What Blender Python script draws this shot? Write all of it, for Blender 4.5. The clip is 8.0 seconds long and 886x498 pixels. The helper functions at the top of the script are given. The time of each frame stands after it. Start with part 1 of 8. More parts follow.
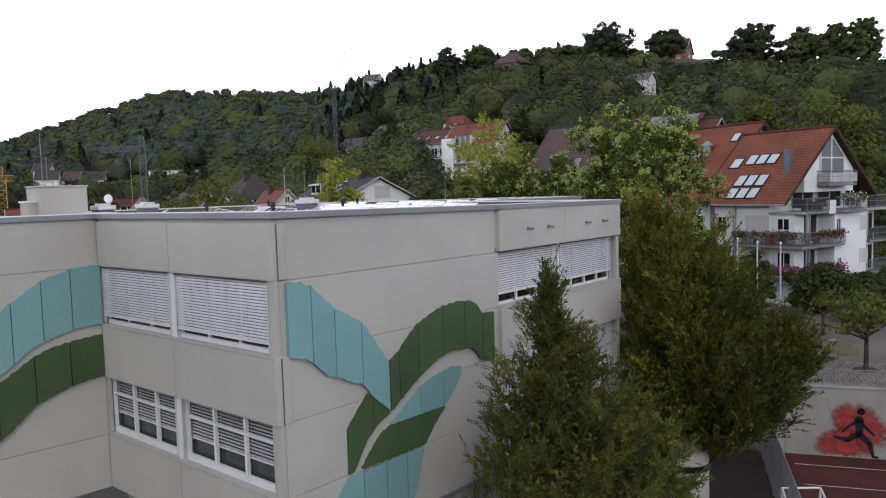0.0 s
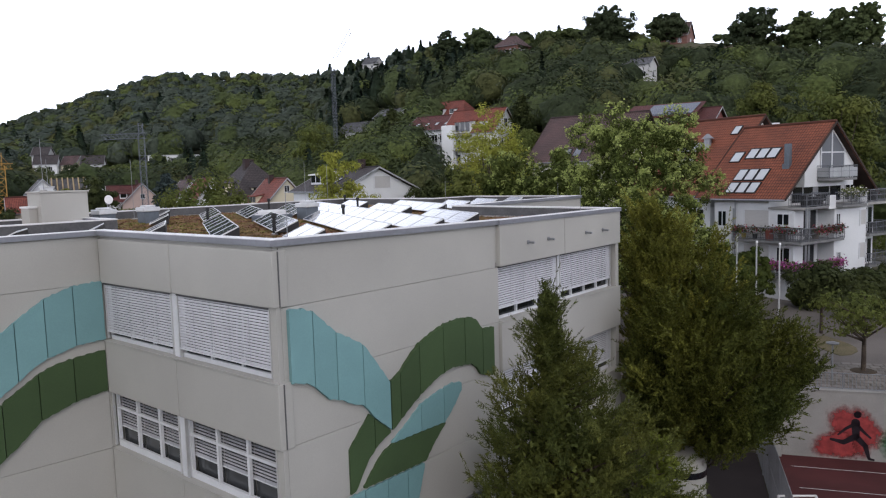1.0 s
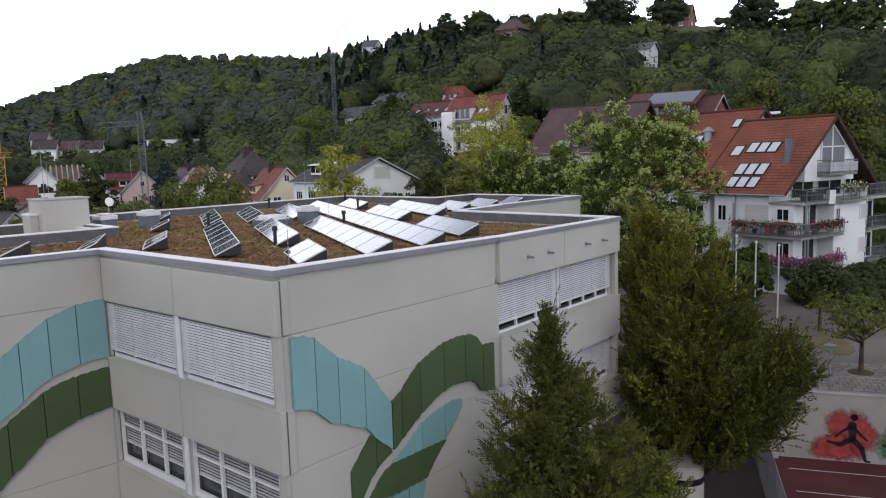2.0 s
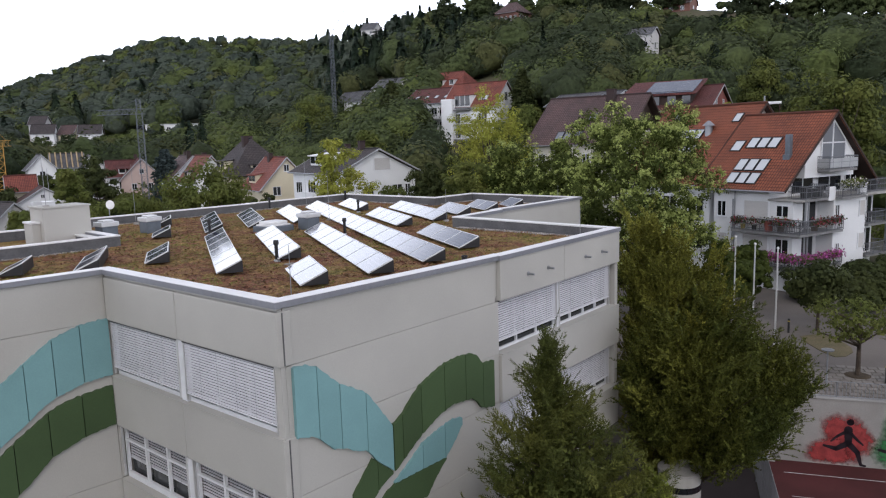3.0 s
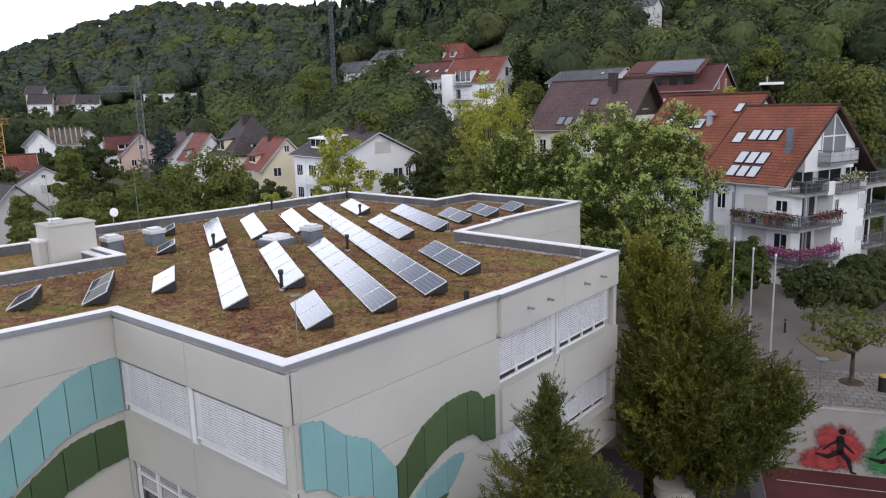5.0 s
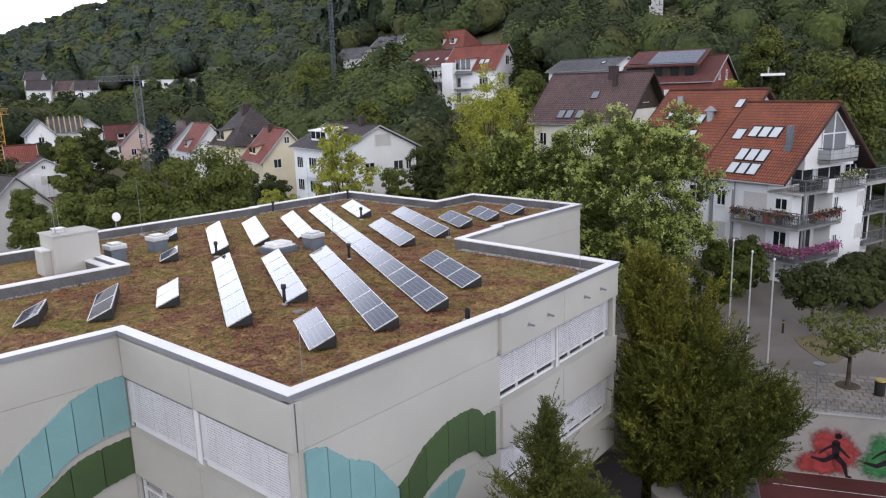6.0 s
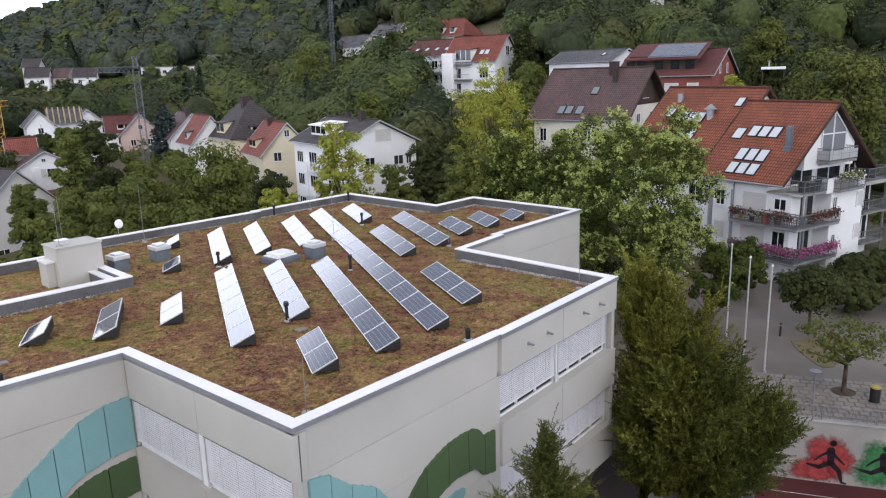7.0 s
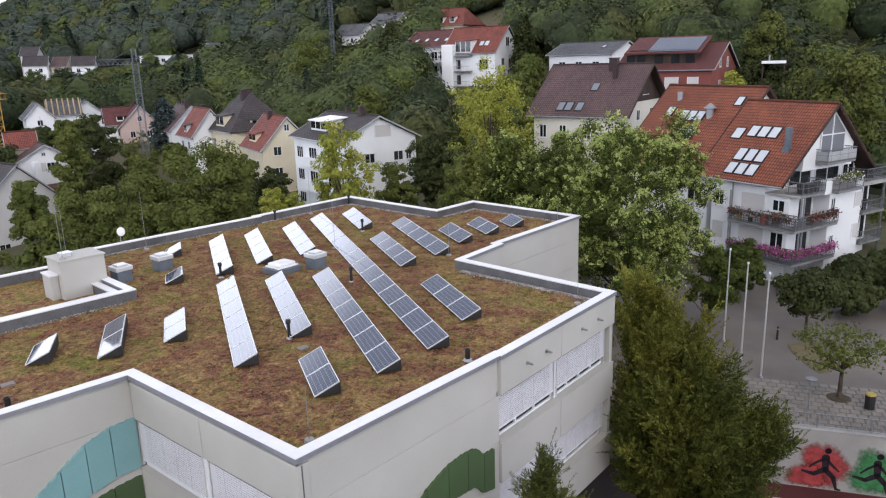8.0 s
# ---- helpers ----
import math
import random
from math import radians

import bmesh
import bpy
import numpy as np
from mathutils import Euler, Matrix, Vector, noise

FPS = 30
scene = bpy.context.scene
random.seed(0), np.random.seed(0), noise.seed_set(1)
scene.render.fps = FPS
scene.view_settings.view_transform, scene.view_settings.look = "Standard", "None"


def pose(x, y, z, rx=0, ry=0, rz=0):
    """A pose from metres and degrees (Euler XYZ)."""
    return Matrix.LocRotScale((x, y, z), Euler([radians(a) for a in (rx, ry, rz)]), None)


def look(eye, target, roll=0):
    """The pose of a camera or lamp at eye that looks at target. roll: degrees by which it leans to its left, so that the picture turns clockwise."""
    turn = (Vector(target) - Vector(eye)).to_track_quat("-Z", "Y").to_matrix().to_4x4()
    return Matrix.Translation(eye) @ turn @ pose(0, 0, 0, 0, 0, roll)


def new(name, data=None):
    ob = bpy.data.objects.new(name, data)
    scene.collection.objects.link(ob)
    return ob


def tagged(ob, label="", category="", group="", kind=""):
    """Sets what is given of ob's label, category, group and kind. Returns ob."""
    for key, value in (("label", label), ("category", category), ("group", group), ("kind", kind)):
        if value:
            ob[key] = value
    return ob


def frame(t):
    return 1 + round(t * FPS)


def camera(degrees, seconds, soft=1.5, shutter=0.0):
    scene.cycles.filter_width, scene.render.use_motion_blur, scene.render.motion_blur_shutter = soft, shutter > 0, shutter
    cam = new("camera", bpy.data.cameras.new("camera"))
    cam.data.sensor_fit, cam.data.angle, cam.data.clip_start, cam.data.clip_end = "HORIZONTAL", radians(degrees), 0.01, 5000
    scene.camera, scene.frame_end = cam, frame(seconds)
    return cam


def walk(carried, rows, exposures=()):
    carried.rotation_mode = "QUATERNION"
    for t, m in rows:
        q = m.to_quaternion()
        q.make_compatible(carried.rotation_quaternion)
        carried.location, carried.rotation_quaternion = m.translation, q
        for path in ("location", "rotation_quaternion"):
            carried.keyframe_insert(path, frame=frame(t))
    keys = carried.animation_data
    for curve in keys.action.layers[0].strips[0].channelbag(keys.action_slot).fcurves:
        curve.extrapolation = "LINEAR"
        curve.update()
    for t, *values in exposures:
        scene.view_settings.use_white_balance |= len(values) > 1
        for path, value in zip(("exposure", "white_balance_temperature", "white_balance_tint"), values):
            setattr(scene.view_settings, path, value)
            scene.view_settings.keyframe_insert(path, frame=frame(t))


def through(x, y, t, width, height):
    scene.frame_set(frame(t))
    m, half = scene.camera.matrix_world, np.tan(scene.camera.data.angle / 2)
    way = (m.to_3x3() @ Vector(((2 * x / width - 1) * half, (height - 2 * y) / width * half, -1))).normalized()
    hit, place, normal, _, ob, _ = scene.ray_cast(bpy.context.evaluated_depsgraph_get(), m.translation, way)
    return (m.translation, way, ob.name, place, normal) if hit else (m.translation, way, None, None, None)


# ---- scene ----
cam = camera(62.0, 8.0, soft=1.2)
# seconds, place of the eye, yaw, pitch, roll
PATH = [
    (0, 0.575, -0.230, 11.399, -46.91, -4.34, -1.70),
    (0.5, 0.564, -0.259, 11.897, -46.90, -5.02, -1.69),
    (1, 0.569, -0.244, 12.404, -46.89, -5.72, -1.68),
    (1.5, 0.575, -0.255, 12.924, -46.86, -6.42, -1.73),
    (3, 0.597, -0.245, 14.575, -46.84, -8.49, -1.72),
    (3.5, 0.602, -0.256, 15.150, -46.80, -9.17, -1.72),
    (4, 0.616, -0.242, 15.730, -46.79, -9.84, -1.71),
    (4.5, 0.600, -0.250, 16.306, -46.78, -10.51, -1.69),
    (6, 0.567, -0.249, 18.021, -46.73, -12.45, -1.70),
    (6.5, 0.573, -0.248, 18.623, -46.73, -13.03, -1.67),
    (7, 0.559, -0.253, 19.228, -46.72, -13.59, -1.66),
    (7.5, 0.568, -0.252, 19.832, -46.71, -14.13, -1.65),
    (8, 0.575, -0.267, 20.444, -46.71, -14.67, -1.66),
]


def aim(x, y, z, yaw, pitch, roll):
    a, b = radians(yaw), radians(pitch)
    return look((x, y, z), (x - math.sin(a) * math.cos(b), y + math.cos(a) * math.cos(b), z + math.sin(b)), roll)


walk(cam, [(t, aim(*row)) for t, *row in PATH], [(0, -0.66), (1.5, -0.68), (4, -0.40), (6, -0.24), (8, -0.17)])

# ---- world and light: a bright overcast sky ----
world = bpy.data.worlds.new("overcast")
scene.world = world
world.use_nodes = True
wn = world.node_tree
wn.nodes.clear()
sky = wn.nodes.new("ShaderNodeTexSky")
sky.sky_type = "NISHITA"
sky.sun_disc = False
SUN_HEIGHT, SUN_TURN = 42.0, -138.0
sky.sun_elevation, sky.sun_rotation = radians(SUN_HEIGHT), radians(SUN_TURN)
sky.air_density, sky.dust_density, sky.ozone_density = 1.0, 4.0, 1.0
bg_sky = wn.nodes.new("ShaderNodeBackground")
bg_sky.inputs["Strength"].default_value = 0.06
bg_cloud = wn.nodes.new("ShaderNodeBackground")
bg_cloud.inputs["Color"].default_value = (0.90, 0.935, 1.09, 1)
bg_cloud.inputs["Strength"].default_value = 1.25
both = wn.nodes.new("ShaderNodeAddShader")
wout = wn.nodes.new("ShaderNodeOutputWorld")
# the cloud deck is brightest low down and darker overhead
way = wn.nodes.new("ShaderNodeTexCoord")
split = wn.nodes.new("ShaderNodeSeparateXYZ")
wn.links.new(way.outputs["Generated"], split.inputs[0])
deck = wn.nodes.new("ShaderNodeMapRange")
deck.interpolation_type = "SMOOTHSTEP"
deck.inputs[1].default_value, deck.inputs[2].default_value = 0.275, 0.38
deck.inputs[3].default_value, deck.inputs[4].default_value = 4.0, 0.98
wn.links.new(split.outputs[2], deck.inputs[0])
wn.links.new(deck.outputs[0], bg_cloud.inputs["Strength"])
wn.links.new(sky.outputs[0], bg_sky.inputs["Color"])
wn.links.new(bg_sky.outputs[0], both.inputs[0])
wn.links.new(bg_cloud.outputs[0], both.inputs[1])
wn.links.new(both.outputs[0], wout.inputs["Surface"])
sun = new("sun", bpy.data.lights.new("sun", "SUN"))
sun.data.energy, sun.data.angle, sun.data.color = 0.6, radians(30), (1.0, 0.96, 0.9)
_a, _e = radians(SUN_TURN), radians(SUN_HEIGHT)
sun.matrix_world = look((0, 0, 80), (-math.sin(_a) * math.cos(_e), -math.cos(_a) * math.cos(_e), 80 - math.sin(_e)))


# ---- materials ----
def mat(name, color, rough=0.85, metal=0.0, vary=0.15, scale=1.0, fine=18.0, bump=0.15, color2=None, island=0.0, objvar=0.0, spec=0.3, coat=0.0):
    """Principled material: broad stains and fine grain in object space, with relief."""
    m = bpy.data.materials.new(name)
    m.use_nodes = True
    nt = m.node_tree
    b = nt.nodes["Principled BSDF"]
    b.inputs["Roughness"].default_value = rough
    b.inputs["Metallic"].default_value = metal
    b.inputs["Specular IOR Level"].default_value = spec
    b.inputs["Coat Weight"].default_value = coat
    tc = nt.nodes.new("ShaderNodeNewGeometry")
    n1 = nt.nodes.new("ShaderNodeTexNoise")
    n1.inputs["Scale"].default_value = scale
    n1.inputs["Detail"].default_value = 4
    n2 = nt.nodes.new("ShaderNodeTexNoise")
    n2.inputs["Scale"].default_value = fine
    n2.inputs["Detail"].default_value = 3
    for n in (n1, n2):
        nt.links.new(tc.outputs["Position"], n.inputs["Vector"])
    mix = nt.nodes.new("ShaderNodeMix")
    mix.data_type = "RGBA"
    c2 = color2 or tuple(c * (1 - 2.2 * vary) for c in color)
    mix.inputs[6].default_value = (*color, 1)
    mix.inputs[7].default_value = (*c2, 1)
    ramp = nt.nodes.new("ShaderNodeMapRange")
    ramp.inputs[1].default_value, ramp.inputs[2].default_value = 0.35, 0.7
    nt.links.new(n1.outputs["Fac"], ramp.inputs[0])
    nt.links.new(ramp.outputs[0], mix.inputs[0])
    hsv = nt.nodes.new("ShaderNodeHueSaturation")
    nt.links.new(mix.outputs[2], hsv.inputs["Color"])
    val = nt.nodes.new("ShaderNodeMapRange")
    val.inputs[1].default_value, val.inputs[2].default_value = 0.3, 0.7
    val.inputs[3].default_value, val.inputs[4].default_value = 1 - vary * 0.8, 1 + vary * 0.6
    nt.links.new(n2.outputs["Fac"], val.inputs[0])
    out = val.outputs[0]
    if island or objvar:
        if island:
            rnd = tc.outputs["Random Per Island"]
        else:
            rnd = nt.nodes.new("ShaderNodeObjectInfo").outputs["Random"]
        amount = island or objvar
        mr = nt.nodes.new("ShaderNodeMapRange")
        mr.inputs[3].default_value, mr.inputs[4].default_value = 1 - amount, 1 + amount
        nt.links.new(rnd, mr.inputs[0])
        mu = nt.nodes.new("ShaderNodeMath")
        mu.operation = "MULTIPLY"
        nt.links.new(out, mu.inputs[0])
        nt.links.new(mr.outputs[0], mu.inputs[1])
        out = mu.outputs[0]
    nt.links.new(out, hsv.inputs["Value"])
    nt.links.new(hsv.outputs[0], b.inputs["Base Color"])
    if bump:
        bp = nt.nodes.new("ShaderNodeBump")
        bp.inputs["Strength"].default_value = bump
        bp.inputs["Distance"].default_value = 0.02
        nt.links.new(n2.outputs["Fac"], bp.inputs["Height"])
        nt.links.new(bp.outputs[0], b.inputs["Normal"])
    return m


def leaf_mat(name, color, color2, island=0.35, through=0.3, scale=0.35, clumpy=0.0):
    """Leaves: colour drifts over the crown and from clump to clump; some light passes through."""
    m = mat(name, color, rough=0.75, vary=0.38 if clumpy else 0.12, scale=scale, fine=clumpy or 3.0, bump=1.0 if clumpy else 0.0, color2=color2, island=island, spec=0.12)
    nt = m.node_tree
    b = nt.nodes["Principled BSDF"]
    for node in nt.nodes:
        if node.type == "BUMP":
            node.inputs["Distance"].default_value = 0.3
    tr = nt.nodes.new("ShaderNodeBsdfTranslucent")
    mixs = nt.nodes.new("ShaderNodeMixShader")
    mixs.inputs[0].default_value = through
    col = b.inputs["Base Color"].links[0].from_socket
    nt.links.new(col, tr.inputs["Color"])
    nt.links.new(b.outputs[0], mixs.inputs[1])
    nt.links.new(tr.outputs[0], mixs.inputs[2])
    nt.links.new(mixs.outputs[0], nt.nodes["Material Output"].inputs["Surface"])
    return m


def roof_mat(name, color, color2, course=0.34, wide=0.24, depth=0.05):
    """Roof tiles: courses down the slope and columns along it, from the mesh's own flat coordinates."""
    m = mat(name, color, rough=0.75, vary=0.14, scale=0.5, fine=4.0, bump=0.0, color2=color2)
    nt = m.node_tree
    b = nt.nodes["Principled BSDF"]
    uv = nt.nodes.new("ShaderNodeUVMap")
    br = nt.nodes.new("ShaderNodeTexBrick")
    br.inputs["Scale"].default_value = 1.0
    br.inputs["Brick Width"].default_value = wide
    br.inputs["Row Height"].default_value = course
    br.inputs["Mortar Size"].default_value = 0.045
    br.inputs["Mortar Smooth"].default_value = 0.6
    br.inputs["Color1"].default_value = (1, 1, 1, 1)
    br.inputs["Color2"].default_value = (0.72, 0.72, 0.72, 1)
    br.inputs["Mortar"].default_value = (0.22, 0.22, 0.22, 1)
    br.offset = 0.0
    nt.links.new(uv.outputs[0], br.inputs["Vector"])
    old = b.inputs["Base Color"].links[0].from_socket
    mul = nt.nodes.new("ShaderNodeMix")
    mul.data_type, mul.blend_type = "RGBA", "MULTIPLY"
    mul.inputs[0].default_value = 0.9
    nt.links.new(old, mul.inputs[6])
    nt.links.new(br.outputs["Color"], mul.inputs[7])
    nt.links.new(mul.outputs[2], b.inputs["Base Color"])
    bp = nt.nodes.new("ShaderNodeBump")
    bp.inputs["Strength"].default_value = 0.8
    bp.inputs["Distance"].default_value = depth
    bp.invert = True
    nt.links.new(br.outputs["Fac"], bp.inputs["Height"])
    nt.links.new(bp.outputs[0], b.inputs["Normal"])
    return m


def glass_mat(name, tint, rough=0.04):
    m = bpy.data.materials.new(name)
    m.use_nodes = True
    b = m.node_tree.nodes["Principled BSDF"]
    b.inputs["Base Color"].default_value = (*tint, 1)
    b.inputs["Roughness"].default_value = rough
    b.inputs["IOR"].default_value = 1.5
    b.inputs["Specular IOR Level"].default_value = 0.6
    return m


M = {
    "render_beige": mat("render_beige", (0.412, 0.402, 0.372), 0.9, vary=0.05, scale=0.35, fine=40, bump=0.12),
    "render_grey": mat("render_grey", (0.40, 0.385, 0.36), 0.9, vary=0.06, scale=0.4, fine=40, bump=0.12),
    "concrete": mat("concrete", (0.33, 0.32, 0.305), 0.9, vary=0.12, scale=0.6, fine=25, bump=0.25),
    "cap_white": mat("cap_white", (0.68, 0.67, 0.67), 0.45, metal=0.0, vary=0.05, scale=0.5, fine=6, bump=0.02, spec=0.5),
    "zinc": mat("zinc", (0.38, 0.39, 0.40), 0.5, metal=0.35, vary=0.08, scale=0.7, fine=8, bump=0.03),
    "lip_grey": mat("lip_grey", (0.23, 0.235, 0.26), 0.55, metal=0.3, vary=0.08, scale=0.7, fine=8, bump=0.03),
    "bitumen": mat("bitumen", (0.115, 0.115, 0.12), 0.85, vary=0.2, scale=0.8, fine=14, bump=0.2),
    "mural_blue": mat("mural_blue", (0.175, 0.325, 0.335), 0.8, vary=0.06, scale=0.7, fine=30, bump=0.1, objvar=0.06),
    "mural_green": mat("mural_green", (0.052, 0.088, 0.036), 0.8, vary=0.08, scale=0.7, fine=30, bump=0.1, objvar=0.07),
    "white_frame": mat("white_frame", (0.64, 0.65, 0.67), 0.5, vary=0.04, scale=1.5, fine=20, bump=0.02),
    "blind": mat("blind", (0.54, 0.54, 0.57), 0.45, vary=0.05, scale=1.0, fine=12, bump=0.0),
    "white_wall": mat("white_wall", (0.68, 0.69, 0.70), 0.9, vary=0.05, scale=0.3, fine=12, bump=0.1),
    "cream_wall": mat("cream_wall", (0.62, 0.56, 0.42), 0.9, vary=0.06, scale=0.3, fine=12, bump=0.1),
    "pale_wall": mat("pale_wall", (0.58, 0.555, 0.49), 0.9, vary=0.06, scale=0.3, fine=12, bump=0.1),
    "grey_wall": mat("grey_wall", (0.5, 0.49, 0.48), 0.9, vary=0.06, scale=0.3, fine=12, bump=0.1),
    "brick_wall": mat("brick_wall", (0.17, 0.085, 0.068), 0.9, vary=0.15, scale=0.5, fine=9, bump=0.1),
    # asphalt colour darkened to hold the shade under the trees
    "yard": mat("yard", (0.036, 0.027, 0.026), 0.92, vary=0.2, scale=0.3, fine=25, bump=0.3),
    "red_wall": mat("red_wall", (0.205, 0.064, 0.052), 0.85, vary=0.12, scale=0.4, fine=9, bump=0.1),
    "pink_wall": mat("pink_wall", (0.52, 0.40, 0.36), 0.9, vary=0.06, scale=0.3, fine=12, bump=0.1),
    "roof_orange": roof_mat("roof_orange", (0.290, 0.090, 0.048), (0.205, 0.066, 0.038)),
    "roof_red": roof_mat("roof_red", (0.30, 0.085, 0.06), (0.2, 0.065, 0.05)),
    "roof_brown": roof_mat("roof_brown", (0.150, 0.092, 0.088), (0.108, 0.072, 0.072)),
    "roof_dark": roof_mat("roof_dark", (0.085, 0.07, 0.07), (0.06, 0.052, 0.054)),
    "roof_maroon": roof_mat("roof_maroon", (0.17, 0.055, 0.05), (0.12, 0.045, 0.042)),
    "roof_grey": roof_mat("roof_grey", (0.15, 0.15, 0.16), (0.1, 0.1, 0.11)),
    "wood_dark": mat("wood_dark", (0.045, 0.028, 0.022), 0.8, vary=0.2, scale=0.8, fine=12),
    "wood_new": mat("wood_new", (0.42, 0.32, 0.19), 0.8, vary=0.15, scale=0.8, fine=12),
    "glass_dark": glass_mat("glass_dark", (0.012, 0.014, 0.017)),
    # pale base colour paints in the sky reflected by the roof windows
    "glass_sky": glass_mat("glass_sky", (0.46, 0.48, 0.50), 0.08),
    "glass_room": glass_mat("glass_room", (0.05, 0.053, 0.056), 0.06),
    # grey base colour, a dimmer painted reflection than glass_sky
    "glass_mid": glass_mat("glass_mid", (0.16, 0.17, 0.19), 0.06),
    "duct": mat("duct", (0.13, 0.15, 0.175), 0.55, metal=0.3, vary=0.1, scale=2, fine=10, bump=0.0),
    "rail_grey": mat("rail_grey", (0.15, 0.155, 0.17), 0.5, metal=0.4, vary=0.08, scale=2, fine=10, bump=0.0),
    "slab_grey": mat("slab_grey", (0.2, 0.2, 0.2), 0.85, vary=0.12, scale=1, fine=14, bump=0.1),
    "metal_grey": mat("metal_grey", (0.30, 0.31, 0.33), 0.45, metal=0.6, vary=0.08, scale=2, fine=10, bump=0.03),
    "metal_dark": mat("metal_dark", (0.03, 0.03, 0.032), 0.5, metal=0.3, vary=0.1, scale=2, fine=10, bump=0.03),
    "metal_light": mat("metal_light", (0.6, 0.6, 0.6), 0.4, metal=0.5, vary=0.05, scale=2, fine=10, bump=0.02),
    "crane_grey": mat("crane_grey", (0.13, 0.145, 0.17), 0.6, metal=0.2, vary=0.1, scale=2, fine=10, bump=0.0),
    "crane_yellow": mat("crane_yellow", (0.45, 0.25, 0.06), 0.6, vary=0.1, scale=2, fine=10, bump=0.0),
    "asphalt": mat("asphalt", (0.165, 0.145, 0.130), 0.92, vary=0.14, scale=0.25, fine=30, bump=0.3),
    "court_red": mat("court_red", (0.082, 0.021, 0.021), 0.9, vary=0.15, scale=0.4, fine=30, bump=0.2),
    "paving": mat("paving", (0.215, 0.195, 0.175), 0.9, vary=0.15, scale=0.5, fine=20, bump=0.25, objvar=0.12),
    "line_white": mat("line_white", (0.7, 0.7, 0.7), 0.8, vary=0.1, scale=2, fine=20, bump=0.0),
    "dry_grass": mat("dry_grass", (0.150, 0.122, 0.070), 0.95, vary=0.35, scale=1.2, fine=14, bump=0.5, color2=(0.115, 0.100, 0.050)),
    "soil": mat("soil", (0.10, 0.075, 0.05), 0.95, vary=0.25, scale=0.6, fine=12, bump=0.5),
    "bark": mat("bark", (0.085, 0.065, 0.05), 0.9, vary=0.25, scale=2.0, fine=14, bump=0.6),
    "gravel": mat("gravel", (0.40, 0.37, 0.35), 0.9, vary=0.3, scale=4, fine=24, bump=0.6, island=0.35),
    "pv_frame": mat("pv_frame", (0.66, 0.67, 0.68), 0.4, metal=0.5, vary=0.04, scale=2, fine=10, bump=0.0),
    "rubber": mat("rubber", (0.02, 0.02, 0.02), 0.8, vary=0.1, scale=2, fine=10),
    "car_red": mat("car_red", (0.25, 0.02, 0.03), 0.3, vary=0.05, scale=2, fine=10, bump=0.0, coat=0.8),
    "car_white": mat("car_white", (0.6, 0.6, 0.62), 0.3, vary=0.05, scale=2, fine=10, bump=0.0, coat=0.8),
    "car_dark": mat("car_dark", (0.03, 0.03, 0.04), 0.3, vary=0.05, scale=2, fine=10, bump=0.0, coat=0.8),
    "paint_black": mat("paint_black", (0.02, 0.012, 0.018), 0.85, vary=0.2, scale=2.5, fine=20, bump=0.0),
    "yellow": mat("yellow", (0.36, 0.28, 0.07), 0.6, vary=0.1, scale=3, fine=20, bump=0.0),
    "awning": mat("awning", (0.62, 0.6, 0.55), 0.8, vary=0.1, scale=3, fine=20, bump=0.0),
    "petal_pink": mat("petal_pink", (0.42, 0.10, 0.30), 0.7, vary=0.2, scale=3, fine=6, bump=0.0, island=0.5),
    "petal_red": mat("petal_red", (0.30, 0.04, 0.06), 0.7, vary=0.2, scale=3, fine=6, bump=0.0, island=0.5),
}


def ground_mat():
    """Undergrowth, dry grass and bare soil on the slopes."""
    m = mat("undergrowth", (0.042, 0.055, 0.022), 0.95, vary=0.25, scale=0.05, fine=1.2, bump=0.6, color2=(0.125, 0.098, 0.064))
    return m


M["undergrowth"] = ground_mat()


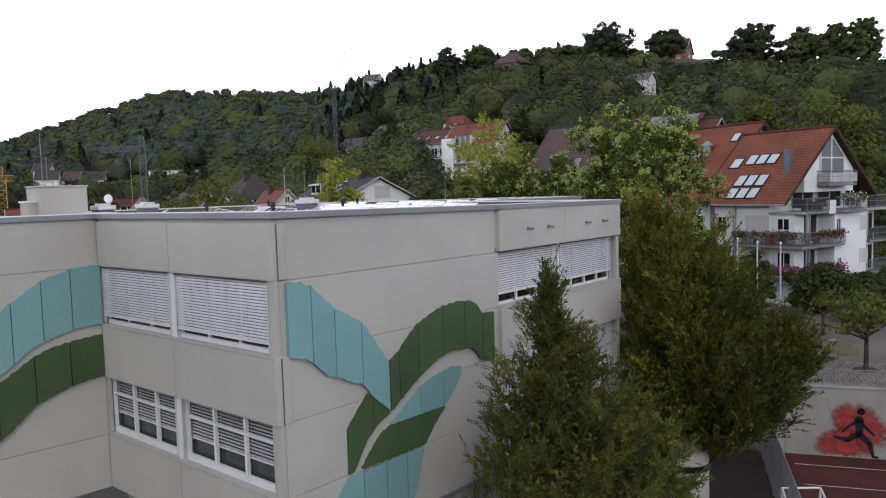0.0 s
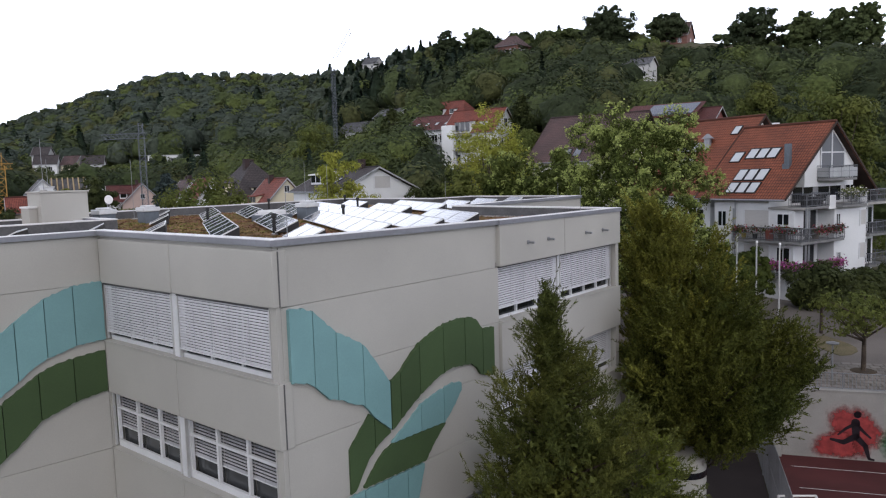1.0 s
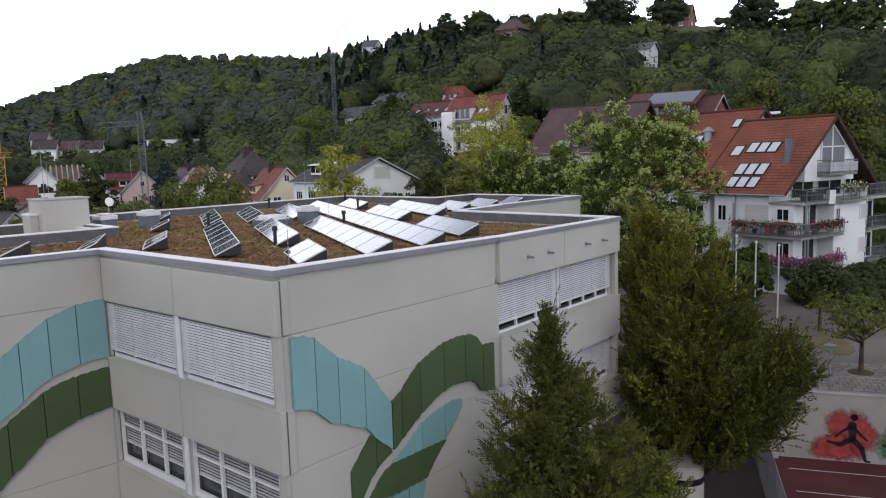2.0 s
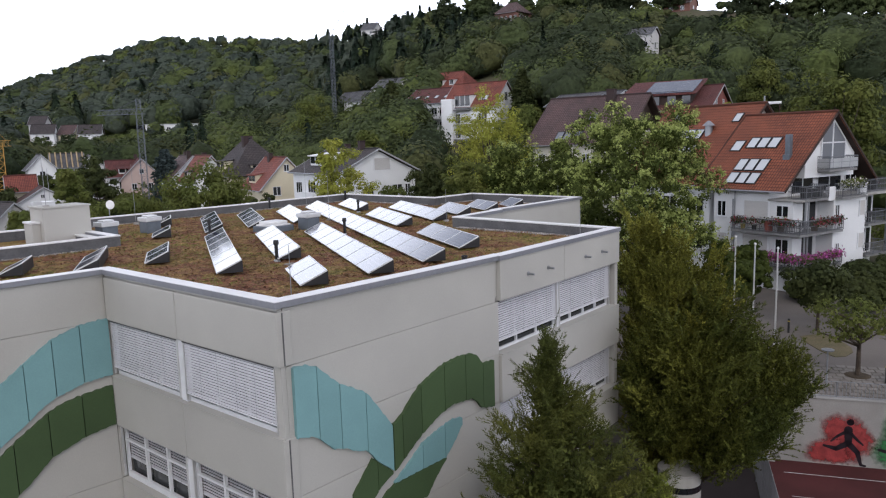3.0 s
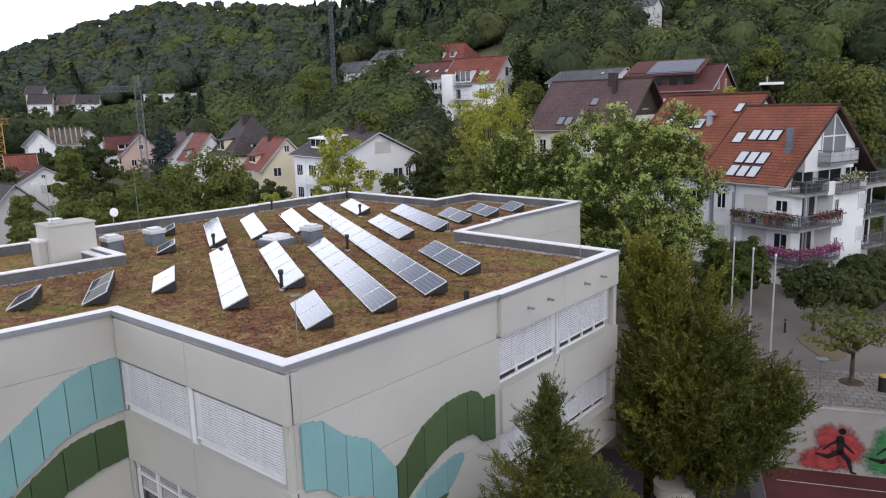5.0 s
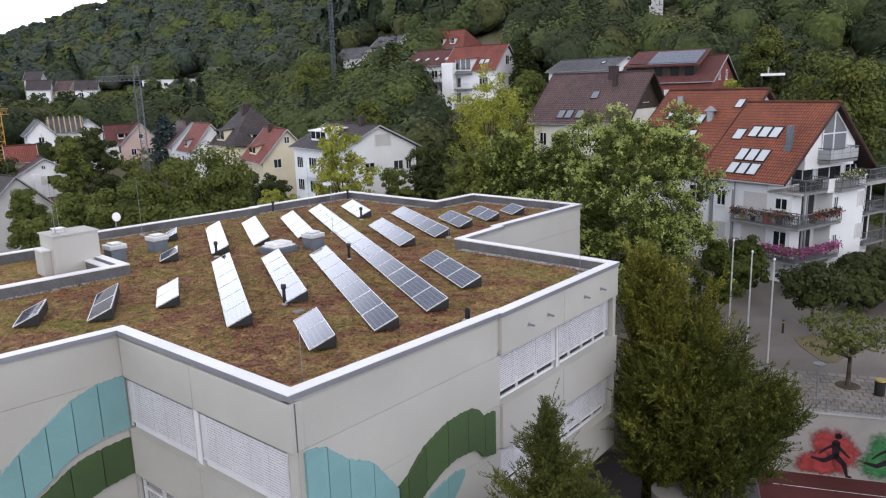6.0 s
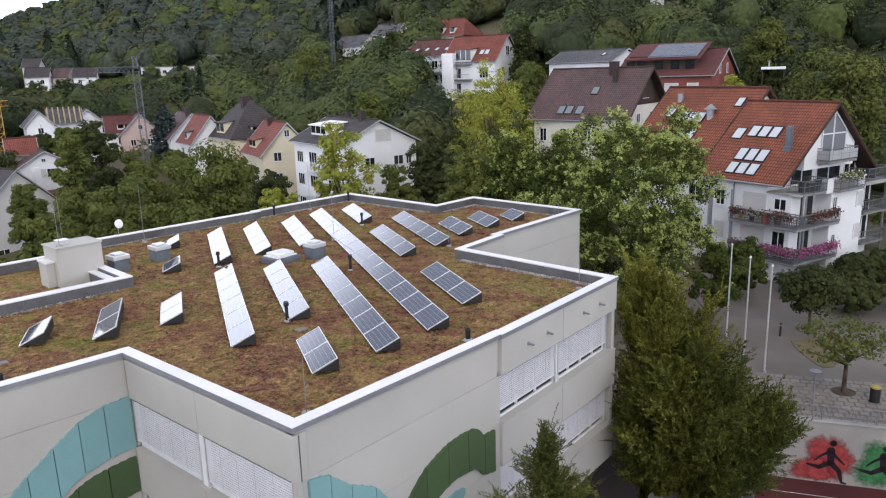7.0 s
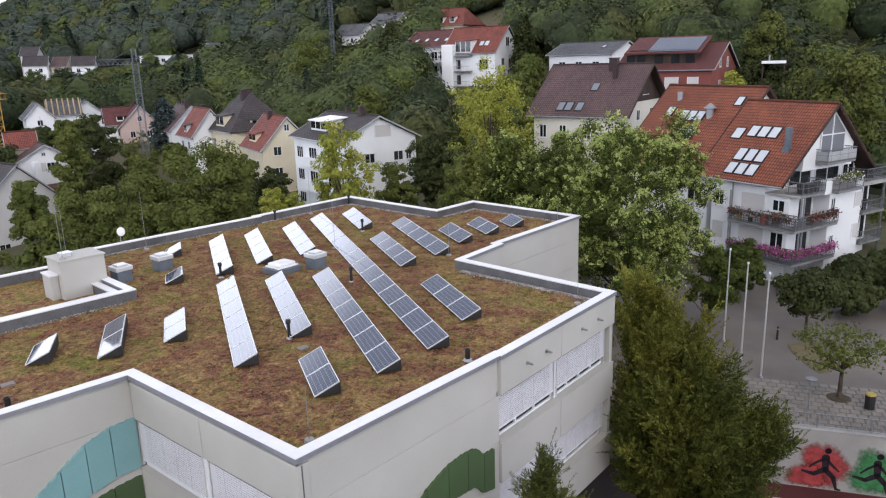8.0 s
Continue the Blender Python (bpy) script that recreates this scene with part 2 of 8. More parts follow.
def sedum_mat():
    """Extensive green roof: patches of green, straw and rust-red stonecrop."""
    m = bpy.data.materials.new("sedum")
    m.use_nodes = True
    nt = m.node_tree
    b = nt.nodes["Principled BSDF"]
    b.inputs["Roughness"].default_value = 0.95
    b.inputs["Specular IOR Level"].default_value = 0.1
    geo = nt.nodes.new("ShaderNodeNewGeometry")
    rows = []
    for sc, det in ((0.30, 5.0), (1.1, 7.0), (9.0, 4.0), (3.2, 5.0)):
        n = nt.nodes.new("ShaderNodeTexNoise")
        n.inputs["Scale"].default_value, n.inputs["Detail"].default_value = sc, det
        n.inputs["Roughness"].default_value = 0.62
        n.inputs["Distortion"].default_value = 0.6
        nt.links.new(geo.outputs["Position"], n.inputs["Vector"])
        rows.append(n)

    def ramp(source, stops):
        r = nt.nodes.new("ShaderNodeValToRGB")
        e = r.color_ramp.elements
        e[0].position, e[0].color = stops[0][0], (*stops[0][1], 1)
        e[1].position, e[1].color = stops[-1][0], (*stops[-1][1], 1)
        for p, c in stops[1:-1]:
            e.new(p).color = (*c, 1)
        nt.links.new(source, r.inputs[0])
        return r.outputs[0]

    def blend(fac, one, two):
        m_ = nt.nodes.new("ShaderNodeMix")
        m_.data_type = "RGBA"
        if isinstance(fac, float):
            m_.inputs[0].default_value = fac
        else:
            nt.links.new(fac, m_.inputs[0])
        nt.links.new(one, m_.inputs[6])
        nt.links.new(two, m_.inputs[7])
        return m_

    # three plant communities, each mottled in its own colours
    greens = ramp(rows[3].outputs["Fac"], ((0.36, (0.085, 0.070, 0.024)), (0.46, (0.145, 0.130, 0.034)), (0.54, (0.205, 0.175, 0.046)), (0.62, (0.15, 0.095, 0.045))))
    straws = ramp(rows[3].outputs["Fac"], ((0.36, (0.13, 0.072, 0.030)), (0.46, (0.235, 0.142, 0.056)), (0.54, (0.305, 0.196, 0.088)), (0.62, (0.16, 0.115, 0.040))))
    rusts = ramp(rows[3].outputs["Fac"], ((0.36, (0.068, 0.034, 0.023)), (0.46, (0.150, 0.066, 0.039)), (0.54, (0.215, 0.102, 0.058)), (0.62, (0.112, 0.056, 0.032))))
    drift = ramp(rows[1].outputs["Fac"], ((0.44, (0, 0, 0)), (0.54, (1, 1, 1))))
    wide = ramp(rows[0].outputs["Fac"], ((0.405, (0, 0, 0)), (0.475, (1, 1, 1))))
    mixed = blend(drift, straws, rusts)
    mx = blend(wide, blend(drift, greens, straws).outputs[2], mixed.outputs[2])
    hv = nt.nodes.new("ShaderNodeHueSaturation")
    mr = nt.nodes.new("ShaderNodeMapRange")
    mr.inputs[1].default_value, mr.inputs[2].default_value = 0.3, 0.7
    mr.inputs[3].default_value, mr.inputs[4].default_value = 0.5, 1.5
    nt.links.new(rows[2].outputs["Fac"], mr.inputs[0])
    nt.links.new(mr.outputs[0], hv.inputs["Value"])
    nt.links.new(mx.outputs[2], hv.inputs["Color"])
    nt.links.new(hv.outputs[0], b.inputs["Base Color"])
    bp = nt.nodes.new("ShaderNodeBump")
    bp.inputs["Strength"].default_value, bp.inputs["Distance"].default_value = 1.0, 0.08
    nt.links.new(rows[2].outputs["Fac"], bp.inputs["Height"])
    nt.links.new(bp.outputs[0], b.inputs["Normal"])
    return m


M["sedum"] = sedum_mat()
M["tuft_green"] = mat("tuft_green", (0.165, 0.160, 0.036), 0.9, vary=0.2, scale=0.8, fine=6, bump=0, island=0.14, color2=(0.15, 0.14, 0.03))
M["tuft_straw"] = mat("tuft_straw", (0.22, 0.143, 0.062), 0.9, vary=0.2, scale=0.8, fine=6, bump=0, island=0.14, color2=(0.14, 0.10, 0.045))
M["tuft_rust"] = mat("tuft_rust", (0.182, 0.088, 0.050), 0.9, vary=0.2, scale=0.8, fine=6, bump=0, island=0.14, color2=(0.21, 0.10, 0.07))


def pv_mat():
    """Solar cells: dark blue wafers with fine silver lines, under glass."""
    m = bpy.data.materials.new("solar_cells")
    m.use_nodes = True
    nt = m.node_tree
    b = nt.nodes["Principled BSDF"]
    b.inputs["Roughness"].default_value = 0.10
    b.inputs["Specular IOR Level"].default_value = 0.0
    b.inputs["Coat IOR"].default_value = 1.68
    b.inputs["Coat Weight"].default_value = 1.0
    b.inputs["Coat Roughness"].default_value = 0.07
    uv = nt.nodes.new("ShaderNodeUVMap")
    br = nt.nodes.new("ShaderNodeTexBrick")
    br.offset = 0.0
    br.inputs["Scale"].default_value = 1.0
    br.inputs["Brick Width"].default_value, br.inputs["Row Height"].default_value = 0.16, 0.16
    br.inputs["Mortar Size"].default_value = 0.006
    br.inputs["Color1"].default_value, br.inputs["Color2"].default_value = (0.012, 0.018, 0.040, 1), (0.018, 0.026, 0.055, 1)
    br.inputs["Mortar"].default_value = (0.20, 0.21, 0.24, 1)
    nt.links.new(uv.outputs[0], br.inputs["Vector"])
    nt.links.new(br.outputs["Color"], b.inputs["Base Color"])
    return m


M["solar"] = pv_mat()
LEAF = {
    "forest": leaf_mat("leaf_forest", (0.056, 0.076, 0.030), (0.084, 0.104, 0.038), 0.09, 0.2, 0.05, 1.1),
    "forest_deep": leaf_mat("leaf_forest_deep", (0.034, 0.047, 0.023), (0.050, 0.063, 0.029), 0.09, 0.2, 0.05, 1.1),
    "forest_light": leaf_mat("leaf_forest_light", (0.086, 0.112, 0.036), (0.118, 0.140, 0.042), 0.09, 0.25, 0.05, 1.1),
    "forest_olive": leaf_mat("leaf_forest_olive", (0.070, 0.080, 0.032), (0.092, 0.098, 0.038), 0.09, 0.2, 0.05, 1.1),
    # bluish leaf colour that stands in for haze over the distant woods
    "forest_haze": leaf_mat("leaf_forest_haze", (0.050, 0.066, 0.052), (0.072, 0.088, 0.062), 0.09, 0.2, 0.03, 0.7),
    "forest_dark": leaf_mat("leaf_conifer_far", (0.012, 0.022, 0.015), (0.022, 0.034, 0.018), 0.3, 0.1, 0.1),
    "mid": leaf_mat("leaf_mid", (0.090, 0.114, 0.030), (0.138, 0.150, 0.040), 0.3, 0.35),
    "yellow": leaf_mat("leaf_yellow_green", (0.24, 0.262, 0.046), (0.31, 0.305, 0.062), 0.3, 0.35),
    "dark": leaf_mat("leaf_dark", (0.037, 0.048, 0.017), (0.056, 0.066, 0.022), 0.3, 0.2),
    "conifer": leaf_mat("leaf_conifer", (0.056, 0.068, 0.017), (0.100, 0.104, 0.023), 0.45, 0.10, 0.6),
    "hornbeam": leaf_mat("leaf_hornbeam", (0.048, 0.062, 0.014), (0.105, 0.108, 0.019), 0.55, 0.12, 0.3),
    "hornbeam_gold": leaf_mat("leaf_hornbeam_gold", (0.096, 0.102, 0.019), (0.182, 0.168, 0.027), 0.55, 0.15, 0.3),
    "tall": leaf_mat("leaf_tall", (0.080, 0.098, 0.026), (0.122, 0.132, 0.034), 0.3, 0.3),
    "lime": leaf_mat("leaf_bright_lime", (0.140, 0.170, 0.026), (0.180, 0.210, 0.039), 0.35, 0.35, 0.4),
    "flower": leaf_mat("leaf_flowering", (0.054, 0.074, 0.018), (0.088, 0.108, 0.024), 0.3, 0.35, 0.5),
    "blossom": leaf_mat("pale_blossom", (0.38, 0.43, 0.145), (0.29, 0.345, 0.10), 0.2, 0.35, 0.6),
    "blue": leaf_mat("leaf_spruce", (0.050, 0.070, 0.069), (0.070, 0.090, 0.086), 0.3, 0.15),
}


# ---- building blocks ----
def part(name, bm, material, parent=None, label="", smooth=False):
    me = bpy.data.meshes.new(name)
    bm.to_mesh(me)
    bm.free()
    for m in material if isinstance(material, (list, tuple)) else [material]:
        me.materials.append(m)
    if smooth:
        me.shade_smooth()
    ob = new(name, me)
    ob.parent = parent
    if label:
        ob["label"] = label
    return ob


def thing(name, label, category, group="", kind="", at=(0, 0, 0)):
    ob = new(name)
    ob.location = at
    ob.empty_display_size = 0.3
    bpy.context.view_layer.update()
    return tagged(ob, label, category, group, kind)


def local(ob, parent):
    """Keep a world-built part in place under a parent that stands elsewhere."""
    ob.parent = parent
    ob.matrix_parent_inverse = Matrix.Translation(-Vector(parent.location))
    return ob


def box(bm, x0, y0, z0, x1, y1, z1, m=None, bevel=0.0, mi=0):
    c = Matrix.Translation(((x0 + x1) / 2, (y0 + y1) / 2, (z0 + z1) / 2)) @ Matrix.Diagonal((abs(x1 - x0), abs(y1 - y0), abs(z1 - z0), 1))
    r = bmesh.ops.create_cube(bm, size=1.0, matrix=(m @ c) if m else c)
    if mi:
        for v in r["verts"]:
            for f in v.link_faces:
                f.material_index = mi
    if bevel:
        edges = list({e for v in r["verts"] for e in v.link_edges})
        bmesh.ops.bevel(bm, geom=edges, offset=bevel, segments=2, affect="EDGES", profile=0.6)
    return bm


def frame_ring(bm, x0, z0, x1, z1, w, y0, y1, m, low=None):
    """A joined rectangular frame standing in the x-z plane."""
    low = w if low is None else low
    out = [(x0, z0), (x1, z0), (x1, z1), (x0, z1)]
    inn = [(x0 + w, z0 + low), (x1 - w, z0 + low), (x1 - w, z1 - w), (x0 + w, z1 - w)]
    rows = [[bm.verts.new(m @ Vector((x, y, z))) for x, z in ring_] for ring_, y in ((out, y0), (inn, y0), (inn, y1), (out, y1))]
    for a in range(4):
        b = (a + 1) % 4
        for k in range(4):
            n = (k + 1) % 4
            bm.faces.new((rows[a][k], rows[a][n], rows[b][n], rows[b][k]))
    bmesh.ops.recalc_face_normals(bm, faces=bm.faces)
    return bm


def cyl(bm, p, q, r0, r1=None, n=10):
    p, q = Vector(p), Vector(q)
    d = q - p
    m = Matrix.Translation((p + q) / 2) @ d.to_track_quat("Z", "Y").to_matrix().to_4x4()
    bmesh.ops.create_cone(bm, cap_ends=True, segments=n, radius1=r0, radius2=r0 if r1 is None else r1, depth=d.length, matrix=m)
    return bm


def frame_at(p, q):
    """A wall's own axes: x along it from p to q, y into the building, z up."""
    p, q = Vector((*p, 0)), Vector((*q, 0))
    u = (q - p).normalized()
    n = Vector((-u.y, u.x, 0))
    m = Matrix(((u.x, n.x, 0, p.x), (u.y, n.y, 0, p.y), (0, 0, 1, 0), (0, 0, 0, 1)))
    return m, (q - p).length


def prism(bm, poly, z0, z1):
    lo = [bm.verts.new((x, y, z0)) for x, y in poly]
    hi = [bm.verts.new((x, y, z1)) for x, y in poly]
    bm.faces.new(hi)
    bm.faces.new(lo[::-1])
    k = len(poly)
    for i in range(k):
        bm.faces.new((lo[i], lo[(i + 1) % k], hi[(i + 1) % k], hi[i]))
    bmesh.ops.recalc_face_normals(bm, faces=bm.faces)
    return bm


def mesh_from(name, verts, faces, material, parent=None, smooth=False):
    me = bpy.data.meshes.new(name)
    verts, faces = np.asarray(verts, "f"), np.asarray(faces, "i")
    k = faces.shape[1]
    me.vertices.add(len(verts))
    me.vertices.foreach_set("co", verts.ravel())
    me.loops.add(faces.size)
    me.loops.foreach_set("vertex_index", faces.ravel())
    me.polygons.add(len(faces))
    me.polygons.foreach_set("loop_start", np.arange(len(faces), dtype="i") * k)
    me.update(calc_edges=True)
    me.validate()
    for m in material if isinstance(material, (list, tuple)) else [material]:
        me.materials.append(m)
    if smooth:
        me.shade_smooth()
    ob = new(name, me)
    ob.parent = parent
    return ob


# ---- ground ----
EYE_X, EYE_Y, HEAD = 0.6, -0.25, 46.8
WALL_P, WALL_U = Vector((36.25, 10.75)), Vector((0.43, -0.903))
WALL_N = Vector((0.903, 0.43))


def smooth01(t):
    t = np.clip(t, 0, 1)
    return t * t * (3 - 2 * t)


def hill(x, y):
    """Height of the valley floor, the slopes round it and an added rise behind the eye."""
    x, y = np.asarray(x, float), np.asarray(y, float)
    d = np.hypot(x - EYE_X, y - EYE_Y)
    b = (np.degrees(np.arctan2(x - EYE_X, y - EYE_Y)) - HEAD + 180) % 360 - 180
    foot = np.interp(b, (-60, -30, -20, -10, 0, 10, 60), (230, 200, 165, 100, 64, 62, 62))
    far = np.interp(b, (-60, -30, -20, -10, -4, 4, 10, 27, 60), (900, 860, 740, 560, 420, 340, 320, 250, 240))
    # past the left edge the unseen skyline is lowered to keep panel reflections bright
    top = np.interp(b, (-60, -38, -34, -30, -25, -20, -15, -10, -4, 4, 12, 20, 27, 60), (6, 18, 47, 66, 88, 103, 94, 80, 73, 66, 63, 54, 45, 38))
    power = np.interp(b, (-20, -5, 10), (1.5, 1.5, 1.4))
    t = np.clip((d - foot) / (far - foot), 0, 1)
    ahead = smooth01((100 - np.abs(b)) / 40)
    z = 2.0 + top * t ** power * ahead
    z = z + smooth01((-12 - b) / 12) * ahead * (-6.0 + 9.5 * smooth01((d - 105) / 50))
    # unseen rise behind the eye, added to block the bright low sky
    z = z + 34.0 * smooth01((np.abs(b) - 85) / 40) * smooth01((d - 60) / 190)
    q = (x - WALL_P.x) * WALL_N.x + (y - WALL_P.y) * WALL_N.y
    low = smooth01(1 - (q - 1.2) / 2.5) * smooth01((75 - d) / 20)
    return z * (1 - low) + (-1.32) * low - 0.25 * (1 - low)


def ground():
    rings = np.concatenate([np.linspace(0, 60, 80), np.geomspace(61, 1000, 130), np.geomspace(1080, 4200, 12)])
    spokes = np.radians(np.concatenate([np.linspace(-50, 50, 161) + HEAD, np.linspace(53, 307, 70) + HEAD]))
    rr, aa = np.meshgrid(rings, spokes, indexing="ij")
    x, y = EYE_X + rr * np.sin(aa), EYE_Y + rr * np.cos(aa)
    z = hill(x, y)
    verts = np.stack([x, y, z], -1).reshape(-1, 3)
    n, k = len(rings), len(spokes)
    i, j = np.meshgrid(np.arange(n - 1), np.arange(k), indexing="ij")
    jj = (j + 1) % k
    faces = np.stack([i * k + j, i * k + jj, (i + 1) * k + jj, (i + 1) * k + j], -1).reshape(-1, 4)
    ob = mesh_from("ground", verts, faces[:, ::-1], M["undergrowth"], smooth=True)
    return tagged(ob, "grassy valley floor rising into wooded hillsides", "ground", kind="structure")


ground()

# ---- school building ----
school = thing("school_building", "beige three-storey flat-roofed school building with painted wall reliefs", "building", at=(18, 25, -1.0))
bpy.context.view_layer.update()
TOP = 11.0
ROOF = 10.52
PL, PA, PB, PC = (9.28, 21.6), (9.68, 13.42), (17.93, 13.72), (26.23, 14.28)
PH, PJ, PD, PE, PG, PF = (26.11, 22.39), (29.55, 22.75), (37.6, 23.26), (37.52, 31.65), (33.91, 31.6), (33.82, 40.0)
PN, PO, PM, PW, PV = (25.6, 39.85), (13.55, 39.95), (13.4, 30.95), (-7.0, 31.6), (-7.0, 22.35)
OUTLINE = [PA, PB, (17.95, 13.66), PC, PH, PJ, (29.56, 22.98), PD, PE, PG, PF, PN, (25.6, 39.65), PO, PM, PW, PV, PL]


def sp(name, bm, material, label="", smooth=False):
    return local(part(name, bm, material, None, label, smooth), school)


def inset(poly, d):
    out = []
    k = len(poly)
    for i in range(k):
        p, c, n = (Vector(poly[(i + j) % k]) for j in (-1, 0, 1))
        a, b = (c - p).normalized(), (n - c).normalized()
        na, nb = Vector((-a.y, a.x)), Vector((-b.y, b.x))
        den = 1 + na.dot(nb)
        out.append(tuple(c + (na + nb) * (d / den)) if den > 0.3 else tuple(c + na * d))
    return out


def ring(bm, outer, inner, z0, z1):
    """A closed band between two outlines, from z0 to z1."""
    k = len(outer)
    rows = [[bm.verts.new((*p, z)) for p in poly] for poly, z in ((outer, z0), (outer, z1), (inner, z1), (inner, z0))]
    for i in range(k):
        j = (i + 1) % k
        for a in range(4):
            b = (a + 1) % 4
            bm.faces.new((rows[a][i], rows[a][j], rows[b][j], rows[b][i]))
    bmesh.ops.recalc_face_normals(bm, faces=bm.faces)
    return bm


def raised(bm, z0):
    """The parapet of the west wing stands a hand's width higher, running out along the gable wall."""
    for v in bm.verts:
        if v.co.z > z0:
            v.co.z += 0.11 * max(0.0, min(1.0, (19.0 - v.co.x) / 9.0)) * (1 if v.co.y < 30 else 0)
            v.co.z -= 0.04 * max(0.0, min(1.0, (v.co.x - 19.0) / 6.0)) * (1 if v.co.y < 20 else 0)
    return bm


# parapet: body, metal cap with a lip, dark upstand inside
IN_CAP = inset(OUTLINE, 0.36)
sp("parapet", raised(ring(bmesh.new(), inset(OUTLINE, 0.09), inset(OUTLINE, 0.31), 9.7, 10.95), 10), M["render_beige"])
capbm = raised(ring(bmesh.new(), inset(OUTLINE, -0.02), IN_CAP, 10.95, TOP), 10)
sp("parapet_cap", capbm, M["cap_white"], "white sheet metal parapet capping")
sp("cap_lip", raised(ring(bmesh.new(), inset(OUTLINE, -0.035), inset(OUTLINE, 0.05), 10.845, 10.985), 10), M["lip_grey"], "dark grey metal drip edge")
sp("upstand", raised(ring(bmesh.new(), inset(OUTLINE, 0.315), inset(OUTLINE, 0.345), 10.40, 10.945), 10.6), M["bitumen"], "dark bitumen upstand")
bm = bmesh.new()
prism(bm, inset(OUTLINE, 0.30), 10.2, ROOF - 0.10)
sp("roof_slab", bm, M["bitumen"])


def gravel_strip(p, q, wide, n, seed):
    """Pale pebbles along the foot of a parapet."""
    rng = np.random.default_rng(seed)
    m, length = frame_at(p, q)
    m = np.array(m)
    s, y = rng.uniform(0.2, length - 0.2, n), 0.36 + np.abs(rng.normal(size=n)) * wide * 0.5
    c = np.stack([s, y, np.full(n, ROOF + 0.02), np.ones(n)], 1) @ m.T
    base = np.array([(1, 0, 0), (-0.5, 0.87, 0), (-0.5, -0.87, 0), (0, 0, 0.8), (0, 0, -0.8)])
    tri = np.array([(0, 1, 3), (1, 2, 3), (2, 0, 3), (1, 0, 4), (2, 1, 4), (0, 2, 4)])
    r = rng.uniform(0.02, 0.05, (n, 1, 1))
    v = (c[:, None, :3] + base[None] * r * rng.uniform(0.7, 1.3, (n, 5, 1))).reshape(-1, 3)
    f = (tri[None] + np.arange(n)[:, None, None] * 5).reshape(-1, 3)
    o = mesh_from("gravel_strip", v, f, M["gravel"])
    o["label"], o["kind"] = "pale gravel edging along the parapet", "stuff"
    local(o, school)


# planted roof surface: a gently uneven sheet inside the upstand
def inside(poly, x, y):
    c = np.zeros(np.shape(x), bool)
    j = len(poly) - 1
    for i in range(len(poly)):
        xi, yi = poly[i]
        xj, yj = poly[j]
        c ^= ((yi > y) != (yj > y)) & (x < (xj - xi) * (y - yi) / (yj - yi + 1e-12) + xi)
        j = i
    return c


def roof_height(x, y):
    return ROOF + 0.025 * np.sin(x * 2.1 + 1.3 * np.sin(y * 0.9)) * np.cos(y * 1.7) + 0.018 * np.sin(x * 5.3 + y * 4.1)


def green_roof():
    step = 0.16
    xs, ys = np.arange(-7, 38, step), np.arange(13.3, 40.2, step)
    gx, gy = np.meshgrid(xs, ys, indexing="ij")
    ok = inside(inset(OUTLINE, 0.34), gx, gy)
    z = roof_height(gx, gy)
    n, k = gx.shape
    i, j = np.meshgrid(np.arange(n - 1), np.arange(k - 1), indexing="ij")
    keep = ok[:-1, :-1] | ok[1:, :-1] | ok[:-1, 1:] | ok[1:, 1:]
    inner = inside(inset(OUTLINE, 0.10), gx, gy)
    keep &= inner[:-1, :-1] & inner[1:, :-1] & inner[:-1, 1:] & inner[1:, 1:]
    f = np.stack([i * k + j, (i + 1) * k + j, (i + 1) * k + j + 1, i * k + j + 1], -1)[keep]
    ob = mesh_from("planted_surface", np.stack([gx, gy, z], -1).reshape(-1, 3), f, M["sedum"], smooth=True)
    ob["label"] = "rust and green stonecrop carpet on the flat roof"
    local(ob, school)


green_roof()
for k, (p, q, n) in enumerate(((PC, PH, 2600), (PH, PJ, 900), (PD, PE, 1500), (PE, PG, 700), (PG, PF, 1500), (PF, PN, 1500), (PN, PO, 1800), (PM, PW, 1200))):
    gravel_strip(p, q, 0.28, n, 60 + k)


